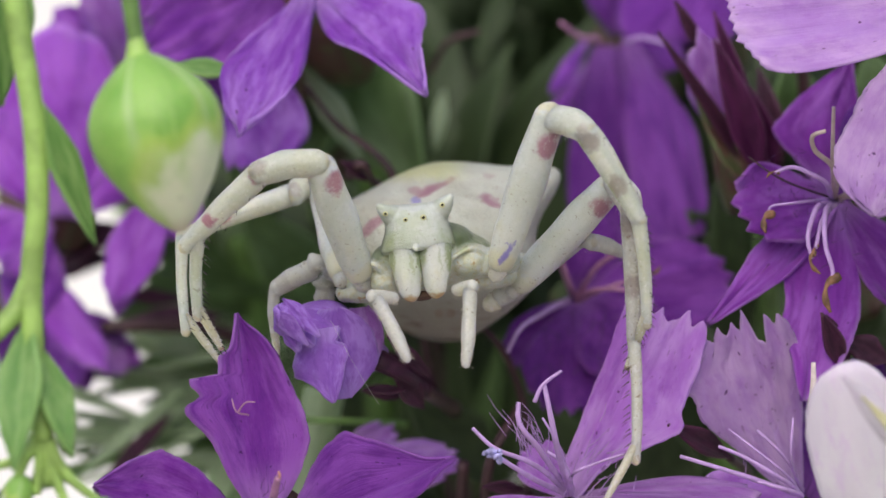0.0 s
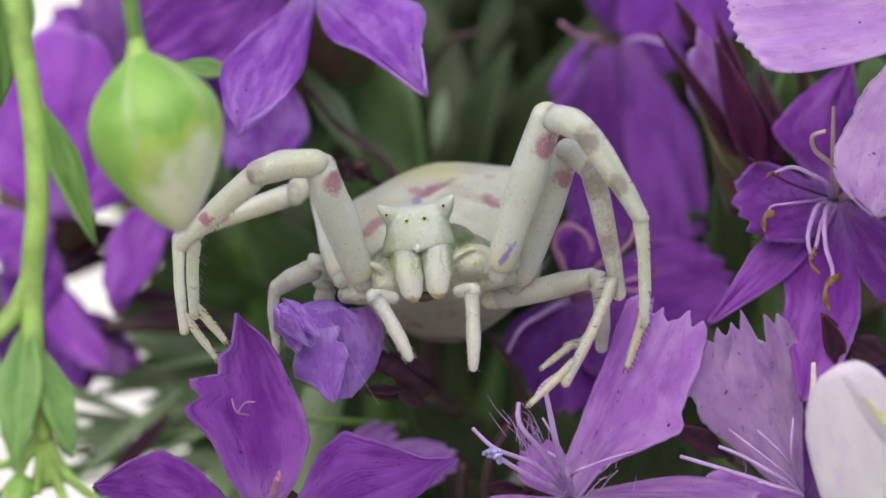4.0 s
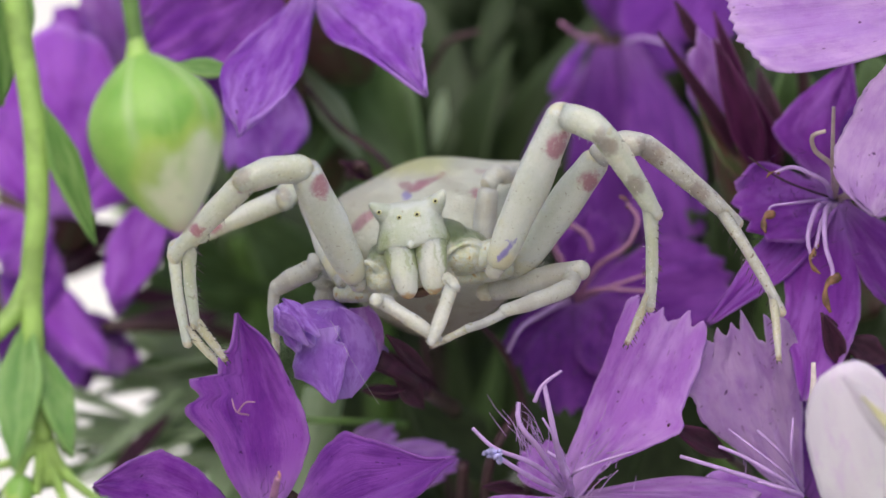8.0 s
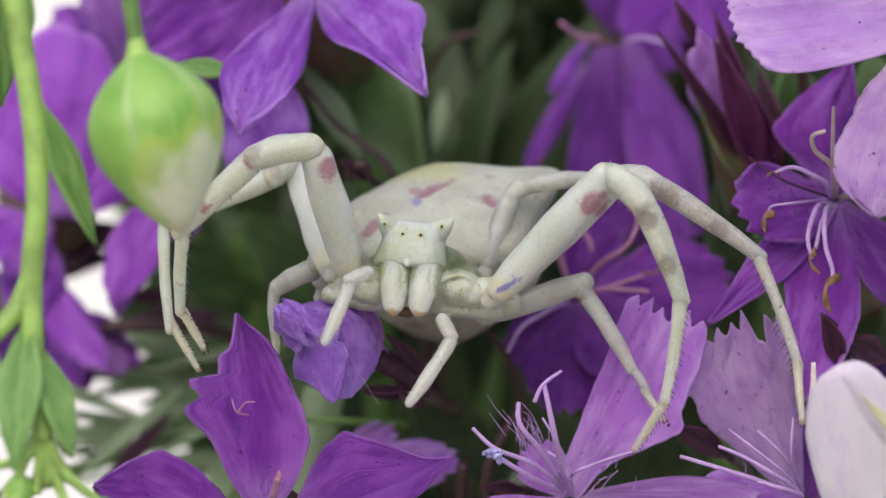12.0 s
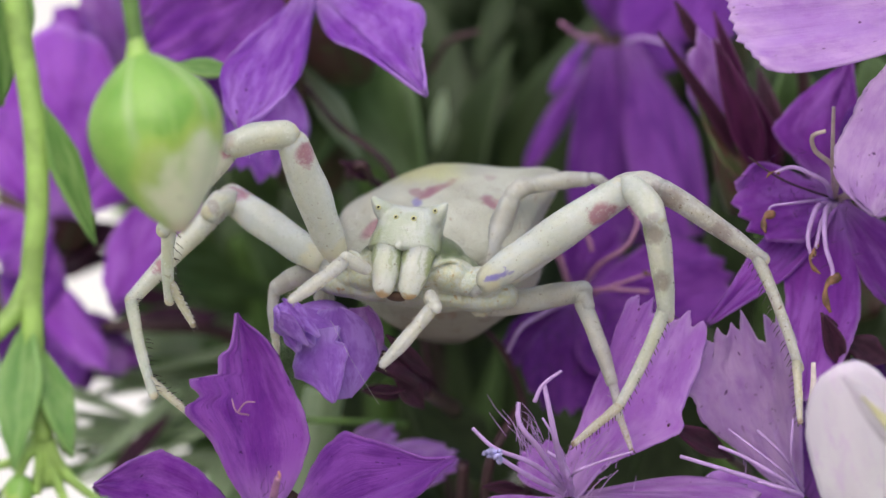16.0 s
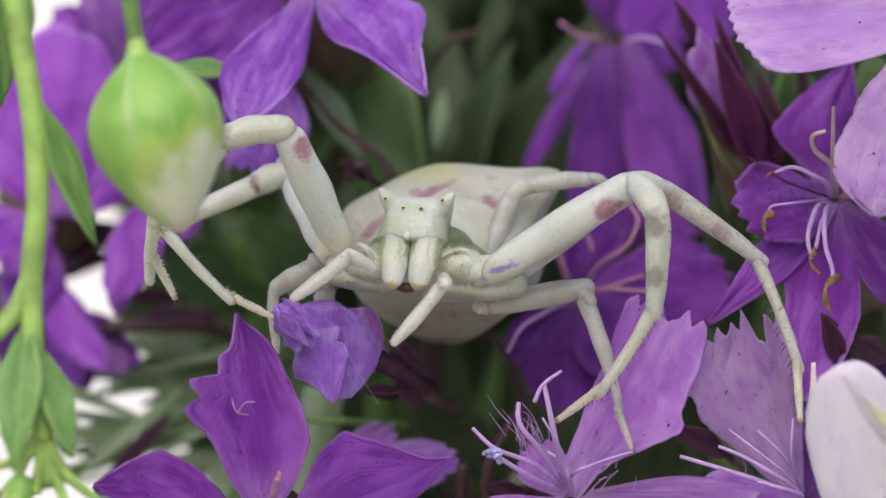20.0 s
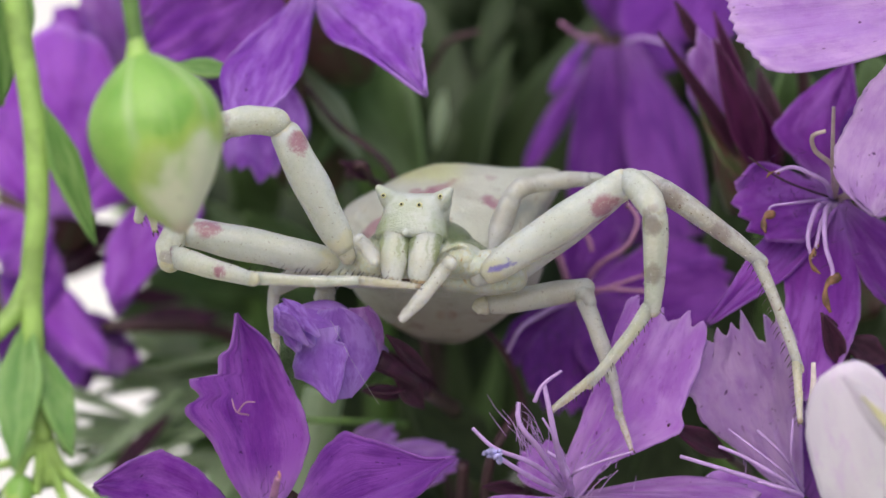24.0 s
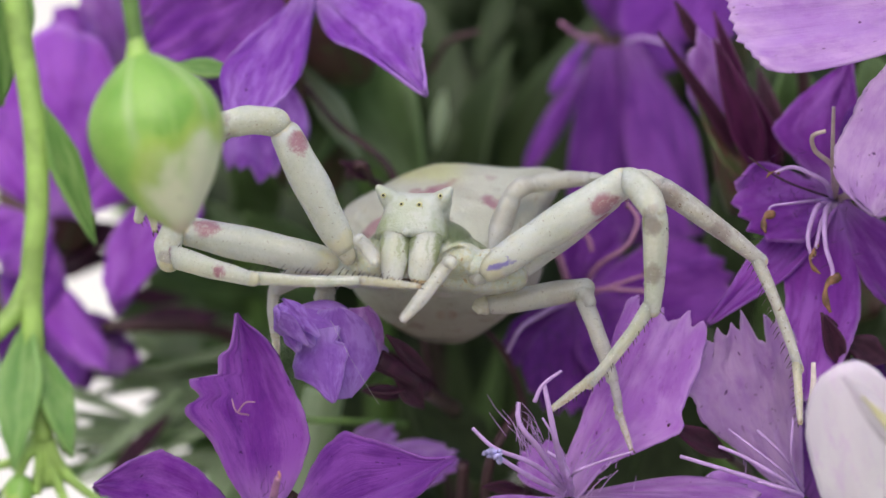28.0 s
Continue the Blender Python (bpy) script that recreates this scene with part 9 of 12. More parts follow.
    walk(leg_c[3], [
        (0, bone(5.17, 3.43, -0.08, 5.56, 4.79, -0.35)),
        (0.25, bone(4.65, 3.44, -1.1, 4.7, 4.82, -1.41)),
        (0.5, bone(4.13, 3.48, -2.12, 3.84, 4.82, -2.48)),
        (0.75, bone(4.62, 3.42, -1.05, 4.65, 4.8, -1.36)),
        (1, bone(5.11, 3.35, 0.02, 5.45, 4.71, -0.23)),
        (1.25, bone(4.93, 3.56, -0.16, 5.05, 4.95, -0.44)),
        (1.5, bone(4.75, 3.82, -0.35, 4.64, 5.2, -0.65)),
        (1.75, bone(4.52, 3.57, -1.15, 4.32, 4.92, -1.52)),
        (2, bone(4.3, 3.49, -1.96, 4.01, 4.81, -2.4)),
        (2.25, bone(4.63, 3.47, -2.12, 4.53, 4.78, -2.69)),
        (2.5, bone(4.95, 3.42, -2.29, 5.05, 4.68, -2.98)),
        (2.75, bone(5.16, 3.48, -1.79, 5.28, 4.74, -2.48)),
        (3, bone(5.38, 3.89, -1.3, 5.52, 5.14, -1.99)),
        (3.3, bone(5.62, 3.54, -1.47, 5.34, 4.76, -2.15)),
        (3.5, bone(4.54, 3.28, -2.37, 3.58, 4.27, -2.72)),
        (3.79, bone(4.54, 2.78, -2.35, 3.65, 3.64, -2.72)),
        (4.07, bone(4.57, 2.01, -2.33, 3.84, 2.65, -2.73)),
        (4.36, bone(4.62, 1.29, -2.3, 4.11, 1.65, -2.76)),
        (4.64, bone(4.69, 0.69, -2.27, 4.4, 0.72, -2.79)),
        (4.93, bone(4.75, 0.26, -2.24, 4.67, -0.06, -2.82)),
        (5.21, bone(4.79, 0.01, -2.23, 4.87, -0.62, -2.84)),
        (5.5, bone(4.82, 0.12, -2.23, 4.96, -0.51, -2.85)),
        (5.75, bone(5.27, 0.22, -2.71, 5.52, -0.37, -3.41)),
        (6, bone(5.72, 0.47, -3.2, 6.09, -0.08, -3.98)),
        (6.25, bone(5.22, 0.02, -2.66, 5.76, -0.43, -3.57)),
        (6.5, bone(4.73, -0.24, -2.14, 5.43, -0.56, -3.17)),
        (7, bone(4.65, -0.13, -2.22, 5.37, -0.23, -3.42)),
        (7.25, bone(4.53, 0.18, -2.31, 5.05, -0.24, -3.3)),
        (7.5, bone(4.41, 0.79, -2.4, 4.75, 0.24, -3.19)),
        (7.75, bone(3.1, -0.63, -2.04, 2.75, -1.24, -2.66)),
        (8, bone(1.85, -0.57, -1.7, 0.81, -0.99, -2.17)),
        (8.5, bone(1.69, -0.19, -1.66, 0.73, -0.67, -2.02)),
        (8.75, bone(1.85, -0.39, -1.76, 0.81, -0.84, -2.05)),
        (9, bone(2.01, -0.54, -1.86, 0.89, -0.96, -2.08)),
        (9.25, bone(2.56, -0.58, -2.04, 1.72, -1.12, -2.38)),
        (9.5, bone(3.12, -0.51, -2.21, 2.55, -1.11, -2.68)),
        (9.75, bone(3.05, -0.39, -2.81, 2.36, -0.94, -3.4)),
        (10, bone(2.97, -0.2, -3.42, 2.16, -0.66, -4.12)),
        (10.25, bone(3.84, -0.5, -2.57, 3.47, -1.01, -3.47)),
        (10.5, bone(4.73, -0.2, -1.74, 4.79, -0.63, -2.85)),
        (10.75, bone(5.22, 0.08, -1.95, 5.64, -0.33, -2.9)),
        (11, bone(5.72, 0.44, -2.15, 6.5, 0.13, -2.95)),
        (11.5, bone(5.91, 1.15, -2.25, 6.63, 0.93, -3.05)),
        (11.75, bone(5.6, 1.43, -2.74, 6.2, 1.26, -3.54)),
        (12, bone(5.29, 1.72, -3.23, 5.77, 1.61, -4.04)),
        (12.25, bone(5.01, 1.68, -3.47, 5.37, 1.57, -4.28)),
        (12.5, bone(4.72, 1.67, -3.72, 4.96, 1.56, -4.52)),
        (14.5, bone(4.72, 1.65, -3.55, 4.96, 1.55, -4.52)),
        (20, bone(4.77, 1.66, -3.47, 4.99, 1.56, -4.52)),
        (28, bone(4.77, 1.65, -3.47, 4.99, 1.56, -4.52)),
    ])
    walk(leg_c[4], [
        (0, bone(5.56, 4.79, -0.35, 5.78, 4.27, -0.55)),
        (0.25, bone(4.7, 4.82, -1.41, 4.58, 4.3, -1.67)),
        (0.5, bone(3.84, 4.82, -2.48, 3.38, 4.33, -2.8)),
        (0.75, bone(4.65, 4.8, -1.36, 4.54, 4.28, -1.57)),
        (1, bone(5.45, 4.71, -0.23, 5.7, 4.19, -0.35)),
        (1.25, bone(5.05, 4.95, -0.44, 5.1, 4.41, -0.54)),
        (1.5, bone(4.64, 5.2, -0.65, 4.5, 4.66, -0.73)),
        (1.75, bone(4.32, 4.92, -1.52, 4.11, 4.4, -1.72)),
        (2, bone(4.01, 4.81, -2.4, 3.71, 4.3, -2.72)),
        (2.25, bone(4.53, 4.78, -2.69, 4.37, 4.27, -3.05)),
        (2.5, bone(5.05, 4.68, -2.98, 5.03, 4.17, -3.38)),
        (2.75, bone(5.28, 4.74, -2.48, 5.3, 4.25, -3.01)),
        (3, bone(5.52, 5.14, -1.99, 5.59, 4.67, -2.64)),
        (3.3, bone(5.34, 4.76, -2.15, 4.87, 4.3, -2.72)),
        (3.5, bone(3.58, 4.27, -2.72, 2.66, 3.93, -3.29)),
        (3.79, bone(3.65, 3.64, -2.72, 2.79, 3.28, -3.29)),
        (4.07, bone(3.84, 2.65, -2.73, 3.13, 2.25, -3.31)),
        (4.36, bone(4.11, 1.65, -2.76, 3.59, 1.21, -3.34)),
        (4.64, bone(4.4, 0.72, -2.79, 4.09, 0.25, -3.39)),
        (4.93, bone(4.67, -0.06, -2.82, 4.54, -0.53, -3.43)),
        (5.21, bone(4.87, -0.62, -2.84, 4.87, -1.09, -3.45)),
        (5.5, bone(4.96, -0.51, -2.85, 5.01, -0.97, -3.48)),
        (5.75, bone(5.52, -0.37, -3.41, 5.7, -0.81, -4.12)),
        (6, bone(6.09, -0.08, -3.98, 6.39, -0.49, -4.76)),
        (6.25, bone(5.76, -0.43, -3.57, 6.26, -0.78, -4.44)),
        (6.5, bone(5.43, -0.56, -3.17, 6.14, -0.79, -4.12)),
        (7, bone(5.37, -0.23, -3.42, 6.02, -0.54, -4.25)),
        (7.25, bone(5.05, -0.24, -3.3, 5.52, -0.61, -4.11)),
        (7.5, bone(4.75, 0.24, -3.19, 5.05, -0.17, -3.98)),
        (7.75, bone(2.75, -1.24, -2.66, 2.42, -1.69, -3.28)),
        (8, bone(0.81, -0.99, -2.17, -0.14, -1.31, -2.64)),
        (8.5, bone(0.73, -0.67, -2.02, -0.22, -1, -2.44)),
        (8.75, bone(0.81, -0.84, -2.05, -0.24, -1.13, -2.42)),
        (9, bone(0.89, -0.96, -2.08, -0.25, -1.2, -2.39)),
        (9.25, bone(1.72, -1.12, -2.38, 0.83, -1.46, -2.88)),
        (9.5, bone(2.55, -1.11, -2.68, 1.91, -1.48, -3.38)),
        (9.75, bone(2.36, -0.94, -3.4, 1.54, -1.22, -4.18)),
        (10, bone(2.16, -0.66, -4.12, 1.18, -0.73, -4.99)),
        (10.25, bone(3.47, -1.01, -3.47, 3.05, -1.36, -4.37)),
        (10.5, bone(4.79, -0.63, -2.85, 4.93, -1, -3.79)),
        (10.75, bone(5.64, -0.33, -2.9, 6.02, -0.72, -3.71)),
        (11, bone(6.5, 0.13, -2.95, 7.12, -0.26, -3.62)),
        (11.5, bone(6.63, 0.93, -3.05, 7.17, 0.54, -3.76)),
        (11.75, bone(6.2, 1.26, -3.54, 6.62, 0.81, -4.13)),
        (12, bone(5.77, 1.61, -4.04, 6.07, 1.13, -4.51)),
        (12.25, bone(5.37, 1.57, -4.28, 5.71, 1.17, -5.07)),
        (12.5, bone(4.96, 1.56, -4.52, 5.35, 1.31, -5.65)),
        (14.5, bone(4.96, 1.55, -4.52, 5.39, 1.39, -5.73)),
        (20, bone(4.99, 1.56, -4.52, 5.39, 1.36, -5.7)),
        (28, bone(4.99, 1.56, -4.52, 5.39, 1.38, -5.73)),
    ])
    walk(leg_d[0], [
        (0, bone(1.08, 3.2, -0.48, 2, 4.02, 1.01)),
        (7, bone(1.08, 3.2, -0.48, 2, 4.02, 1.01)),
        (7.33, bone(1.08, 3.2, -0.48, 1.83, 3.95, 1.24)),
        (7.67, bone(1.08, 3.2, -0.48, 1.51, 3.7, 1.68)),
        (8, bone(1.08, 3.2, -0.48, 1.33, 3.37, 1.91)),
        (10.5, bone(1.08, 3.2, -0.48, 1.33, 3.37, 1.91)),
        (11, bone(1.12, 3.2, -0.48, 1.38, 3.54, 1.83)),
        (11.25, bone(1.14, 3.2, -0.52, 1.53, 3.66, 1.68)),
        (11.5, bone(1.17, 3.2, -0.56, 1.67, 3.75, 1.53)),
        (11.75, bone(1.19, 3.2, -0.56, 1.81, 3.75, 1.5)),
        (12, bone(1.22, 3.2, -0.56, 1.96, 3.74, 1.47)),
        (28, bone(1.22, 3.2, -0.56, 2, 3.7, 1.5)),
    ])
    walk(leg_d[1], [
        (0, bone(2, 4.02, 1.01, 2.39, 4.29, 1.47)),
        (7, bone(2, 4.02, 1.01, 2.39, 4.29, 1.47)),
        (7.33, bone(1.83, 3.95, 1.24, 2.22, 4.24, 1.65)),
        (7.67, bone(1.51, 3.7, 1.68, 1.92, 4.02, 1.96)),
        (8, bone(1.33, 3.37, 1.91, 1.75, 3.69, 2.13)),
        (10.5, bone(1.33, 3.37, 1.91, 1.75, 3.69, 2.13)),
        (11, bone(1.38, 3.54, 1.83, 1.83, 3.86, 2.03)),
        (11.25, bone(1.53, 3.66, 1.68, 2.06, 3.93, 1.97)),
        (11.5, bone(1.67, 3.75, 1.53, 2.28, 3.94, 1.92)),
        (11.75, bone(1.81, 3.75, 1.5, 2.48, 3.89, 1.89)),
        (12, bone(1.96, 3.74, 1.47, 2.67, 3.79, 1.87)),
        (28, bone(2, 3.7, 1.5, 2.71, 3.75, 1.9)),
    ])
    walk(leg_d[2], [
        (0, bone(2.39, 4.29, 1.47, 2.85, 5.15, 1.85)),
        (7, bone(2.39, 4.29, 1.47, 2.85, 5.15, 1.85)),
        (7.33, bone(2.22, 4.24, 1.65, 2.81, 5.08, 1.98)),
        (7.67, bone(1.92, 4.02, 1.96, 2.72, 4.81, 2.22)),
        (8, bone(1.75, 3.69, 2.13, 2.67, 4.44, 2.34)),
        (10.5, bone(1.75, 3.69, 2.13, 2.67, 4.44, 2.34)),
        (11, bone(1.83, 3.86, 2.03, 2.76, 4.61, 2.21)),
        (11.25, bone(2.06, 3.93, 1.97, 3.05, 4.65, 2.18)),
        (11.5, bone(2.28, 3.94, 1.92, 3.34, 4.62, 2.14)),
        (11.75, bone(2.48, 3.89, 1.89, 3.79, 4.4, 2.11)),
        (12, bone(2.67, 3.79, 1.87, 4.23, 3.92, 2.07)),
        (28, bone(2.71, 3.75, 1.9, 4.26, 3.9, 2.06)),
    ])
    walk(leg_d[3], [
        (0, bone(2.85, 5.15, 1.85, 3.03, 5.61, 1.99)),
        (7, bone(2.85, 5.15, 1.85, 3.03, 5.61, 1.99)),
        (7.33, bone(2.81, 5.08, 1.98, 3.05, 5.52, 2.11)),
        (7.67, bone(2.72, 4.81, 2.22, 3.08, 5.17, 2.32)),
        (8, bone(2.67, 4.44, 2.34, 3.09, 4.74, 2.43)),
        (10.5, bone(2.67, 4.44, 2.34, 3.09, 4.74, 2.43)),
        (11, bone(2.76, 4.61, 2.21, 3.18, 4.89, 2.35)),
        (11.25, bone(3.05, 4.65, 2.18, 3.47, 4.95, 2.27)),
        (11.5, bone(3.34, 4.62, 2.14, 3.76, 4.93, 2.18)),
        (11.75, bone(3.79, 4.4, 2.11, 4.25, 4.64, 2.05)),
        (12, bone(4.23, 3.92, 2.07, 4.73, 3.99, 1.92)),
        (28, bone(4.26, 3.9, 2.06, 4.76, 3.97, 1.92)),
    ])
    walk(leg_d[4], [
        (0, bone(3.03, 5.61, 1.99, 3.21, 5.95, 2.12)),
        (7, bone(3.03, 5.61, 1.99, 3.21, 5.95, 2.12)),
        (7.33, bone(3.05, 5.52, 2.11, 3.27, 5.84, 2.22)),
        (7.67, bone(3.08, 5.17, 2.32, 3.38, 5.43, 2.42)),
        (8, bone(3.09, 4.74, 2.43, 3.43, 4.95, 2.52)),
        (10.5, bone(3.09, 4.74, 2.43, 3.43, 4.95, 2.52)),
        (11, bone(3.18, 4.89, 2.35, 3.52, 5.1, 2.44)),
        (11.25, bone(3.47, 4.95, 2.27, 3.81, 5.16, 2.33)),
        (11.5, bone(3.76, 4.93, 2.18, 4.1, 5.15, 2.22)),
        (11.75, bone(4.25, 4.64, 2.05, 4.61, 4.83, 1.99)),
        (12, bone(4.73, 3.99, 1.92, 5.09, 4.05, 1.75)),
        (28, bone(4.76, 3.97, 1.92, 5.1, 4.12, 1.75)),
    ])
    walk(leg_e[0], [
        (0, bone(-2.34, 0.9, -0.82, -3.47, -1.06, 2.39)),
        (0.5, bone(-2.34, 0.9, -0.82, -3.51, -1.05, 2.39)),
        (1, bone(-2.34, 0.9, -0.82, -3.51, -1.05, 2.39)),
        (2, bone(-2.34, 0.9, -0.82, -3.51, -1.05, 2.39)),
        (3.5, bone(-2.34, 0.9, -0.82, -3.51, -1.05, 2.39)),
        (5.5, bone(-2.34, 0.9, -0.82, -3.51, -1.05, 2.39)),
        (6, bone(-2.34, 0.9, -0.82, -3.51, -1.05, 2.39)),
        (7, bone(-2.34, 0.9, -0.82, -3.51, -1.05, 2.39)),
        (7.25, bone(-2.38, 0.9, -0.82, -3.61, -1.02, 2.4)),
        (7.5, bone(-2.42, 0.9, -0.82, -3.71, -0.98, 2.4)),
        (8, bone(-2.5, 0.9, -0.82, -3.92, -1.11, 2.24)),
        (9.5, bone(-2.5, 0.9, -0.82, -3.95, -1.1, 2.24)),
        (9.75, bone(-2.46, 0.9, -0.82, -3.83, -1.06, 2.3)),
        (10, bone(-2.42, 0.9, -0.82, -3.71, -1.02, 2.36)),
        (10.25, bone(-2.46, 0.9, -0.82, -3.83, -1.06, 2.3)),
        (10.5, bone(-2.5, 0.9, -0.82, -3.95, -1.1, 2.24)),
        (11, bone(-2.5, 0.9, -0.82, -3.79, -0.91, 2.45)),
        (11.25, bone(-2.5, 0.9, -0.9, -3.64, -0.69, 2.57)),
        (11.5, bone(-2.5, 0.9, -0.98, -3.49, -0.38, 2.7)),
        (11.75, bone(-2.58, 0.9, -0.82, -3.57, -0.55, 2.77)),
        (12, bone(-2.66, 0.9, -0.66, -3.64, -0.7, 2.85)),
        (12.25, bone(-2.82, 0.9, -0.5, -3.88, -0.73, 2.97)),
        (12.5, bone(-2.98, 0.9, -0.34, -4.12, -0.75, 3.08)),
        (14.5, bone(-2.98, 0.9, -0.18, -4.28, -0.79, 3.16)),
        (15, bone(-2.98, 0.9, -0.18, -4.29, -0.78, 3.16)),
        (16, bone(-3.06, 0.9, -0.18, -4.33, -0.73, 3.21)),
        (17, bone(-3.06, 0.9, -0.18, -4.36, -0.79, 3.16)),
        (17.33, bone(-3.06, 0.9, -0.18, -4.36, -0.77, 3.17)),
        (17.67, bone(-3.06, 0.9, -0.18, -4.36, -0.75, 3.19)),
        (18, bone(-3.06, 0.9, -0.18, -4.36, -0.74, 3.2)),
        (18.33, bone(-3.04, 0.9, -0.18, -4.37, -0.69, 3.21)),
        (18.67, bone(-3, 0.9, -0.18, -4.39, -0.61, 3.23)),
        (19, bone(-2.98, 0.9, -0.18, -4.4, -0.57, 3.25)),
        (19.5, bone(-2.94, 0.9, -0.1, -4.42, -0.56, 3.3)),
        (20, bone(-2.9, 0.9, -0.02, -4.44, -0.55, 3.36)),
        (20.5, bone(-2.9, 0.9, -0.02, -4.48, -0.36, 3.45)),
        (20.75, bone(-2.9, 0.9, -0.02, -4.55, -0.19, 3.49)),
        (21, bone(-2.9, 0.9, -0.02, -4.62, 0.02, 3.54)),
        (21.25, bone(-2.86, 0.9, -0.02, -4.63, 0.18, 3.57)),
        (21.5, bone(-2.82, 0.9, -0.02, -4.64, 0.39, 3.6)),
        (22.17, bone(-2.82, 0.9, -0.02, -4.64, 0.36, 3.59)),
        (22.83, bone(-2.82, 0.9, -0.02, -4.64, 0.32, 3.58)),
        (23.5, bone(-2.82, 0.9, -0.02, -4.64, 0.3, 3.58)),
        (28, bone(-2.82, 0.9, -0.02, -4.64, 0.3, 3.58)),
    ])
    walk(leg_e[1], [
        (0, bone(-3.47, -1.06, 2.39, -5.12, -1.41, 2.1)),
        (0.5, bone(-3.51, -1.05, 2.39, -5.17, -1.38, 2.1)),
        (1, bone(-3.51, -1.05, 2.39, -5.17, -1.38, 2.1)),
        (2, bone(-3.51, -1.05, 2.39, -5.17, -1.38, 2.1)),
        (3.5, bone(-3.51, -1.05, 2.39, -5.17, -1.38, 2.1)),
        (5.5, bone(-3.51, -1.05, 2.39, -5.17, -1.38, 2.1)),
        (6, bone(-3.51, -1.05, 2.39, -5.17, -1.38, 2.1)),
        (7, bone(-3.51, -1.05, 2.39, -5.17, -1.38, 2.1)),
        (7.25, bone(-3.61, -1.02, 2.4, -5.23, -1.4, 2.1)),
        (7.5, bone(-3.71, -0.98, 2.4, -5.28, -1.41, 2.1)),
        (8, bone(-3.92, -1.11, 2.24, -5.51, -1.5, 1.88)),
        (9.5, bone(-3.95, -1.1, 2.24, -5.56, -1.46, 1.85)),
        (9.75, bone(-3.83, -1.06, 2.3, -5.44, -1.44, 1.94)),
        (10, bone(-3.71, -1.02, 2.36, -5.31, -1.42, 2.04)),
        (10.25, bone(-3.83, -1.06, 2.3, -5.44, -1.45, 1.98)),
        (10.5, bone(-3.95, -1.1, 2.24, -5.56, -1.47, 1.91)),
        (11, bone(-3.79, -0.91, 2.45, -5.48, -1.21, 2.12)),
        (11.25, bone(-3.64, -0.69, 2.57, -5.32, -1, 2.21)),
        (11.5, bone(-3.49, -0.38, 2.7, -5.15, -0.7, 2.29)),
        (11.75, bone(-3.57, -0.55, 2.77, -5.23, -0.89, 2.41)),
        (12, bone(-3.64, -0.7, 2.85, -5.3, -1.05, 2.52)),
        (12.25, bone(-3.88, -0.73, 2.97, -5.58, -0.99, 2.56)),
        (12.5, bone(-4.12, -0.75, 3.08, -5.86, -0.88, 2.6)),
        (14.5, bone(-4.28, -0.79, 3.16, -5.9, -1.15, 2.76)),
        (15, bone(-4.29, -0.78, 3.16, -5.89, -1.16, 2.76)),
        (16, bone(-4.33, -0.73, 3.21, -6.01, -1.02, 2.84)),
        (17, bone(-4.36, -0.79, 3.16, -6.01, -1.11, 2.76)),
        (17.33, bone(-4.36, -0.77, 3.17, -6.01, -1.1, 2.77)),
        (17.67, bone(-4.36, -0.75, 3.19, -6.01, -1.07, 2.78)),
        (18, bone(-4.36, -0.74, 3.2, -6.01, -1.06, 2.79)),
        (18.33, bone(-4.37, -0.69, 3.21, -6.03, -1.01, 2.83)),
        (18.67, bone(-4.39, -0.61, 3.23, -6.08, -0.9, 2.89)),
        (19, bone(-4.4, -0.57, 3.25, -6.1, -0.84, 2.92)),
        (19.5, bone(-4.42, -0.56, 3.3, -6.14, -0.82, 3)),
        (20, bone(-4.44, -0.55, 3.36, -6.18, -0.79, 3.08)),
        (20.5, bone(-4.48, -0.36, 3.45, -6.19, -0.62, 3.09)),
        (20.75, bone(-4.55, -0.19, 3.49, -6.24, -0.49, 3.13)),
        (21, bone(-4.62, 0.02, 3.54, -6.29, -0.31, 3.18)),
        (21.25, bone(-4.63, 0.18, 3.57, -6.25, -0.22, 3.26)),
        (21.5, bone(-4.64, 0.39, 3.6, -6.22, -0.06, 3.34)),
        (22.17, bone(-4.64, 0.36, 3.59, -6.2, -0.1, 3.37)),
        (22.83, bone(-4.64, 0.32, 3.58, -6.16, -0.18, 3.43)),
        (23.5, bone(-4.64, 0.3, 3.58, -6.13, -0.22, 3.47)),
        (28, bone(-4.64, 0.3, 3.58, -6.13, -0.22, 3.47)),
    ])
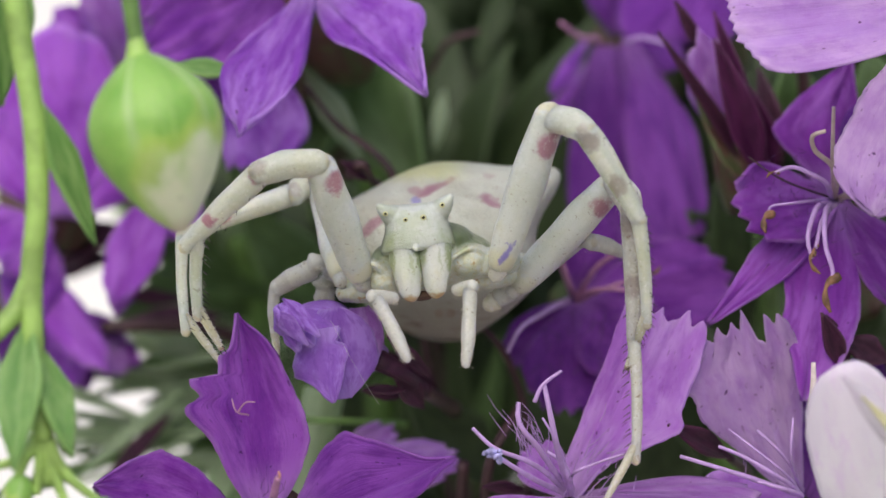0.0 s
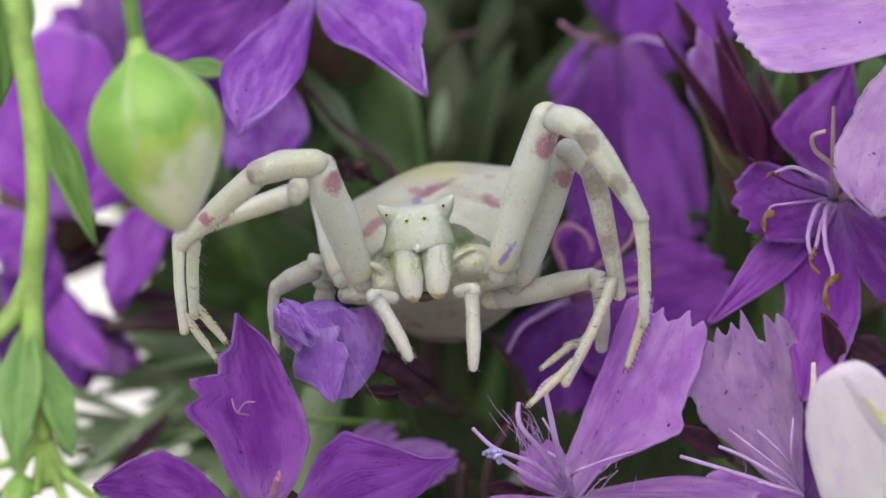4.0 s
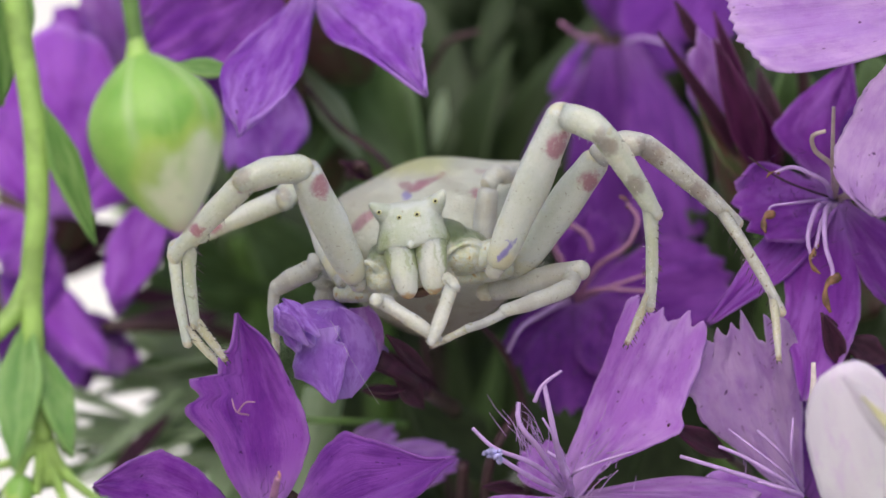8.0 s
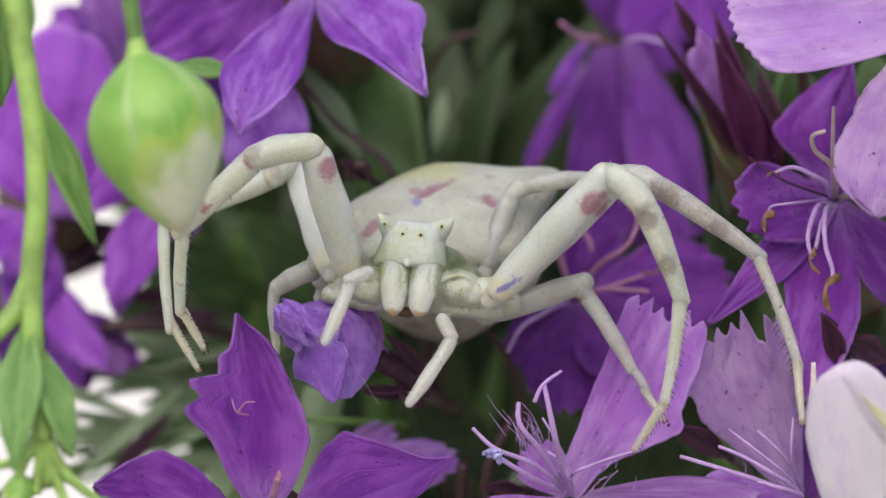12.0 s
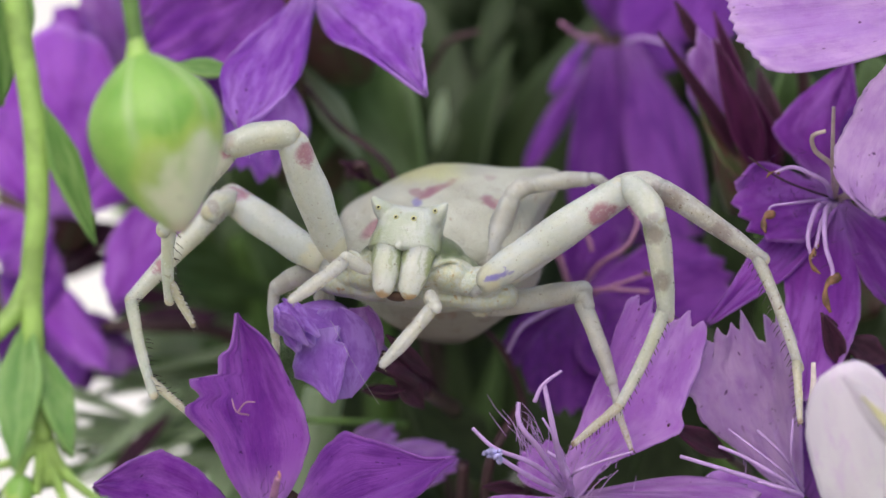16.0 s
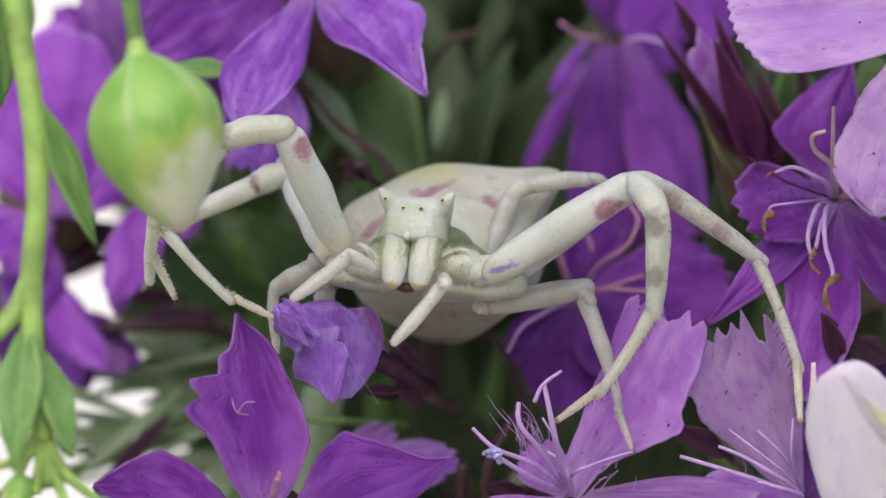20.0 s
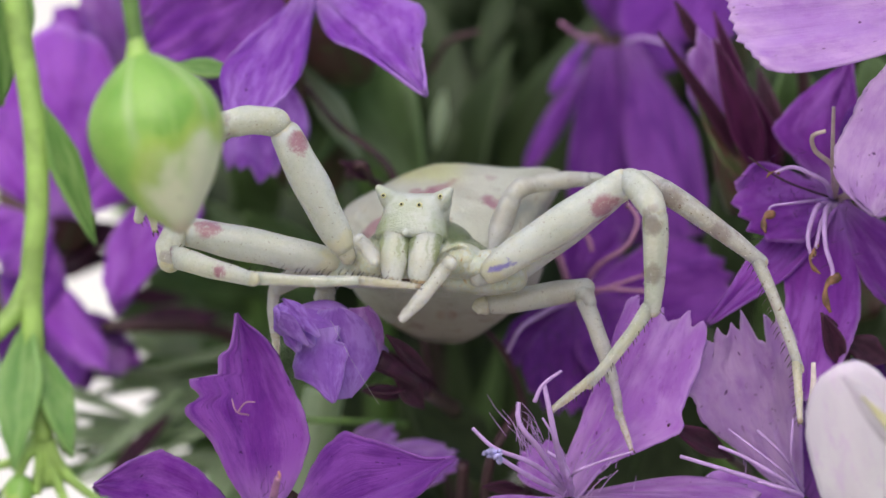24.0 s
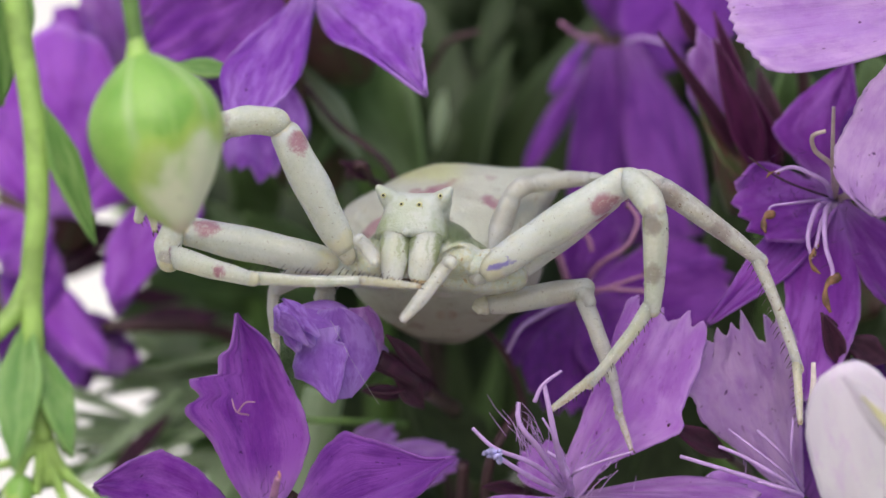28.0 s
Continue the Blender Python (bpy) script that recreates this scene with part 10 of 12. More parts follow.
    walk(leg_e[2], [
        (0, bone(-5.12, -1.41, 2.1, -6.89, -0.86, 0.41)),
        (0.5, bone(-5.17, -1.38, 2.1, -6.9, -0.8, 0.46)),
        (1, bone(-5.17, -1.38, 2.1, -7.02, -0.85, 0.41)),
        (2, bone(-5.17, -1.38, 2.1, -6.98, -0.84, 0.41)),
        (3.5, bone(-5.17, -1.38, 2.1, -6.98, -0.82, 0.46)),
        (5.5, bone(-5.17, -1.38, 2.1, -6.98, -0.82, 0.46)),
        (6, bone(-5.17, -1.38, 2.1, -6.98, -0.82, 0.46)),
        (7, bone(-5.17, -1.38, 2.1, -6.9, -0.79, 0.49)),
        (7.25, bone(-5.23, -1.4, 2.1, -6.94, -0.82, 0.45)),
        (7.5, bone(-5.28, -1.41, 2.1, -6.97, -0.84, 0.41)),
        (8, bone(-5.51, -1.5, 1.88, -7.13, -0.9, 0.22)),
        (9.5, bone(-5.56, -1.46, 1.85, -7.18, -0.87, 0.14)),
        (9.75, bone(-5.44, -1.44, 1.94, -7.12, -0.86, 0.26)),
        (10, bone(-5.31, -1.42, 2.04, -7.05, -0.85, 0.38)),
        (10.25, bone(-5.44, -1.45, 1.98, -7.12, -0.87, 0.3)),
        (10.5, bone(-5.56, -1.47, 1.91, -7.18, -0.88, 0.22)),
        (11, bone(-5.48, -1.21, 2.12, -7.14, -0.69, 0.22)),
        (11.25, bone(-5.32, -1, 2.21, -7.07, -0.5, 0.32)),
        (11.5, bone(-5.15, -0.7, 2.29, -7.01, -0.23, 0.42)),
        (11.75, bone(-5.23, -0.89, 2.41, -7.16, -0.46, 0.49)),
        (12, bone(-5.3, -1.05, 2.52, -7.3, -0.67, 0.57)),
        (12.25, bone(-5.58, -0.99, 2.56, -7.51, -0.58, 0.61)),
        (12.5, bone(-5.86, -0.88, 2.6, -7.72, -0.44, 0.65)),
        (14.5, bone(-5.9, -1.15, 2.76, -7.69, -0.76, 0.65)),
        (15, bone(-5.89, -1.16, 2.76, -7.69, -0.77, 0.65)),
        (16, bone(-6.01, -1.02, 2.84, -7.71, -0.58, 0.73)),
        (17, bone(-6.01, -1.11, 2.76, -7.75, -0.7, 0.65)),
        (17.33, bone(-6.01, -1.1, 2.77, -7.78, -0.69, 0.67)),
        (17.67, bone(-6.01, -1.07, 2.78, -7.83, -0.67, 0.71)),
        (18, bone(-6.01, -1.06, 2.79, -7.86, -0.66, 0.73)),
        (18.33, bone(-6.03, -1.01, 2.83, -7.92, -0.64, 0.75)),
        (18.67, bone(-6.08, -0.9, 2.89, -8.04, -0.59, 0.79)),
        (19, bone(-6.1, -0.84, 2.92, -8.11, -0.56, 0.81)),
        (19.5, bone(-6.14, -0.82, 3, -8.11, -0.57, 0.81)),
        (20, bone(-6.18, -0.79, 3.08, -8.1, -0.58, 0.81)),
        (20.5, bone(-6.19, -0.62, 3.09, -8.19, -0.49, 0.81)),
        (20.75, bone(-6.24, -0.49, 3.13, -8.32, -0.3, 0.97)),
        (21, bone(-6.29, -0.31, 3.18, -8.46, -0.09, 1.14)),
        (21.25, bone(-6.25, -0.22, 3.26, -8.36, 0.22, 1.54)),
        (21.5, bone(-6.22, -0.06, 3.34, -8.26, 0.5, 1.94)),
        (22.17, bone(-6.2, -0.1, 3.37, -8.21, 0.47, 2.03)),
        (22.83, bone(-6.16, -0.18, 3.43, -8.13, 0.42, 2.18)),
        (23.5, bone(-6.13, -0.22, 3.47, -8.09, 0.4, 2.26)),
        (28, bone(-6.13, -0.22, 3.47, -8.09, 0.4, 2.26)),
    ])
    walk(leg_e[3], [
        (0, bone(-6.89, -0.86, 0.41, -6.92, -0.36, -1.66)),
        (0.5, bone(-6.9, -0.8, 0.46, -7.01, -0.28, -1.58)),
        (1, bone(-7.02, -0.85, 0.41, -7.09, -0.3, -1.58)),
        (2, bone(-6.98, -0.84, 0.41, -7.06, -0.29, -1.58)),
        (3.5, bone(-6.98, -0.82, 0.46, -7.01, -0.3, -1.58)),
        (5.5, bone(-6.98, -0.82, 0.46, -7.01, -0.3, -1.58)),
        (6, bone(-6.98, -0.82, 0.46, -7.01, -0.3, -1.58)),
        (7, bone(-6.9, -0.79, 0.49, -6.9, -0.29, -1.58)),
        (7.25, bone(-6.94, -0.82, 0.45, -6.95, -0.36, -1.67)),
        (7.5, bone(-6.97, -0.84, 0.41, -7, -0.42, -1.77)),
        (8, bone(-7.13, -0.9, 0.22, -6.99, -0.53, -2.01)),
        (9.5, bone(-7.18, -0.87, 0.14, -6.99, -0.51, -2.09)),
        (9.75, bone(-7.12, -0.86, 0.26, -7, -0.41, -1.87)),
        (10, bone(-7.05, -0.85, 0.38, -7, -0.33, -1.66)),
        (10.25, bone(-7.12, -0.87, 0.3, -7.04, -0.45, -1.87)),
        (10.5, bone(-7.18, -0.88, 0.22, -7.07, -0.6, -2.09)),
        (11, bone(-7.14, -0.69, 0.22, -7.13, -0.41, -2.09)),
        (11.25, bone(-7.07, -0.5, 0.32, -7.13, -0.27, -2.04)),
        (11.5, bone(-7.01, -0.23, 0.42, -7.13, -0.09, -1.98)),
        (11.75, bone(-7.16, -0.46, 0.49, -7.27, -0.18, -1.82)),
        (12, bone(-7.3, -0.67, 0.57, -7.41, -0.3, -1.66)),
        (12.25, bone(-7.51, -0.58, 0.61, -7.51, -0.11, -1.5)),
        (12.5, bone(-7.72, -0.44, 0.65, -7.62, 0.1, -1.35)),
        (14.5, bone(-7.69, -0.76, 0.65, -7.82, -0.09, -1.1)),
        (15, bone(-7.69, -0.77, 0.65, -7.82, -0.1, -1.1)),
        (16, bone(-7.71, -0.58, 0.73, -7.75, 0.12, -0.94)),
        (17, bone(-7.75, -0.7, 0.65, -7.75, 0.03, -0.94)),
        (17.33, bone(-7.78, -0.69, 0.67, -7.81, 0.04, -0.92)),
        (17.67, bone(-7.83, -0.67, 0.71, -7.93, 0.06, -0.89)),
        (18, bone(-7.86, -0.66, 0.73, -7.99, 0.06, -0.86)),
        (18.33, bone(-7.92, -0.64, 0.75, -8.06, 0.11, -0.78)),
        (18.67, bone(-8.04, -0.59, 0.79, -8.2, 0.2, -0.63)),
        (19, bone(-8.11, -0.56, 0.81, -8.27, 0.24, -0.55)),
        (19.5, bone(-8.11, -0.57, 0.81, -8.26, 0.28, -0.34)),
        (20, bone(-8.1, -0.58, 0.81, -8.25, 0.32, -0.14)),
        (20.5, bone(-8.19, -0.49, 0.81, -8.17, 0.42, 0.02)),
        (20.75, bone(-8.32, -0.3, 0.97, -8.35, 0.63, 0.3)),
        (21, bone(-8.46, -0.09, 1.14, -8.52, 0.85, 0.58)),
        (21.25, bone(-8.36, 0.22, 1.54, -8.34, 1.16, 0.9)),
        (21.5, bone(-8.26, 0.5, 1.94, -8.16, 1.43, 1.23)),
        (22.17, bone(-8.21, 0.47, 2.03, -8.23, 1.4, 1.31)),
        (22.83, bone(-8.13, 0.42, 2.18, -8.37, 1.35, 1.47)),
        (23.5, bone(-8.09, 0.4, 2.26, -8.44, 1.32, 1.55)),
        (28, bone(-8.09, 0.4, 2.26, -8.44, 1.32, 1.55)),
    ])
    walk(leg_e[4], [
        (0, bone(-6.92, -0.36, -1.66, -6.39, 0.1, -2.63)),
        (0.5, bone(-7.01, -0.28, -1.58, -6.26, 0.12, -2.5)),
        (1, bone(-7.09, -0.3, -1.58, -6.39, 0.13, -2.5)),
        (2, bone(-7.06, -0.29, -1.58, -6.34, 0.13, -2.5)),
        (3.5, bone(-7.01, -0.3, -1.58, -6.26, 0.1, -2.5)),
        (5.5, bone(-7.01, -0.3, -1.58, -6.28, 0.11, -2.5)),
        (6, bone(-7.01, -0.3, -1.58, -6.28, 0.11, -2.5)),
        (7, bone(-6.9, -0.29, -1.58, -6.12, 0.15, -2.39)),
        (7.25, bone(-6.95, -0.36, -1.67, -6.19, 0.04, -2.6)),
        (7.5, bone(-7, -0.42, -1.77, -6.27, -0.09, -2.81)),
        (8, bone(-6.99, -0.53, -2.01, -6.21, -0.24, -3.05)),
        (9.5, bone(-6.99, -0.51, -2.09, -6.27, -0.08, -2.97)),
        (9.75, bone(-7, -0.41, -1.87, -6.25, -0, -2.78)),
        (10, bone(-7, -0.33, -1.66, -6.23, 0.06, -2.58)),
        (10.25, bone(-7.04, -0.45, -1.87, -6.25, -0.06, -2.77)),
        (10.5, bone(-7.07, -0.6, -2.09, -6.26, -0.21, -2.97)),
        (11, bone(-7.13, -0.41, -2.09, -6.38, -0.03, -3.06)),
        (11.25, bone(-7.13, -0.27, -2.04, -6.43, 0.14, -2.98)),
        (11.5, bone(-7.13, -0.09, -1.98, -6.48, 0.35, -2.9)),
        (11.75, bone(-7.27, -0.18, -1.82, -6.68, 0.27, -2.78)),
        (12, bone(-7.41, -0.3, -1.66, -6.87, 0.14, -2.66)),
        (12.25, bone(-7.51, -0.11, -1.5, -6.96, 0.3, -2.54)),
        (12.5, bone(-7.62, 0.1, -1.35, -7.05, 0.48, -2.43)),
        (14.5, bone(-7.82, -0.09, -1.1, -7.25, 0.29, -2.18)),
        (15, bone(-7.82, -0.1, -1.1, -7.2, 0.31, -2.1)),
        (16, bone(-7.75, 0.12, -0.94, -7.13, 0.41, -2.1)),
        (17, bone(-7.75, 0.03, -0.94, -7.03, 0.14, -2.18)),
        (17.33, bone(-7.81, 0.04, -0.92, -7.16, 0.28, -2.12)),
        (17.67, bone(-7.93, 0.06, -0.89, -7.38, 0.42, -2.01)),
        (18, bone(-7.99, 0.06, -0.86, -7.5, 0.47, -1.94)),
        (18.33, bone(-8.06, 0.11, -0.78, -7.56, 0.55, -1.8)),
        (18.67, bone(-8.2, 0.2, -0.63, -7.68, 0.69, -1.53)),
        (19, bone(-8.27, 0.24, -0.55, -7.74, 0.76, -1.38)),
        (19.5, bone(-8.26, 0.28, -0.34, -7.71, 0.72, -1.34)),
        (20, bone(-8.25, 0.32, -0.14, -7.67, 0.63, -1.3)),
        (20.5, bone(-8.17, 0.42, 0.02, -7.67, 0.82, -1.06)),
        (20.75, bone(-8.35, 0.63, 0.3, -7.89, 1.02, -0.82)),
        (21, bone(-8.52, 0.85, 0.58, -8.11, 1.23, -0.58)),
        (21.25, bone(-8.34, 1.16, 0.9, -8, 1.72, 0.08)),
        (21.5, bone(-8.16, 1.43, 1.23, -7.88, 2.09, 0.75)),
        (22.17, bone(-8.23, 1.4, 1.31, -8, 2.06, 0.79)),
        (22.83, bone(-8.37, 1.35, 1.47, -8.23, 2, 0.87)),
        (23.5, bone(-8.44, 1.32, 1.55, -8.36, 1.96, 0.91)),
        (28, bone(-8.44, 1.32, 1.55, -8.36, 1.96, 0.91)),
    ])
    walk(leg_f[0], [
        (0, bone(-2.92, 1.8, -0.76, -3.52, 4.49, 2.14)),
        (0.5, bone(-2.92, 1.8, -0.76, -3.52, 4.49, 2.14)),
        (1, bone(-2.92, 1.8, -0.76, -3.52, 4.49, 2.14)),
        (3.5, bone(-2.92, 1.8, -0.76, -3.52, 4.49, 2.14)),
        (6, bone(-2.92, 1.8, -0.76, -3.52, 4.49, 2.14)),
        (7, bone(-2.92, 1.8, -0.76, -3.52, 4.49, 2.14)),
        (7.25, bone(-2.92, 1.8, -0.76, -3.62, 4.5, 2.12)),
        (7.5, bone(-2.92, 1.8, -0.76, -3.72, 4.5, 2.09)),
        (8, bone(-2.92, 1.8, -0.76, -3.92, 4.52, 1.98)),
        (9.5, bone(-2.92, 1.8, -0.76, -3.92, 4.52, 1.98)),
        (10, bone(-2.92, 1.8, -0.76, -3.68, 4.48, 2.14)),
        (10.5, bone(-2.92, 1.8, -0.76, -3.92, 4.52, 1.98)),
        (11, bone(-2.92, 1.8, -0.76, -3.8, 4.44, 2.17)),
        (11.25, bone(-2.92, 1.8, -0.76, -3.76, 4.37, 2.32)),
        (11.5, bone(-2.92, 1.8, -0.76, -3.71, 4.29, 2.47)),
        (11.75, bone(-3.09, 1.8, -0.68, -3.96, 4.33, 2.47)),
        (12, bone(-3.25, 1.8, -0.6, -4.21, 4.36, 2.47)),
        (12.25, bone(-3.26, 1.8, -0.6, -4.54, 4.4, 2.28)),
        (12.5, bone(-3.28, 1.8, -0.6, -4.88, 4.42, 2.09)),
        (12.83, bone(-3.29, 1.8, -0.59, -4.92, 4.43, 2.06)),
        (13.17, bone(-3.31, 1.8, -0.58, -5.02, 4.45, 1.99)),
        (13.5, bone(-3.33, 1.8, -0.56, -5.14, 4.46, 1.9)),
        (13.83, bone(-3.35, 1.8, -0.54, -5.27, 4.48, 1.81)),
        (14.17, bone(-3.37, 1.8, -0.53, -5.37, 4.49, 1.74)),
        (14.5, bone(-3.38, 1.8, -0.52, -5.41, 4.49, 1.71)),
        (15, bone(-3.38, 1.8, -0.52, -5.46, 4.47, 1.71)),
        (15.33, bone(-3.39, 1.8, -0.5, -5.62, 4.46, 1.62)),
        (15.67, bone(-3.4, 1.8, -0.46, -5.91, 4.42, 1.46)),
        (16, bone(-3.41, 1.8, -0.44, -6.07, 4.39, 1.38)),
        (17, bone(-3.41, 1.8, -0.52, -6.09, 4.35, 1.38)),
        (17.33, bone(-3.41, 1.8, -0.5, -6.02, 4.39, 1.38)),
        (17.67, bone(-3.41, 1.8, -0.46, -5.91, 4.45, 1.38)),
        (18, bone(-3.41, 1.8, -0.44, -5.84, 4.49, 1.38)),
        (18.33, bone(-3.41, 1.8, -0.4, -5.65, 4.55, 1.46)),
        (18.67, bone(-3.41, 1.8, -0.32, -5.3, 4.64, 1.63)),
        (19, bone(-3.41, 1.8, -0.28, -5.1, 4.68, 1.71)),
        (19.33, bone(-3.35, 1.8, -0.28, -4.92, 4.67, 1.82)),
        (19.67, bone(-3.23, 1.8, -0.28, -4.57, 4.65, 2.03)),
        (20, bone(-3.17, 1.8, -0.28, -4.39, 4.63, 2.14)),
        (20.5, bone(-3.12, 1.8, -0.36, -4.3, 4.6, 2.14)),
        (20.75, bone(-3.1, 1.8, -0.4, -4.43, 4.56, 2.14)),
        (21, bone(-3.09, 1.8, -0.44, -4.54, 4.17, 2.14)),
        (21.25, bone(-3.04, 1.8, -0.48, -4.87, 3.69, 2.02)),
        (21.5, bone(-3, 1.8, -0.52, -5.21, 3.22, 1.91)),
        (21.77, bone(-2.99, 1.8, -0.51, -5.47, 2.77, 1.79)),
        (22.03, bone(-2.97, 1.8, -0.48, -5.98, 2.31, 1.59)),
        (22.3, bone(-2.96, 1.8, -0.47, -6.24, 1.93, 1.48)),
        (22.6, bone(-2.95, 1.8, -0.47, -6.44, 1.8, 1.33)),
        (22.9, bone(-2.94, 1.8, -0.45, -6.9, 1.8, 1.01)),
        (23.2, bone(-2.93, 1.8, -0.44, -7.36, 1.8, 0.68)),
        (23.5, bone(-2.92, 1.8, -0.44, -7.57, 1.8, 0.54)),
        (28, bone(-2.96, 1.8, -0.44, -7.67, 1.8, 0.58)),
    ])
    walk(leg_f[1], [
        (0, bone(-3.52, 4.49, 2.14, -4.19, 3.86, 1.67)),
        (0.5, bone(-3.52, 4.49, 2.14, -4.19, 3.86, 1.67)),
        (1, bone(-3.52, 4.49, 2.14, -4.19, 3.86, 1.67)),
        (3.5, bone(-3.52, 4.49, 2.14, -4.19, 3.86, 1.67)),
        (6, bone(-3.52, 4.49, 2.14, -4.19, 3.86, 1.67)),
        (7, bone(-3.52, 4.49, 2.14, -4.19, 3.86, 1.67)),
        (7.25, bone(-3.62, 4.5, 2.12, -4.24, 3.84, 1.65)),
        (7.5, bone(-3.72, 4.5, 2.09, -4.28, 3.82, 1.63)),
        (8, bone(-3.92, 4.52, 1.98, -4.49, 3.85, 1.54)),
        (9.5, bone(-3.92, 4.52, 1.98, -4.49, 3.85, 1.54)),
        (10, bone(-3.68, 4.48, 2.14, -4.28, 3.81, 1.7)),
        (10.5, bone(-3.92, 4.52, 1.98, -4.49, 3.85, 1.54)),
        (11, bone(-3.8, 4.44, 2.17, -4.44, 3.78, 1.8)),
        (11.25, bone(-3.76, 4.37, 2.32, -4.35, 3.69, 1.95)),
        (11.5, bone(-3.71, 4.29, 2.47, -4.27, 3.6, 2.09)),
        (11.75, bone(-3.96, 4.33, 2.47, -4.52, 3.63, 2.13)),
        (12, bone(-4.21, 4.36, 2.47, -4.77, 3.66, 2.18)),
        (12.25, bone(-4.54, 4.4, 2.28, -5.14, 3.71, 2.02)),
        (12.5, bone(-4.88, 4.42, 2.09, -5.51, 3.74, 1.86)),
        (12.83, bone(-4.92, 4.43, 2.06, -5.57, 3.75, 1.84)),
        (13.17, bone(-5.02, 4.45, 1.99, -5.73, 3.79, 1.77)),
        (13.5, bone(-5.14, 4.46, 1.9, -5.93, 3.84, 1.68)),
        (13.83, bone(-5.27, 4.48, 1.81, -6.13, 3.88, 1.6)),
        (14.17, bone(-5.37, 4.49, 1.74, -6.28, 3.92, 1.53)),
        (14.5, bone(-5.41, 4.49, 1.71, -6.35, 3.93, 1.5)),
        (15, bone(-5.46, 4.47, 1.71, -6.38, 3.91, 1.5)),
        (15.33, bone(-5.62, 4.46, 1.62, -6.43, 3.84, 1.41)),
        (15.67, bone(-5.91, 4.42, 1.46, -6.53, 3.73, 1.23)),
        (16, bone(-6.07, 4.39, 1.38, -6.58, 3.67, 1.14)),
        (17, bone(-6.09, 4.35, 1.38, -6.63, 3.65, 1.07)),
        (17.33, bone(-6.02, 4.39, 1.38, -6.57, 3.69, 1.09)),
        (17.67, bone(-5.91, 4.45, 1.38, -6.47, 3.76, 1.12)),
        (18, bone(-5.84, 4.49, 1.38, -6.42, 3.79, 1.14)),
        (18.33, bone(-5.65, 4.55, 1.46, -6.32, 3.87, 1.26)),
        (18.67, bone(-5.3, 4.64, 1.63, -6.13, 4.02, 1.47)),
        (19, bone(-5.1, 4.68, 1.71, -6.02, 4.11, 1.59)),
        (19.33, bone(-4.92, 4.67, 1.82, -5.9, 4.14, 1.65)),
        (19.67, bone(-4.57, 4.65, 2.03, -5.66, 4.2, 1.77)),
        (20, bone(-4.39, 4.63, 2.14, -5.53, 4.24, 1.84)),
        (20.5, bone(-4.3, 4.6, 2.14, -5.54, 4.31, 1.84)),
        (20.75, bone(-4.43, 4.56, 2.14, -5.7, 4.34, 1.84)),
        (21, bone(-4.54, 4.17, 2.14, -5.86, 4.06, 1.84)),
        (21.25, bone(-4.87, 3.69, 2.02, -6.11, 3.44, 1.68)),
        (21.5, bone(-5.21, 3.22, 1.91, -6.37, 2.89, 1.52)),
        (21.77, bone(-5.47, 2.77, 1.79, -6.56, 2.38, 1.36)),
        (22.03, bone(-5.98, 2.31, 1.59, -6.92, 1.85, 1.07)),
        (22.3, bone(-6.24, 1.93, 1.48, -7.11, 1.44, 0.91)),
        (22.6, bone(-6.44, 1.8, 1.33, -7.2, 1.26, 0.74)),
        (22.9, bone(-6.9, 1.8, 1.01, -7.42, 1.18, 0.36)),
        (23.2, bone(-7.36, 1.8, 0.68, -7.64, 1.14, -0.01)),
        (23.5, bone(-7.57, 1.8, 0.54, -7.74, 1.14, -0.18)),
        (28, bone(-7.67, 1.8, 0.58, -7.79, 1.15, -0.18)),
    ])
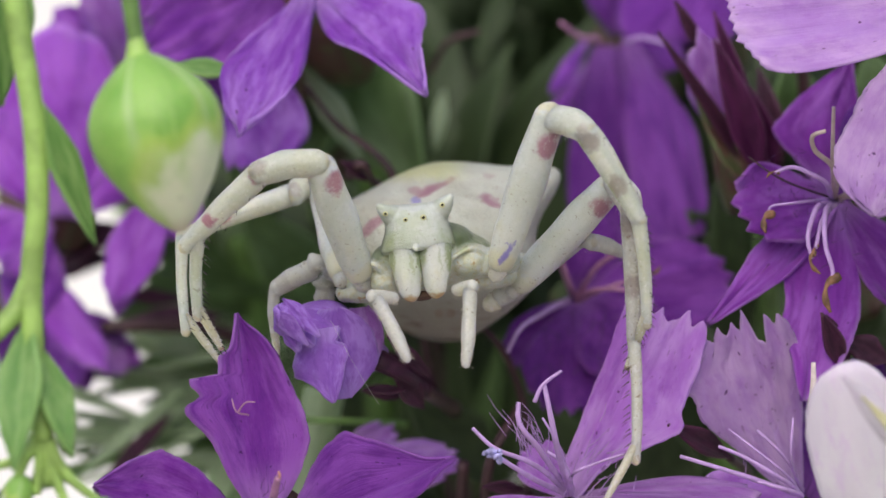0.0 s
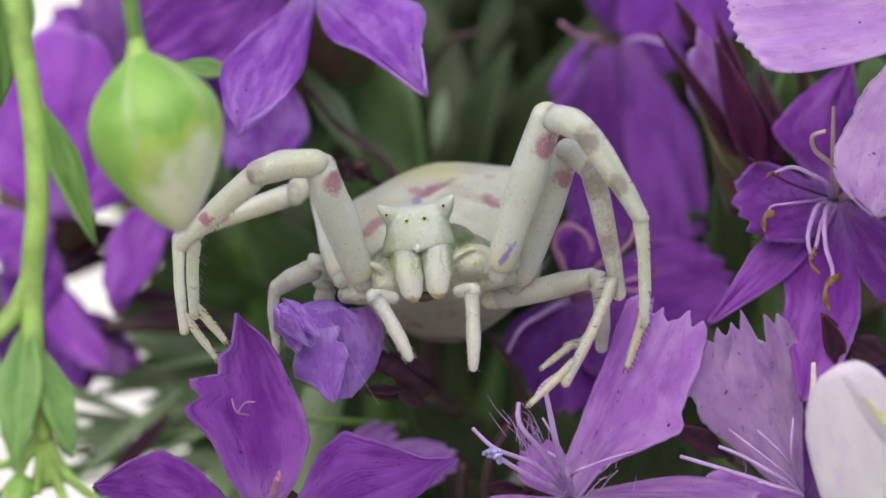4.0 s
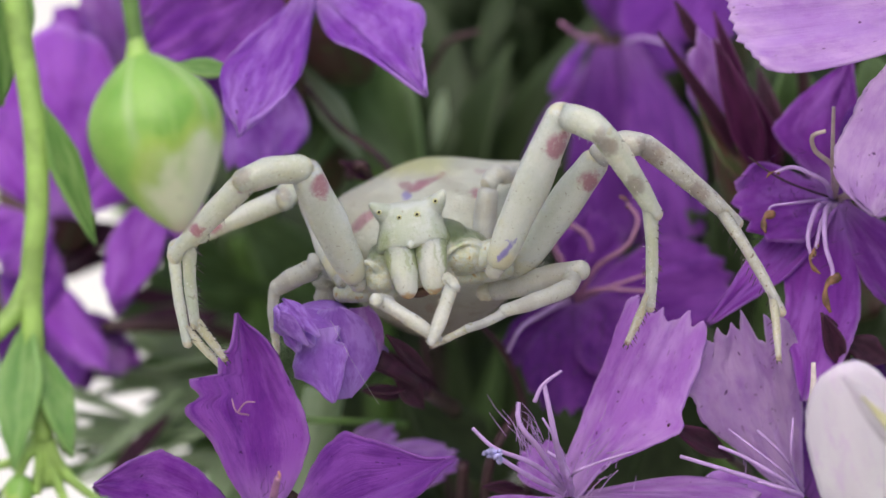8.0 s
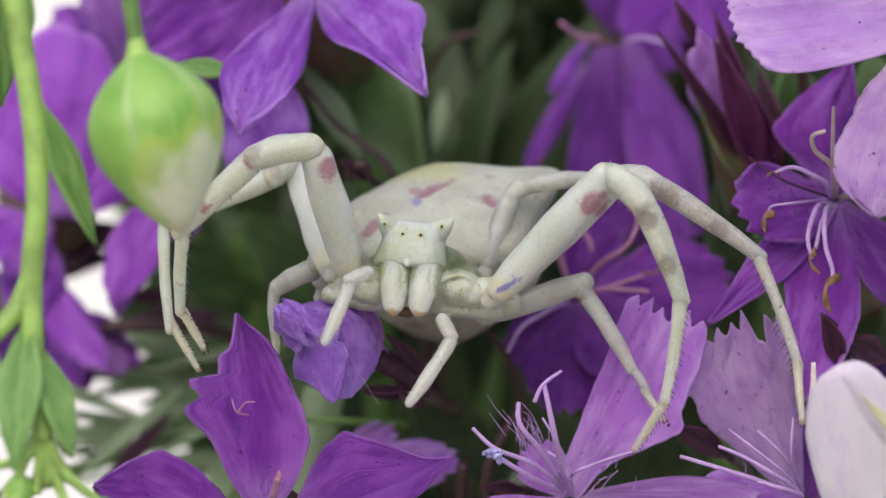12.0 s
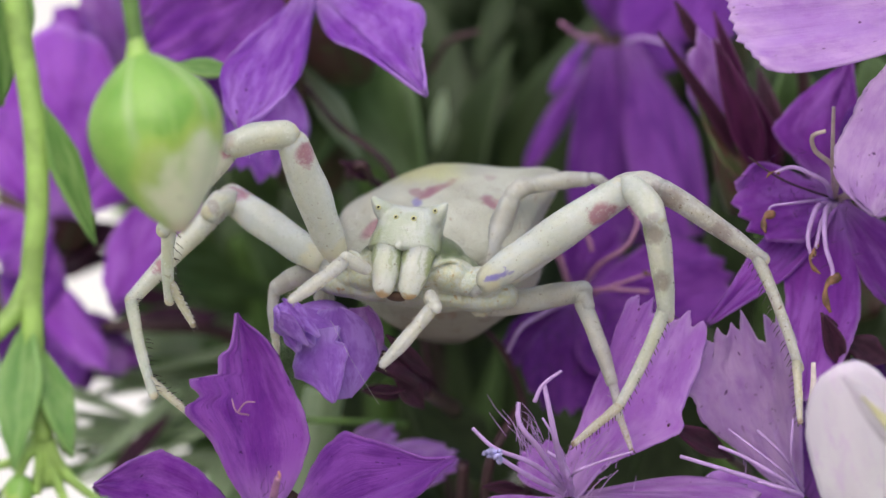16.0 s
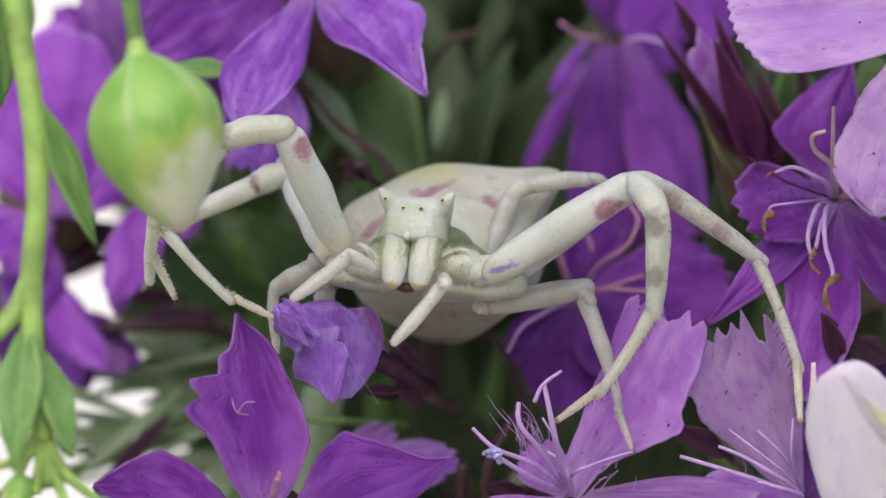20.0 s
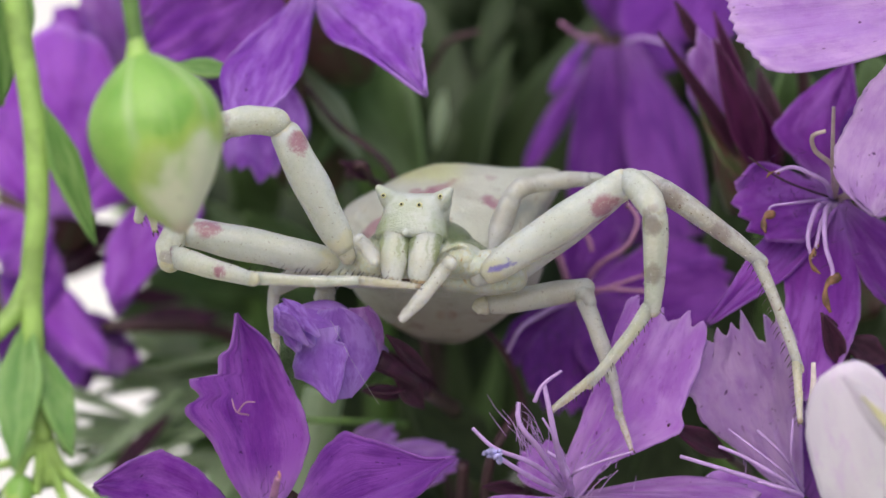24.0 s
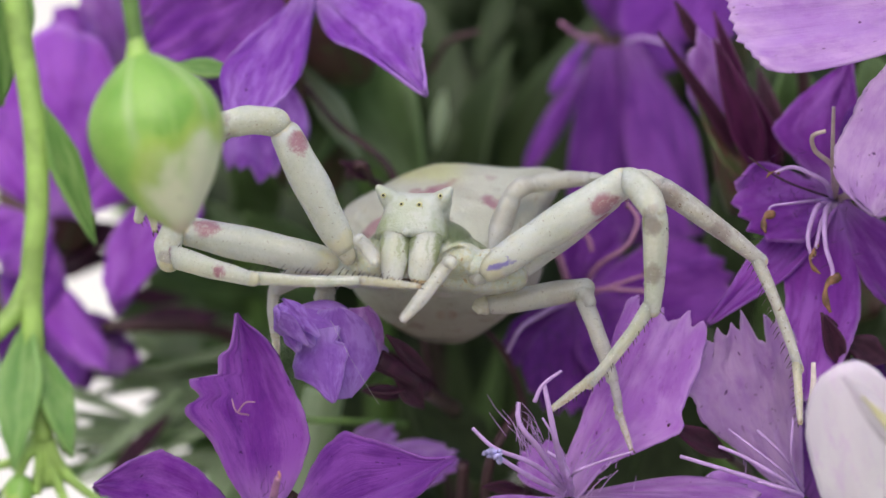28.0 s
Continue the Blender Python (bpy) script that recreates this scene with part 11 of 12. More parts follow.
    walk(leg_f[2], [
        (0, bone(-4.19, 3.86, 1.67, -7.56, 2.78, 0.38)),
        (0.5, bone(-4.19, 3.86, 1.67, -7.6, 2.84, 0.38)),
        (1, bone(-4.19, 3.86, 1.67, -7.68, 3.02, 0.34)),
        (3.5, bone(-4.19, 3.86, 1.67, -7.67, 2.99, 0.38)),
        (6, bone(-4.19, 3.86, 1.67, -7.64, 2.91, 0.38)),
        (7, bone(-4.19, 3.86, 1.67, -7.6, 2.84, 0.38)),
        (7.25, bone(-4.24, 3.84, 1.65, -7.67, 2.92, 0.3)),
        (7.5, bone(-4.28, 3.82, 1.63, -7.74, 3.02, 0.23)),
        (8, bone(-4.49, 3.85, 1.54, -7.81, 2.84, 0.03)),
        (9.5, bone(-4.49, 3.85, 1.54, -7.85, 2.94, 0)),
        (10, bone(-4.28, 3.81, 1.7, -7.79, 3.18, 0.23)),
        (10.5, bone(-4.49, 3.85, 1.54, -7.91, 3.04, 0.02)),
        (11, bone(-4.44, 3.78, 1.8, -7.92, 3.19, 0.23)),
        (11.25, bone(-4.35, 3.69, 1.95, -7.85, 3.18, 0.37)),
        (11.5, bone(-4.27, 3.6, 2.09, -7.78, 3.18, 0.51)),
        (11.75, bone(-4.52, 3.63, 2.13, -7.93, 2.87, 0.57)),
        (12, bone(-4.77, 3.66, 2.18, -8.08, 2.68, 0.64)),
        (12.25, bone(-5.14, 3.71, 2.02, -8.28, 2.62, 0.27)),
        (12.5, bone(-5.51, 3.74, 1.86, -8.48, 2.58, -0.1)),
        (12.83, bone(-5.57, 3.75, 1.84, -8.51, 2.58, -0.16)),
        (13.17, bone(-5.73, 3.79, 1.77, -8.58, 2.6, -0.33)),
        (13.5, bone(-5.93, 3.84, 1.68, -8.67, 2.64, -0.55)),
        (13.83, bone(-6.13, 3.88, 1.6, -8.77, 2.68, -0.76)),
        (14.17, bone(-6.28, 3.92, 1.53, -8.84, 2.73, -0.93)),
        (14.5, bone(-6.35, 3.93, 1.5, -8.87, 2.76, -1)),
        (15, bone(-6.38, 3.91, 1.5, -8.87, 2.69, -1)),
        (15.33, bone(-6.43, 3.84, 1.41, -8.91, 2.65, -1.12)),
        (15.67, bone(-6.53, 3.73, 1.23, -8.98, 2.59, -1.36)),
        (16, bone(-6.58, 3.67, 1.14, -9.02, 2.56, -1.49)),
        (17, bone(-6.63, 3.65, 1.07, -9.02, 2.5, -1.57)),
        (17.33, bone(-6.57, 3.69, 1.09, -8.95, 2.46, -1.5)),
        (17.67, bone(-6.47, 3.76, 1.12, -8.83, 2.4, -1.39)),
        (18, bone(-6.42, 3.79, 1.14, -8.76, 2.38, -1.32)),
        (18.33, bone(-6.32, 3.87, 1.26, -8.58, 2.3, -1.11)),
        (18.67, bone(-6.13, 4.02, 1.47, -8.25, 2.2, -0.72)),
        (19, bone(-6.02, 4.11, 1.59, -8.08, 2.16, -0.5)),
        (19.33, bone(-5.9, 4.14, 1.65, -8.07, 2.14, -0.22)),
        (19.67, bone(-5.66, 4.2, 1.77, -8.05, 2.16, 0.3)),
        (20, bone(-5.53, 4.24, 1.84, -8.05, 2.2, 0.59)),
        (20.5, bone(-5.54, 4.31, 1.84, -7.97, 2.21, 0.59)),
        (20.75, bone(-5.7, 4.34, 1.84, -7.62, 1.91, 0.67)),
        (21, bone(-5.86, 4.06, 1.84, -7.27, 1.39, 0.74)),
        (21.25, bone(-6.11, 3.44, 1.68, -7.1, 0.65, 0.6)),
        (21.5, bone(-6.37, 2.89, 1.52, -6.94, 0.02, 0.46)),
        (21.77, bone(-6.56, 2.38, 1.36, -6.83, -0.55, 0.39)),
        (22.03, bone(-6.92, 1.85, 1.07, -6.64, -1.12, 0.25)),
        (22.3, bone(-7.11, 1.44, 0.91, -6.54, -1.53, 0.17)),
        (22.6, bone(-7.2, 1.26, 0.74, -6.37, -1.69, 0.03)),
        (22.9, bone(-7.42, 1.18, 0.36, -6.02, -1.65, -0.3)),
        (23.2, bone(-7.64, 1.14, -0.01, -5.68, -1.48, -0.63)),
        (23.5, bone(-7.74, 1.14, -0.18, -5.52, -1.36, -0.78)),
        (28, bone(-7.79, 1.15, -0.18, -5.52, -1.32, -0.78)),
    ])
    walk(leg_f[3], [
        (0, bone(-7.56, 2.78, 0.38, -7.38, 1.36, -1.93)),
        (0.5, bone(-7.6, 2.84, 0.38, -7.41, 1.4, -1.89)),
        (1, bone(-7.68, 3.02, 0.34, -7.44, 1.56, -1.88)),
        (3.5, bone(-7.67, 2.99, 0.38, -7.44, 1.54, -1.88)),
        (6, bone(-7.64, 2.91, 0.38, -7.43, 1.47, -1.88)),
        (7, bone(-7.6, 2.84, 0.38, -7.35, 1.4, -1.88)),
        (7.25, bone(-7.67, 2.92, 0.3, -7.37, 1.52, -2.03)),
        (7.5, bone(-7.74, 3.02, 0.23, -7.4, 1.66, -2.17)),
        (8, bone(-7.81, 2.84, 0.03, -7.38, 1.44, -2.28)),
        (9.5, bone(-7.85, 2.94, 0, -7.44, 1.53, -2.28)),
        (10, bone(-7.79, 3.18, 0.23, -7.4, 1.75, -2.05)),
        (10.5, bone(-7.91, 3.04, 0.02, -7.49, 1.64, -2.29)),
        (11, bone(-7.92, 3.19, 0.23, -7.47, 2.04, -2.46)),
        (11.25, bone(-7.85, 3.18, 0.37, -7.51, 1.99, -2.28)),
        (11.5, bone(-7.78, 3.18, 0.51, -7.54, 1.95, -2.1)),
        (11.75, bone(-7.93, 2.87, 0.57, -7.69, 1.67, -2.07)),
        (12, bone(-8.08, 2.68, 0.64, -7.84, 1.51, -2.04)),
        (12.25, bone(-8.28, 2.62, 0.27, -7.99, 1.36, -2.28)),
        (12.5, bone(-8.48, 2.58, -0.1, -8.15, 1.24, -2.52)),
        (12.83, bone(-8.51, 2.58, -0.16, -8.17, 1.24, -2.57)),
        (13.17, bone(-8.58, 2.6, -0.33, -8.23, 1.23, -2.69)),
        (13.5, bone(-8.67, 2.64, -0.55, -8.31, 1.23, -2.84)),
        (13.83, bone(-8.77, 2.68, -0.76, -8.39, 1.25, -3)),
        (14.17, bone(-8.84, 2.73, -0.93, -8.45, 1.27, -3.12)),
        (14.5, bone(-8.87, 2.76, -1, -8.47, 1.28, -3.17)),
        (15, bone(-8.87, 2.69, -1, -8.47, 1.21, -3.17)),
        (15.33, bone(-8.91, 2.65, -1.12, -8.45, 1.19, -3.31)),
        (15.67, bone(-8.98, 2.59, -1.36, -8.41, 1.16, -3.59)),
        (16, bone(-9.02, 2.56, -1.49, -8.38, 1.16, -3.73)),
        (17, bone(-9.02, 2.5, -1.57, -8.17, 1.04, -3.65)),
        (17.33, bone(-8.95, 2.46, -1.5, -7.99, 0.99, -3.5)),
        (17.67, bone(-8.83, 2.4, -1.39, -7.66, 0.9, -3.23)),
        (18, bone(-8.76, 2.38, -1.32, -7.48, 0.87, -3.08)),
        (18.33, bone(-8.58, 2.3, -1.11, -7.26, 0.78, -2.8)),
        (18.67, bone(-8.25, 2.2, -0.72, -6.87, 0.65, -2.3)),
        (19, bone(-8.08, 2.16, -0.5, -6.66, 0.61, -2.03)),
        (19.33, bone(-8.07, 2.14, -0.22, -6.56, 0.64, -1.82)),
        (19.67, bone(-8.05, 2.16, 0.3, -6.37, 0.78, -1.43)),
        (20, bone(-8.05, 2.2, 0.59, -6.27, 0.9, -1.23)),
        (20.5, bone(-7.97, 2.21, 0.59, -6.19, 0.83, -1.06)),
        (20.75, bone(-7.62, 1.91, 0.67, -6.12, 0.32, -0.7)),
        (21, bone(-7.27, 1.39, 0.74, -6.05, -0.34, -0.34)),
        (21.25, bone(-7.1, 0.65, 0.6, -5.11, -0.8, -0.51)),
        (21.5, bone(-6.94, 0.02, 0.46, -4.19, -0.84, -0.68)),
        (21.77, bone(-6.83, -0.55, 0.39, -4.01, -1.36, -0.64)),
        (22.03, bone(-6.64, -1.12, 0.25, -3.69, -1.82, -0.57)),
        (22.3, bone(-6.54, -1.53, 0.17, -3.52, -2.14, -0.53)),
        (22.6, bone(-6.37, -1.69, 0.03, -3.33, -2.28, -0.59)),
        (22.9, bone(-6.02, -1.65, -0.3, -2.93, -2.21, -0.7)),
        (23.2, bone(-5.68, -1.48, -0.63, -2.53, -1.97, -0.81)),
        (23.5, bone(-5.52, -1.36, -0.78, -2.35, -1.8, -0.87)),
        (28, bone(-5.52, -1.32, -0.78, -2.3, -1.6, -0.87)),
    ])
    walk(leg_f[4], [
        (0, bone(-7.38, 1.36, -1.93, -6.68, 0.94, -2.81)),
        (0.5, bone(-7.41, 1.4, -1.89, -6.71, 0.99, -2.77)),
        (1, bone(-7.44, 1.56, -1.88, -6.85, 1.12, -2.76)),
        (3.5, bone(-7.44, 1.54, -1.88, -6.75, 1.12, -2.76)),
        (6, bone(-7.43, 1.47, -1.88, -6.75, 1.05, -2.76)),
        (7, bone(-7.35, 1.4, -1.88, -6.47, 1, -2.73)),
        (7.25, bone(-7.37, 1.52, -2.03, -6.5, 1.13, -2.89)),
        (7.5, bone(-7.4, 1.66, -2.17, -6.53, 1.27, -3.06)),
        (8, bone(-7.38, 1.44, -2.28, -6.6, 1.02, -3.08)),
        (9.5, bone(-7.44, 1.53, -2.28, -6.68, 1.1, -3.05)),
        (10, bone(-7.4, 1.75, -2.05, -6.7, 1.34, -2.93)),
        (10.5, bone(-7.49, 1.64, -2.29, -6.66, 1.22, -3.09)),
        (11, bone(-7.47, 2.04, -2.46, -6.68, 1.62, -3.26)),
        (11.25, bone(-7.51, 1.99, -2.28, -6.74, 1.58, -3.18)),
        (11.5, bone(-7.54, 1.95, -2.1, -6.79, 1.56, -3.1)),
        (11.75, bone(-7.69, 1.67, -2.07, -7.02, 1.27, -3.05)),
        (12, bone(-7.84, 1.51, -2.04, -7.25, 1.1, -3)),
        (12.25, bone(-7.99, 1.36, -2.28, -7.35, 0.95, -3.24)),
        (12.5, bone(-8.15, 1.24, -2.52, -7.44, 0.84, -3.48)),
        (12.83, bone(-8.17, 1.24, -2.57, -7.46, 0.84, -3.53)),
        (13.17, bone(-8.23, 1.23, -2.69, -7.51, 0.83, -3.65)),
        (13.5, bone(-8.31, 1.23, -2.84, -7.56, 0.83, -3.8)),
        (13.83, bone(-8.39, 1.25, -3, -7.62, 0.85, -3.96)),
        (14.17, bone(-8.45, 1.27, -3.12, -7.67, 0.88, -4.08)),
        (14.5, bone(-8.47, 1.28, -3.17, -7.69, 0.89, -4.13)),
        (15, bone(-8.47, 1.21, -3.17, -7.68, 0.83, -4.12)),
        (15.33, bone(-8.45, 1.19, -3.31, -7.6, 0.81, -4.25)),
        (15.67, bone(-8.41, 1.16, -3.59, -7.43, 0.8, -4.48)),
        (16, bone(-8.38, 1.16, -3.73, -7.34, 0.8, -4.61)),
        (17, bone(-8.17, 1.04, -3.65, -7.1, 0.7, -4.52)),
        (17.33, bone(-7.99, 0.99, -3.5, -6.84, 0.66, -4.35)),
        (17.67, bone(-7.66, 0.9, -3.23, -6.35, 0.62, -4.02)),
        (18, bone(-7.48, 0.87, -3.08, -6.1, 0.62, -3.84)),
        (18.33, bone(-7.26, 0.78, -2.8, -5.83, 0.54, -3.55)),
        (18.67, bone(-6.87, 0.65, -2.3, -5.34, 0.47, -2.99)),
        (19, bone(-6.66, 0.61, -2.03, -5.08, 0.46, -2.7)),
        (19.33, bone(-6.56, 0.64, -1.82, -5.05, 0.42, -2.48)),
        (19.67, bone(-6.37, 0.78, -1.43, -5.02, 0.48, -2.08)),
        (20, bone(-6.27, 0.9, -1.23, -5, 0.57, -1.86)),
        (20.5, bone(-6.19, 0.83, -1.06, -4.85, 0.51, -1.62)),
        (20.75, bone(-6.12, 0.32, -0.7, -4.77, 0.04, -1.39)),
        (21, bone(-6.05, -0.34, -0.34, -4.68, -0.58, -1.16)),
        (21.25, bone(-5.11, -0.8, -0.51, -3.59, -0.99, -1.18)),
        (21.5, bone(-4.19, -0.84, -0.68, -2.52, -0.92, -1.21)),
        (21.77, bone(-4.01, -1.36, -0.64, -2.37, -1.48, -1.13)),
        (22.03, bone(-3.69, -1.82, -0.57, -2.09, -1.99, -1)),
        (22.3, bone(-3.52, -2.14, -0.53, -1.95, -2.34, -0.93)),
        (22.6, bone(-3.33, -2.28, -0.59, -1.82, -2.53, -0.93)),
        (22.9, bone(-2.93, -2.21, -0.7, -1.57, -2.53, -0.96)),
        (23.2, bone(-2.53, -1.97, -0.81, -1.31, -2.35, -0.98)),
        (23.5, bone(-2.35, -1.8, -0.87, -1.19, -2.2, -0.99)),
        (28, bone(-2.3, -1.6, -0.87, -1.2, -2.01, -0.98)),
    ])
    walk(leg_g[0], [
        (0, bone(-2.84, 2.6, -0.8, -3.47, 2.65, -0.44)),
        (28, bone(-2.84, 2.6, -0.8, -3.47, 2.65, -0.44)),
    ])
    walk(leg_g[1], [
        (0, bone(-3.47, 2.65, -0.44, -3.83, 2.68, -0.61)),
        (28, bone(-3.47, 2.65, -0.44, -3.83, 2.68, -0.61)),
    ])
    walk(leg_g[2], [
        (0, bone(-3.83, 2.68, -0.61, -4.86, 2.8, -1.16)),
        (28, bone(-3.83, 2.68, -0.61, -4.88, 2.76, -1.16)),
    ])
    walk(leg_g[3], [
        (0, bone(-4.86, 2.8, -1.16, -4.88, 2.85, -2.44)),
        (28, bone(-4.88, 2.76, -1.16, -4.88, 2.81, -2.44)),
    ])
    walk(leg_g[4], [
        (0, bone(-4.88, 2.85, -2.44, -4.8, 2.88, -3.06)),
        (28, bone(-4.88, 2.81, -2.44, -4.8, 2.84, -3.06)),
    ])
    walk(leg_h[0], [
        (0, bone(-2.94, 3.2, -0.64, -3.35, 3.24, -0.97)),
        (28, bone(-2.94, 3.2, -0.64, -3.35, 3.24, -0.97)),
    ])
    walk(leg_h[1], [
        (0, bone(-3.35, 3.24, -0.97, -3.42, 3.25, -1.22)),
        (28, bone(-3.35, 3.24, -0.97, -3.42, 3.25, -1.22)),
    ])
    walk(leg_h[2], [
        (0, bone(-3.42, 3.25, -1.22, -3.42, 3.28, -1.63)),
        (28, bone(-3.42, 3.25, -1.22, -3.42, 3.28, -1.63)),
    ])
    walk(leg_h[3], [
        (0, bone(-3.42, 3.28, -1.63, -3.39, 3.29, -1.82)),
        (28, bone(-3.42, 3.28, -1.63, -3.39, 3.29, -1.82)),
    ])
    walk(leg_h[4], [
        (0, bone(-3.39, 3.29, -1.82, -3.35, 3.3, -1.96)),
        (28, bone(-3.39, 3.29, -1.82, -3.35, 3.3, -1.96)),
    ])
    walk(palp_a[0], [
        (0, bone(0.34, -0.15, -1.18, 0.76, -0.55, -1.07)),
        (3, bone(0.34, -0.15, -1.18, 0.8, -0.54, -1.07)),
        (3.5, bone(0.38, -0.15, -1.18, 0.83, -0.54, -1.1)),
        (3.9, bone(0.39, -0.15, -1.19, 0.81, -0.55, -1.14)),
        (4.3, bone(0.41, -0.15, -1.21, 0.78, -0.57, -1.24)),
        (4.7, bone(0.42, -0.15, -1.23, 0.75, -0.58, -1.36)),
        (5.1, bone(0.44, -0.15, -1.25, 0.71, -0.58, -1.46)),
        (5.5, bone(0.45, -0.15, -1.26, 0.7, -0.58, -1.5)),
        (6, bone(0.45, -0.15, -1.26, 0.7, -0.56, -1.58)),
        (6.5, bone(0.42, -0.15, -1.26, 0.67, -0.59, -1.45)),
        (7, bone(0.45, -0.15, -1.23, 0.7, -0.59, -1.42)),
        (7.5, bone(0.3, -0.15, -1.26, 0.62, -0.52, -1.66)),
        (7.75, bone(0.2, -0.15, -1.02, 0.44, -0.57, -1.34)),
        (8, bone(0.1, -0.15, -0.78, 0.25, -0.6, -1.02)),
        (8.25, bone(0.11, -0.15, -0.86, 0.32, -0.58, -1.15)),
        (8.5, bone(0.13, -0.15, -0.94, 0.38, -0.55, -1.29)),
        (8.75, bone(0.19, -0.15, -0.86, 0.68, -0.52, -1.04)),
        (9, bone(0.26, -0.15, -0.78, 0.97, -0.36, -0.78)),
        (9.25, bone(0.3, -0.15, -0.86, 1.01, -0.35, -0.98)),
        (9.5, bone(0.34, -0.15, -0.94, 1.05, -0.3, -1.18)),
        (9.75, bone(0.36, -0.15, -1.06, 1.05, -0.34, -1.3)),
        (10, bone(0.38, -0.15, -1.18, 1.05, -0.37, -1.42)),
        (10.5, bone(0.3, -0.15, -1.1, 1.02, -0.3, -1.34)),
        (10.75, bone(0.32, -0.15, -1.26, 1.04, -0.3, -1.5)),
        (11, bone(0.34, -0.15, -1.42, 1.05, -0.3, -1.66)),
        (11.25, bone(0.36, -0.15, -1.62, 0.86, -0.4, -2.08)),
        (11.5, bone(0.38, -0.15, -1.82, 0.67, -0.32, -2.51)),
        (11.75, bone(0.16, -0.15, -1.86, 0.46, -0.35, -2.52)),
        (12, bone(-0.06, -0.15, -1.9, 0.26, -0.36, -2.54)),
        (12.25, bone(-0.18, -0.15, -1.66, 0.06, -0.43, -2.26)),
        (12.5, bone(-0.3, -0.15, -1.42, -0.13, -0.48, -1.98)),
        (13.5, bone(-0.32, -0.15, -1.38, -0.15, -0.54, -1.82)),
        (14.5, bone(-0.34, -0.15, -1.34, -0.18, -0.58, -1.66)),
        (15, bone(-0.34, -0.15, -1.34, -0.18, -0.58, -1.66)),
        (15.5, bone(-0.36, -0.15, -1.3, -0.21, -0.58, -1.62)),
        (16, bone(-0.38, -0.15, -1.26, -0.25, -0.58, -1.58)),
        (17, bone(-0.38, -0.15, -1.26, -0.29, -0.59, -1.58)),
        (17.5, bone(-0.34, -0.15, -1.22, -0.24, -0.6, -1.48)),
        (18, bone(-0.3, -0.15, -1.18, -0.19, -0.61, -1.38)),
        (18.5, bone(-0.18, -0.15, -1.06, -0.09, -0.62, -1.23)),
        (19, bone(-0.06, -0.15, -0.94, 0.02, -0.62, -1.07)),
        (20, bone(0.02, -0.15, -0.78, 0.05, -0.62, -0.94)),
        (21, bone(0.1, -0.15, -0.62, 0.1, -0.62, -0.78)),
        (21.25, bone(0.12, -0.15, -0.53, 0.14, -0.62, -0.68)),
        (21.5, bone(0.14, -0.15, -0.43, 0.18, -0.62, -0.57)),
        (22.5, bone(0.14, -0.15, -0.38, 0.18, -0.62, -0.49)),
        (23.5, bone(0.14, -0.15, -0.34, 0.18, -0.63, -0.41)),
        (28, bone(0.14, -0.15, -0.3, 0.18, -0.63, -0.37)),
    ])
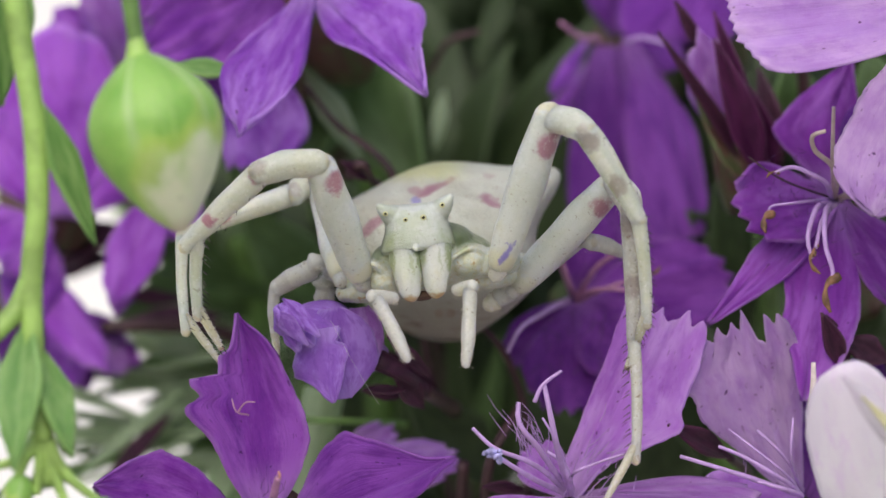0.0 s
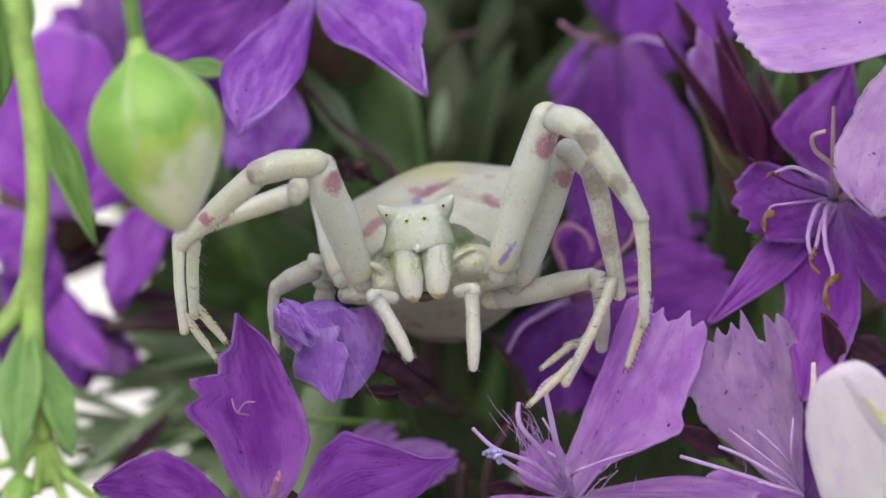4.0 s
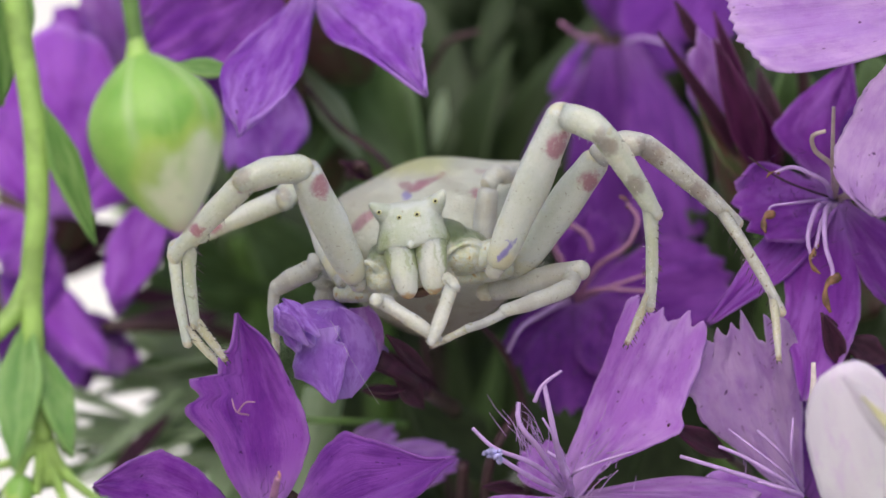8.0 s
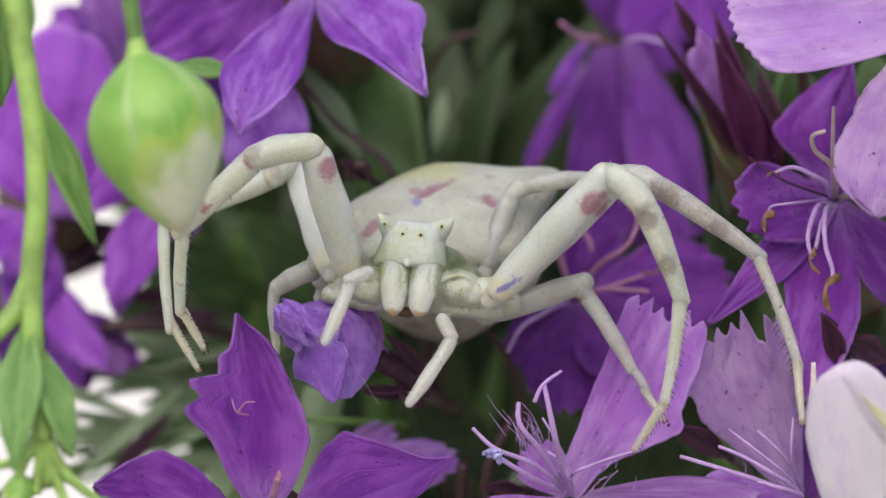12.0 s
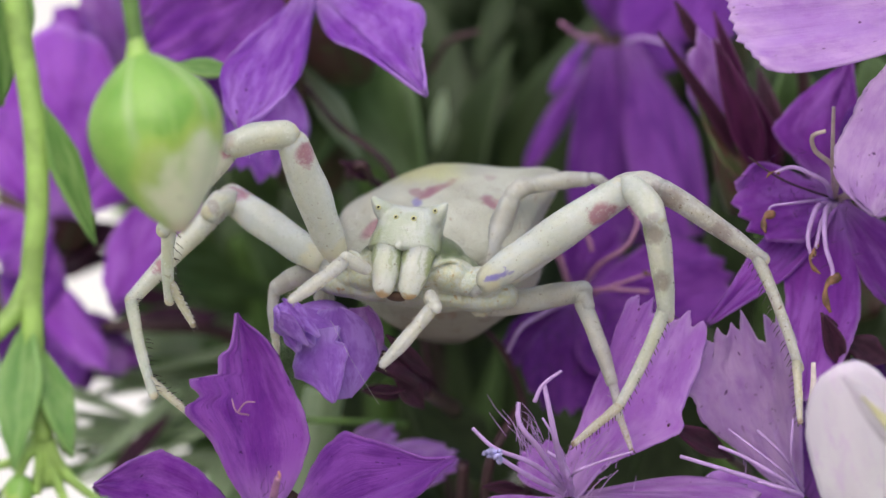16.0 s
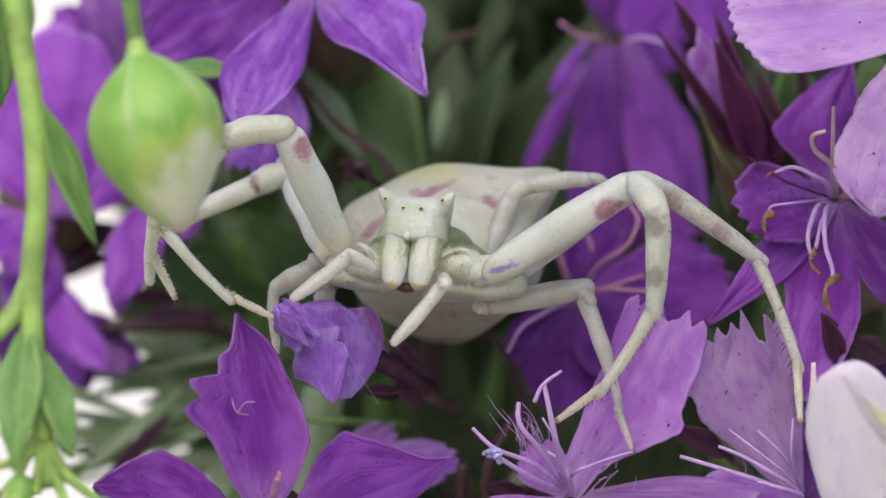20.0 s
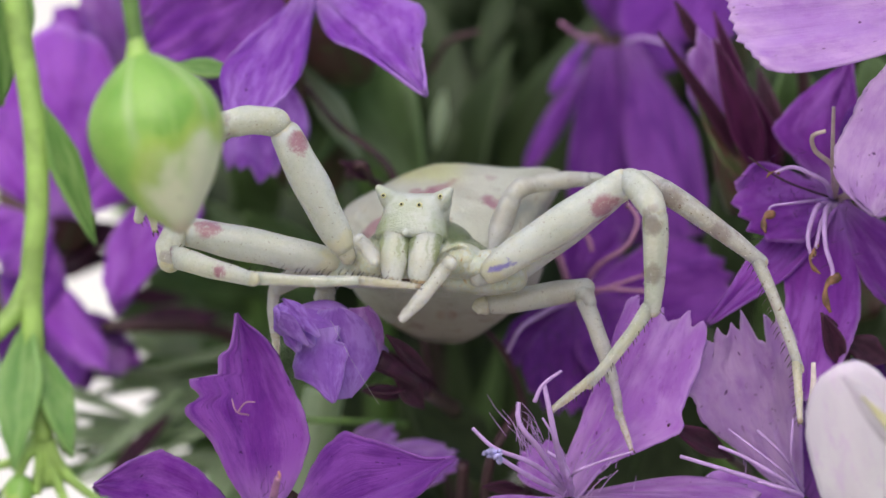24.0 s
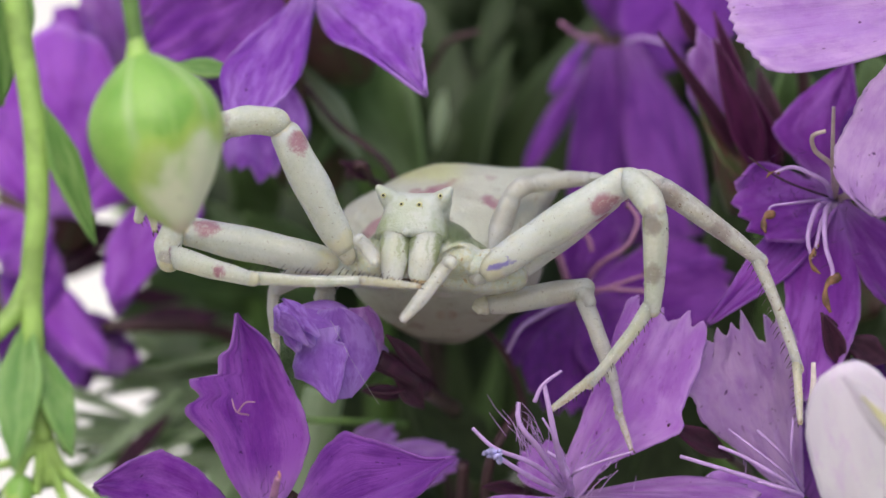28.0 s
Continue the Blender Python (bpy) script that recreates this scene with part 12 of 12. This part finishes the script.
    walk(palp_a[1], [
        (0, bone(0.76, -0.55, -1.07, 0.65, -1.12, -3.08)),
        (3, bone(0.8, -0.54, -1.07, 0.7, -1.1, -3.08)),
        (3.5, bone(0.83, -0.54, -1.1, 0.97, -1.07, -3.16)),
        (3.9, bone(0.81, -0.55, -1.14, 0.89, -1.09, -3.19)),
        (4.3, bone(0.78, -0.57, -1.24, 0.7, -1.12, -3.27)),
        (4.7, bone(0.75, -0.58, -1.36, 0.48, -1.14, -3.36)),
        (5.1, bone(0.71, -0.58, -1.46, 0.3, -1.14, -3.44)),
        (5.5, bone(0.7, -0.58, -1.5, 0.22, -1.13, -3.47)),
        (6, bone(0.7, -0.56, -1.58, 0.19, -0.83, -3.77)),
        (6.5, bone(0.67, -0.59, -1.45, 0.13, -0.85, -3.64)),
        (7, bone(0.7, -0.59, -1.42, 0.22, -0.93, -3.57)),
        (7.5, bone(0.62, -0.52, -1.66, -0.03, -1.11, -3.54)),
        (7.75, bone(0.44, -0.57, -1.34, -0.09, -1.42, -2.8)),
        (8, bone(0.25, -0.6, -1.02, -0.14, -1.61, -2.07)),
        (8.25, bone(0.32, -0.58, -1.15, -0.36, -1.57, -2.15)),
        (8.5, bone(0.38, -0.55, -1.29, -0.58, -1.5, -2.23)),
        (8.75, bone(0.68, -0.52, -1.04, -0.4, -1.39, -2.1)),
        (9, bone(0.97, -0.36, -0.78, -0.22, -1.16, -1.96)),
        (9.25, bone(1.01, -0.35, -0.98, -0.09, -1.04, -2.48)),
        (9.5, bone(1.05, -0.3, -1.18, 0.05, -0.81, -3)),
        (9.75, bone(1.05, -0.34, -1.3, 0.15, -0.84, -3.18)),
        (10, bone(1.05, -0.37, -1.42, 0.25, -0.86, -3.35)),
        (10.5, bone(1.02, -0.3, -1.34, 0.35, -0.84, -3.27)),
        (10.75, bone(1.04, -0.3, -1.5, 0.56, -0.86, -3.47)),
        (11, bone(1.05, -0.3, -1.66, 0.76, -0.85, -3.67)),
        (11.25, bone(0.86, -0.4, -2.08, 0.25, -1.02, -3.93)),
        (11.5, bone(0.67, -0.32, -2.51, -0.25, -0.96, -4.19)),
        (11.75, bone(0.46, -0.35, -2.52, -0.57, -0.94, -4.21)),
        (12, bone(0.26, -0.36, -2.54, -0.89, -0.89, -4.24)),
        (12.25, bone(0.06, -0.43, -2.26, -1.17, -0.87, -4)),
        (12.5, bone(-0.13, -0.48, -1.98, -1.45, -0.79, -3.77)),
        (13.5, bone(-0.15, -0.54, -1.82, -1.45, -0.79, -3.66)),
        (14.5, bone(-0.18, -0.58, -1.66, -1.45, -0.74, -3.56)),
        (15, bone(-0.18, -0.58, -1.66, -1.45, -0.82, -3.53)),
        (15.5, bone(-0.21, -0.58, -1.62, -1.55, -0.94, -3.36)),
        (16, bone(-0.25, -0.58, -1.58, -1.65, -1.03, -3.19)),
        (17, bone(-0.29, -0.59, -1.58, -1.65, -1.05, -3.19)),
        (17.5, bone(-0.24, -0.6, -1.48, -1.6, -1.13, -3.01)),
        (18, bone(-0.19, -0.61, -1.38, -1.55, -1.19, -2.84)),
        (18.5, bone(-0.09, -0.62, -1.23, -1.48, -1.14, -2.74)),
        (19, bone(0.02, -0.62, -1.07, -1.41, -1.07, -2.65)),
        (20, bone(0.05, -0.62, -0.94, -1.33, -1.06, -2.57)),
        (21, bone(0.1, -0.62, -0.78, -1.3, -1.09, -2.36)),
        (21.25, bone(0.14, -0.62, -0.68, -1.24, -1.17, -2.18)),
        (21.5, bone(0.18, -0.62, -0.57, -1.17, -1.24, -2)),
        (22.5, bone(0.18, -0.62, -0.49, -1.05, -1.34, -1.84)),
        (23.5, bone(0.18, -0.63, -0.41, -0.93, -1.42, -1.69)),
        (28, bone(0.18, -0.63, -0.37, -0.9, -1.41, -1.69)),
    ])
    walk(palp_b[0], [
        (0, bone(-1.34, -0.15, -1.39, -1.91, -0.62, -1.34)),
        (3.5, bone(-1.34, -0.15, -1.39, -1.91, -0.62, -1.34)),
        (5.5, bone(-1.34, -0.15, -1.34, -1.86, -0.64, -1.26)),
        (6, bone(-1.34, -0.15, -1.34, -1.86, -0.64, -1.26)),
        (7, bone(-1.31, -0.15, -1.26, -1.81, -0.64, -1.13)),
        (7.25, bone(-1.39, -0.15, -1.2, -1.84, -0.66, -1.13)),
        (7.5, bone(-1.47, -0.15, -1.13, -1.86, -0.68, -1.13)),
        (7.75, bone(-1.47, -0.15, -1.32, -1.82, -0.69, -1.29)),
        (8, bone(-1.47, -0.15, -1.5, -1.78, -0.7, -1.45)),
        (8.25, bone(-1.47, -0.15, -1.5, -1.78, -0.7, -1.43)),
        (8.5, bone(-1.47, -0.15, -1.5, -1.78, -0.7, -1.42)),
        (9, bone(-1.47, -0.15, -1.58, -1.81, -0.69, -1.53)),
        (9.25, bone(-1.45, -0.15, -1.57, -1.76, -0.7, -1.53)),
        (9.5, bone(-1.42, -0.15, -1.55, -1.7, -0.71, -1.53)),
        (9.75, bone(-1.38, -0.15, -1.55, -1.73, -0.69, -1.53)),
        (10, bone(-1.34, -0.15, -1.55, -1.75, -0.68, -1.53)),
        (10.25, bone(-1.42, -0.15, -1.45, -1.85, -0.67, -1.41)),
        (10.5, bone(-1.5, -0.15, -1.34, -1.94, -0.67, -1.29)),
        (10.75, bone(-1.46, -0.15, -1.54, -1.82, -0.69, -1.59)),
        (11, bone(-1.42, -0.15, -1.74, -1.7, -0.7, -1.89)),
        (11.25, bone(-1.4, -0.15, -1.82, -1.78, -0.65, -2.12)),
        (11.5, bone(-1.37, -0.15, -1.9, -1.86, -0.57, -2.34)),
        (11.75, bone(-1.72, -0.15, -1.26, -2.22, -0.6, -1.6)),
        (12, bone(-2.06, -0.15, -0.62, -2.58, -0.62, -0.86)),
        (12.25, bone(-2.1, -0.15, -0.62, -2.63, -0.63, -0.52)),
        (12.5, bone(-2.14, -0.15, -0.62, -2.69, -0.54, -0.18)),
        (14.5, bone(-2.14, -0.15, -0.62, -2.74, -0.56, -0.3)),
        (20, bone(-1.98, -0.15, -0.54, -2.64, -0.51, -0.18)),
        (20.5, bone(-1.98, -0.15, -0.54, -2.61, -0.52, -0.14)),
        (20.75, bone(-1.97, -0.15, -0.54, -2.57, -0.54, -0.16)),
        (21, bone(-1.95, -0.15, -0.54, -2.53, -0.55, -0.18)),
        (21.25, bone(-1.9, -0.15, -0.5, -2.48, -0.47, 0.06)),
        (21.5, bone(-1.85, -0.15, -0.46, -2.43, -0.23, 0.3)),
        (21.9, bone(-1.86, -0.15, -0.44, -2.41, -0.34, 0.29)),
        (22.3, bone(-1.87, -0.15, -0.38, -2.38, -0.46, 0.26)),
        (22.7, bone(-1.88, -0.15, -0.31, -2.34, -0.55, 0.22)),
        (23.1, bone(-1.9, -0.15, -0.25, -2.31, -0.6, 0.19)),
        (23.5, bone(-1.9, -0.15, -0.22, -2.29, -0.62, 0.18)),
        (28, bone(-1.9, -0.15, -0.22, -2.29, -0.62, 0.18)),
    ])
    walk(palp_b[1], [
        (0, bone(-1.91, -0.62, -1.34, -1.09, -1.21, -2.91)),
        (3.5, bone(-1.91, -0.62, -1.34, -1.06, -1.2, -2.91)),
        (5.5, bone(-1.86, -0.64, -1.26, -0.82, -1.11, -2.87)),
        (6, bone(-1.86, -0.64, -1.26, -0.93, -1.21, -2.8)),
        (7, bone(-1.81, -0.64, -1.13, -0.89, -1.15, -2.76)),
        (7.25, bone(-1.84, -0.66, -1.13, -0.67, -1.35, -2.29)),
        (7.5, bone(-1.86, -0.68, -1.13, -0.46, -1.41, -1.83)),
        (7.75, bone(-1.82, -0.69, -1.29, -0.36, -1.35, -2.14)),
        (8, bone(-1.78, -0.7, -1.45, -0.25, -1.26, -2.44)),
        (8.25, bone(-1.78, -0.7, -1.43, -0.34, -1.23, -2.6)),
        (8.5, bone(-1.78, -0.7, -1.42, -0.43, -1.18, -2.76)),
        (9, bone(-1.81, -0.69, -1.53, -0.59, -1.29, -2.8)),
        (9.25, bone(-1.76, -0.7, -1.53, -0.32, -1.27, -2.62)),
        (9.5, bone(-1.7, -0.71, -1.53, -0.06, -1.22, -2.44)),
        (9.75, bone(-1.73, -0.69, -1.53, -0.17, -1.19, -2.6)),
        (10, bone(-1.75, -0.68, -1.53, -0.27, -1.14, -2.76)),
        (10.25, bone(-1.85, -0.67, -1.41, -0.44, -1.11, -2.76)),
        (10.5, bone(-1.94, -0.67, -1.29, -0.62, -1.07, -2.76)),
        (10.75, bone(-1.82, -0.69, -1.59, -0.54, -1, -3.18)),
        (11, bone(-1.7, -0.7, -1.89, -0.46, -0.85, -3.61)),
        (11.25, bone(-1.78, -0.65, -2.12, -0.62, -0.98, -3.78)),
        (11.5, bone(-1.86, -0.57, -2.34, -0.78, -1.02, -3.95)),
        (11.75, bone(-2.22, -0.6, -1.6, -1.99, -1.33, -3.13)),
        (12, bone(-2.58, -0.62, -0.86, -3.2, -1.33, -2.33)),
        (12.25, bone(-2.63, -0.63, -0.52, -3.47, -1.36, -1.83)),
        (12.5, bone(-2.69, -0.54, -0.18, -3.75, -1.26, -1.33)),
        (14.5, bone(-2.74, -0.56, -0.3, -4.02, -1.27, -1.25)),
        (20, bone(-2.64, -0.51, -0.18, -4.03, -1.11, -1.25)),
        (20.5, bone(-2.61, -0.52, -0.14, -4.03, -1.09, -1.25)),
        (20.75, bone(-2.57, -0.54, -0.16, -3.79, -1.2, -1.29)),
        (21, bone(-2.53, -0.55, -0.18, -3.55, -1.29, -1.33)),
        (21.25, bone(-2.48, -0.47, 0.06, -3.19, -1.34, -0.93)),
        (21.5, bone(-2.43, -0.23, 0.3, -2.84, -1.2, -0.54)),
        (21.9, bone(-2.41, -0.34, 0.29, -2.76, -1.32, -0.49)),
        (22.3, bone(-2.38, -0.46, 0.26, -2.57, -1.48, -0.39)),
        (22.7, bone(-2.34, -0.55, 0.22, -2.35, -1.6, -0.26)),
        (23.1, bone(-2.31, -0.6, 0.19, -2.16, -1.66, -0.15)),
        (23.5, bone(-2.29, -0.62, 0.18, -2.08, -1.68, -0.11)),
        (28, bone(-2.29, -0.62, 0.18, -2.08, -1.68, -0.11)),
    ])
    walk(head, [
        (0, torso(-0.808, 1.344, -7.2, 0.0)),
        (0.5, torso(-0.784, 1.320, -7.7, 0.0)),
        (1, torso(-0.792, 1.352, -7.7, 0.0)),
        (1.5, torso(-0.840, 1.368, -7.6, 0.0)),
        (2, torso(-0.816, 1.344, -7.2, 0.0)),
        (2.5, torso(-0.784, 1.336, -7.7, 0.0)),
        (3.5, torso(-0.784, 1.320, -7.7, 0.0)),
        (5.5, torso(-0.744, 1.312, -8.1, 0.0)),
        (6, torso(-0.712, 1.264, -6.3, 0.0)),
        (6.5, torso(-0.712, 1.288, -6.7, 0.0)),
        (7, torso(-0.680, 1.360, -6.3, 0.0)),
        (7.5, torso(-0.880, 1.320, -9.3, 0.0)),
        (8, torso(-1.008, 1.424, -9.8, 0.0)),
        (9, torso(-1.016, 1.432, -10.3, 0.0)),
        (9.5, torso(-0.984, 1.440, -8.9, 0.0)),
        (10, torso(-0.816, 1.368, -6.8, 0.0)),
        (10.5, torso(-1.024, 1.384, -10.3, 0.0)),
        (11, torso(-0.880, 1.136, -6.1, 0.0)),
        (11.5, torso(-0.624, 0.840, -0.5, 0.0)),
        (12, torso(-0.762, 0.856, 4.1, 1.3)),
        (12.5, torso(-0.843, 1.168, 6.4, 2.7)),
        (14.5, torso(-0.794, 1.136, 4.6, 8.0)),
        (16, torso(-0.802, 1.152, 5.5, 8.0)),
        (17, torso(-0.794, 1.112, 6.0, 8.0)),
        (18, torso(-0.746, 1.176, 5.0, 8.0)),
        (19, torso(-0.658, 1.368, 4.1, 8.0)),
        (20, torso(-0.602, 1.424, 3.7, 8.0)),
        (20.5, torso(-0.562, 1.488, 4.6, 8.0)),
        (21, torso(-0.562, 1.560, 4.1, 8.0)),
        (21.5, torso(-0.546, 1.616, 4.5, 8.0)),
        (23.5, torso(-0.658, 1.536, 2.7, 8.0)),
        (28, torso(-0.658, 1.544, 2.3, 8.0)),
    ])
    walk(abdomen, [
        (0, pose(0.00000, 0.00000, 0.00000) @ Matrix.Translation((AB - ROOT) * MM)),
        (6.5, pose(0.00003, 0.00000, -0.00002) @ Matrix.Translation((AB - ROOT) * MM)),
        (7, pose(0.00003, 0.00000, 0.00000) @ Matrix.Translation((AB - ROOT) * MM)),
        (7.5, pose(-0.00017, 0.00000, 0.00010) @ Matrix.Translation((AB - ROOT) * MM)),
        (8, pose(-0.00027, 0.00000, 0.00015) @ Matrix.Translation((AB - ROOT) * MM)),
        (9.5, pose(-0.00027, 0.00000, 0.00015) @ Matrix.Translation((AB - ROOT) * MM)),
        (10, pose(-0.00007, 0.00000, 0.00005) @ Matrix.Translation((AB - ROOT) * MM)),
        (10.5, pose(-0.00027, 0.00000, 0.00015) @ Matrix.Translation((AB - ROOT) * MM)),
        (11, pose(-0.00013, 0.00000, 0.00005) @ Matrix.Translation((AB - ROOT) * MM)),
        (11.5, pose(0.00003, 0.00000, -0.00002) @ Matrix.Translation((AB - ROOT) * MM)),
        (12.5, pose(0.00003, 0.00000, -0.00003) @ Matrix.Translation((AB - ROOT) * MM)),
        (14.5, pose(0.00003, 0.00000, -0.00005) @ Matrix.Translation((AB - ROOT) * MM)),
        (20, pose(0.00005, 0.00000, -0.00005) @ Matrix.Translation((AB - ROOT) * MM)),
        (28, pose(0.00005, 0.00000, -0.00005) @ Matrix.Translation((AB - ROOT) * MM)),
    ])


motions()
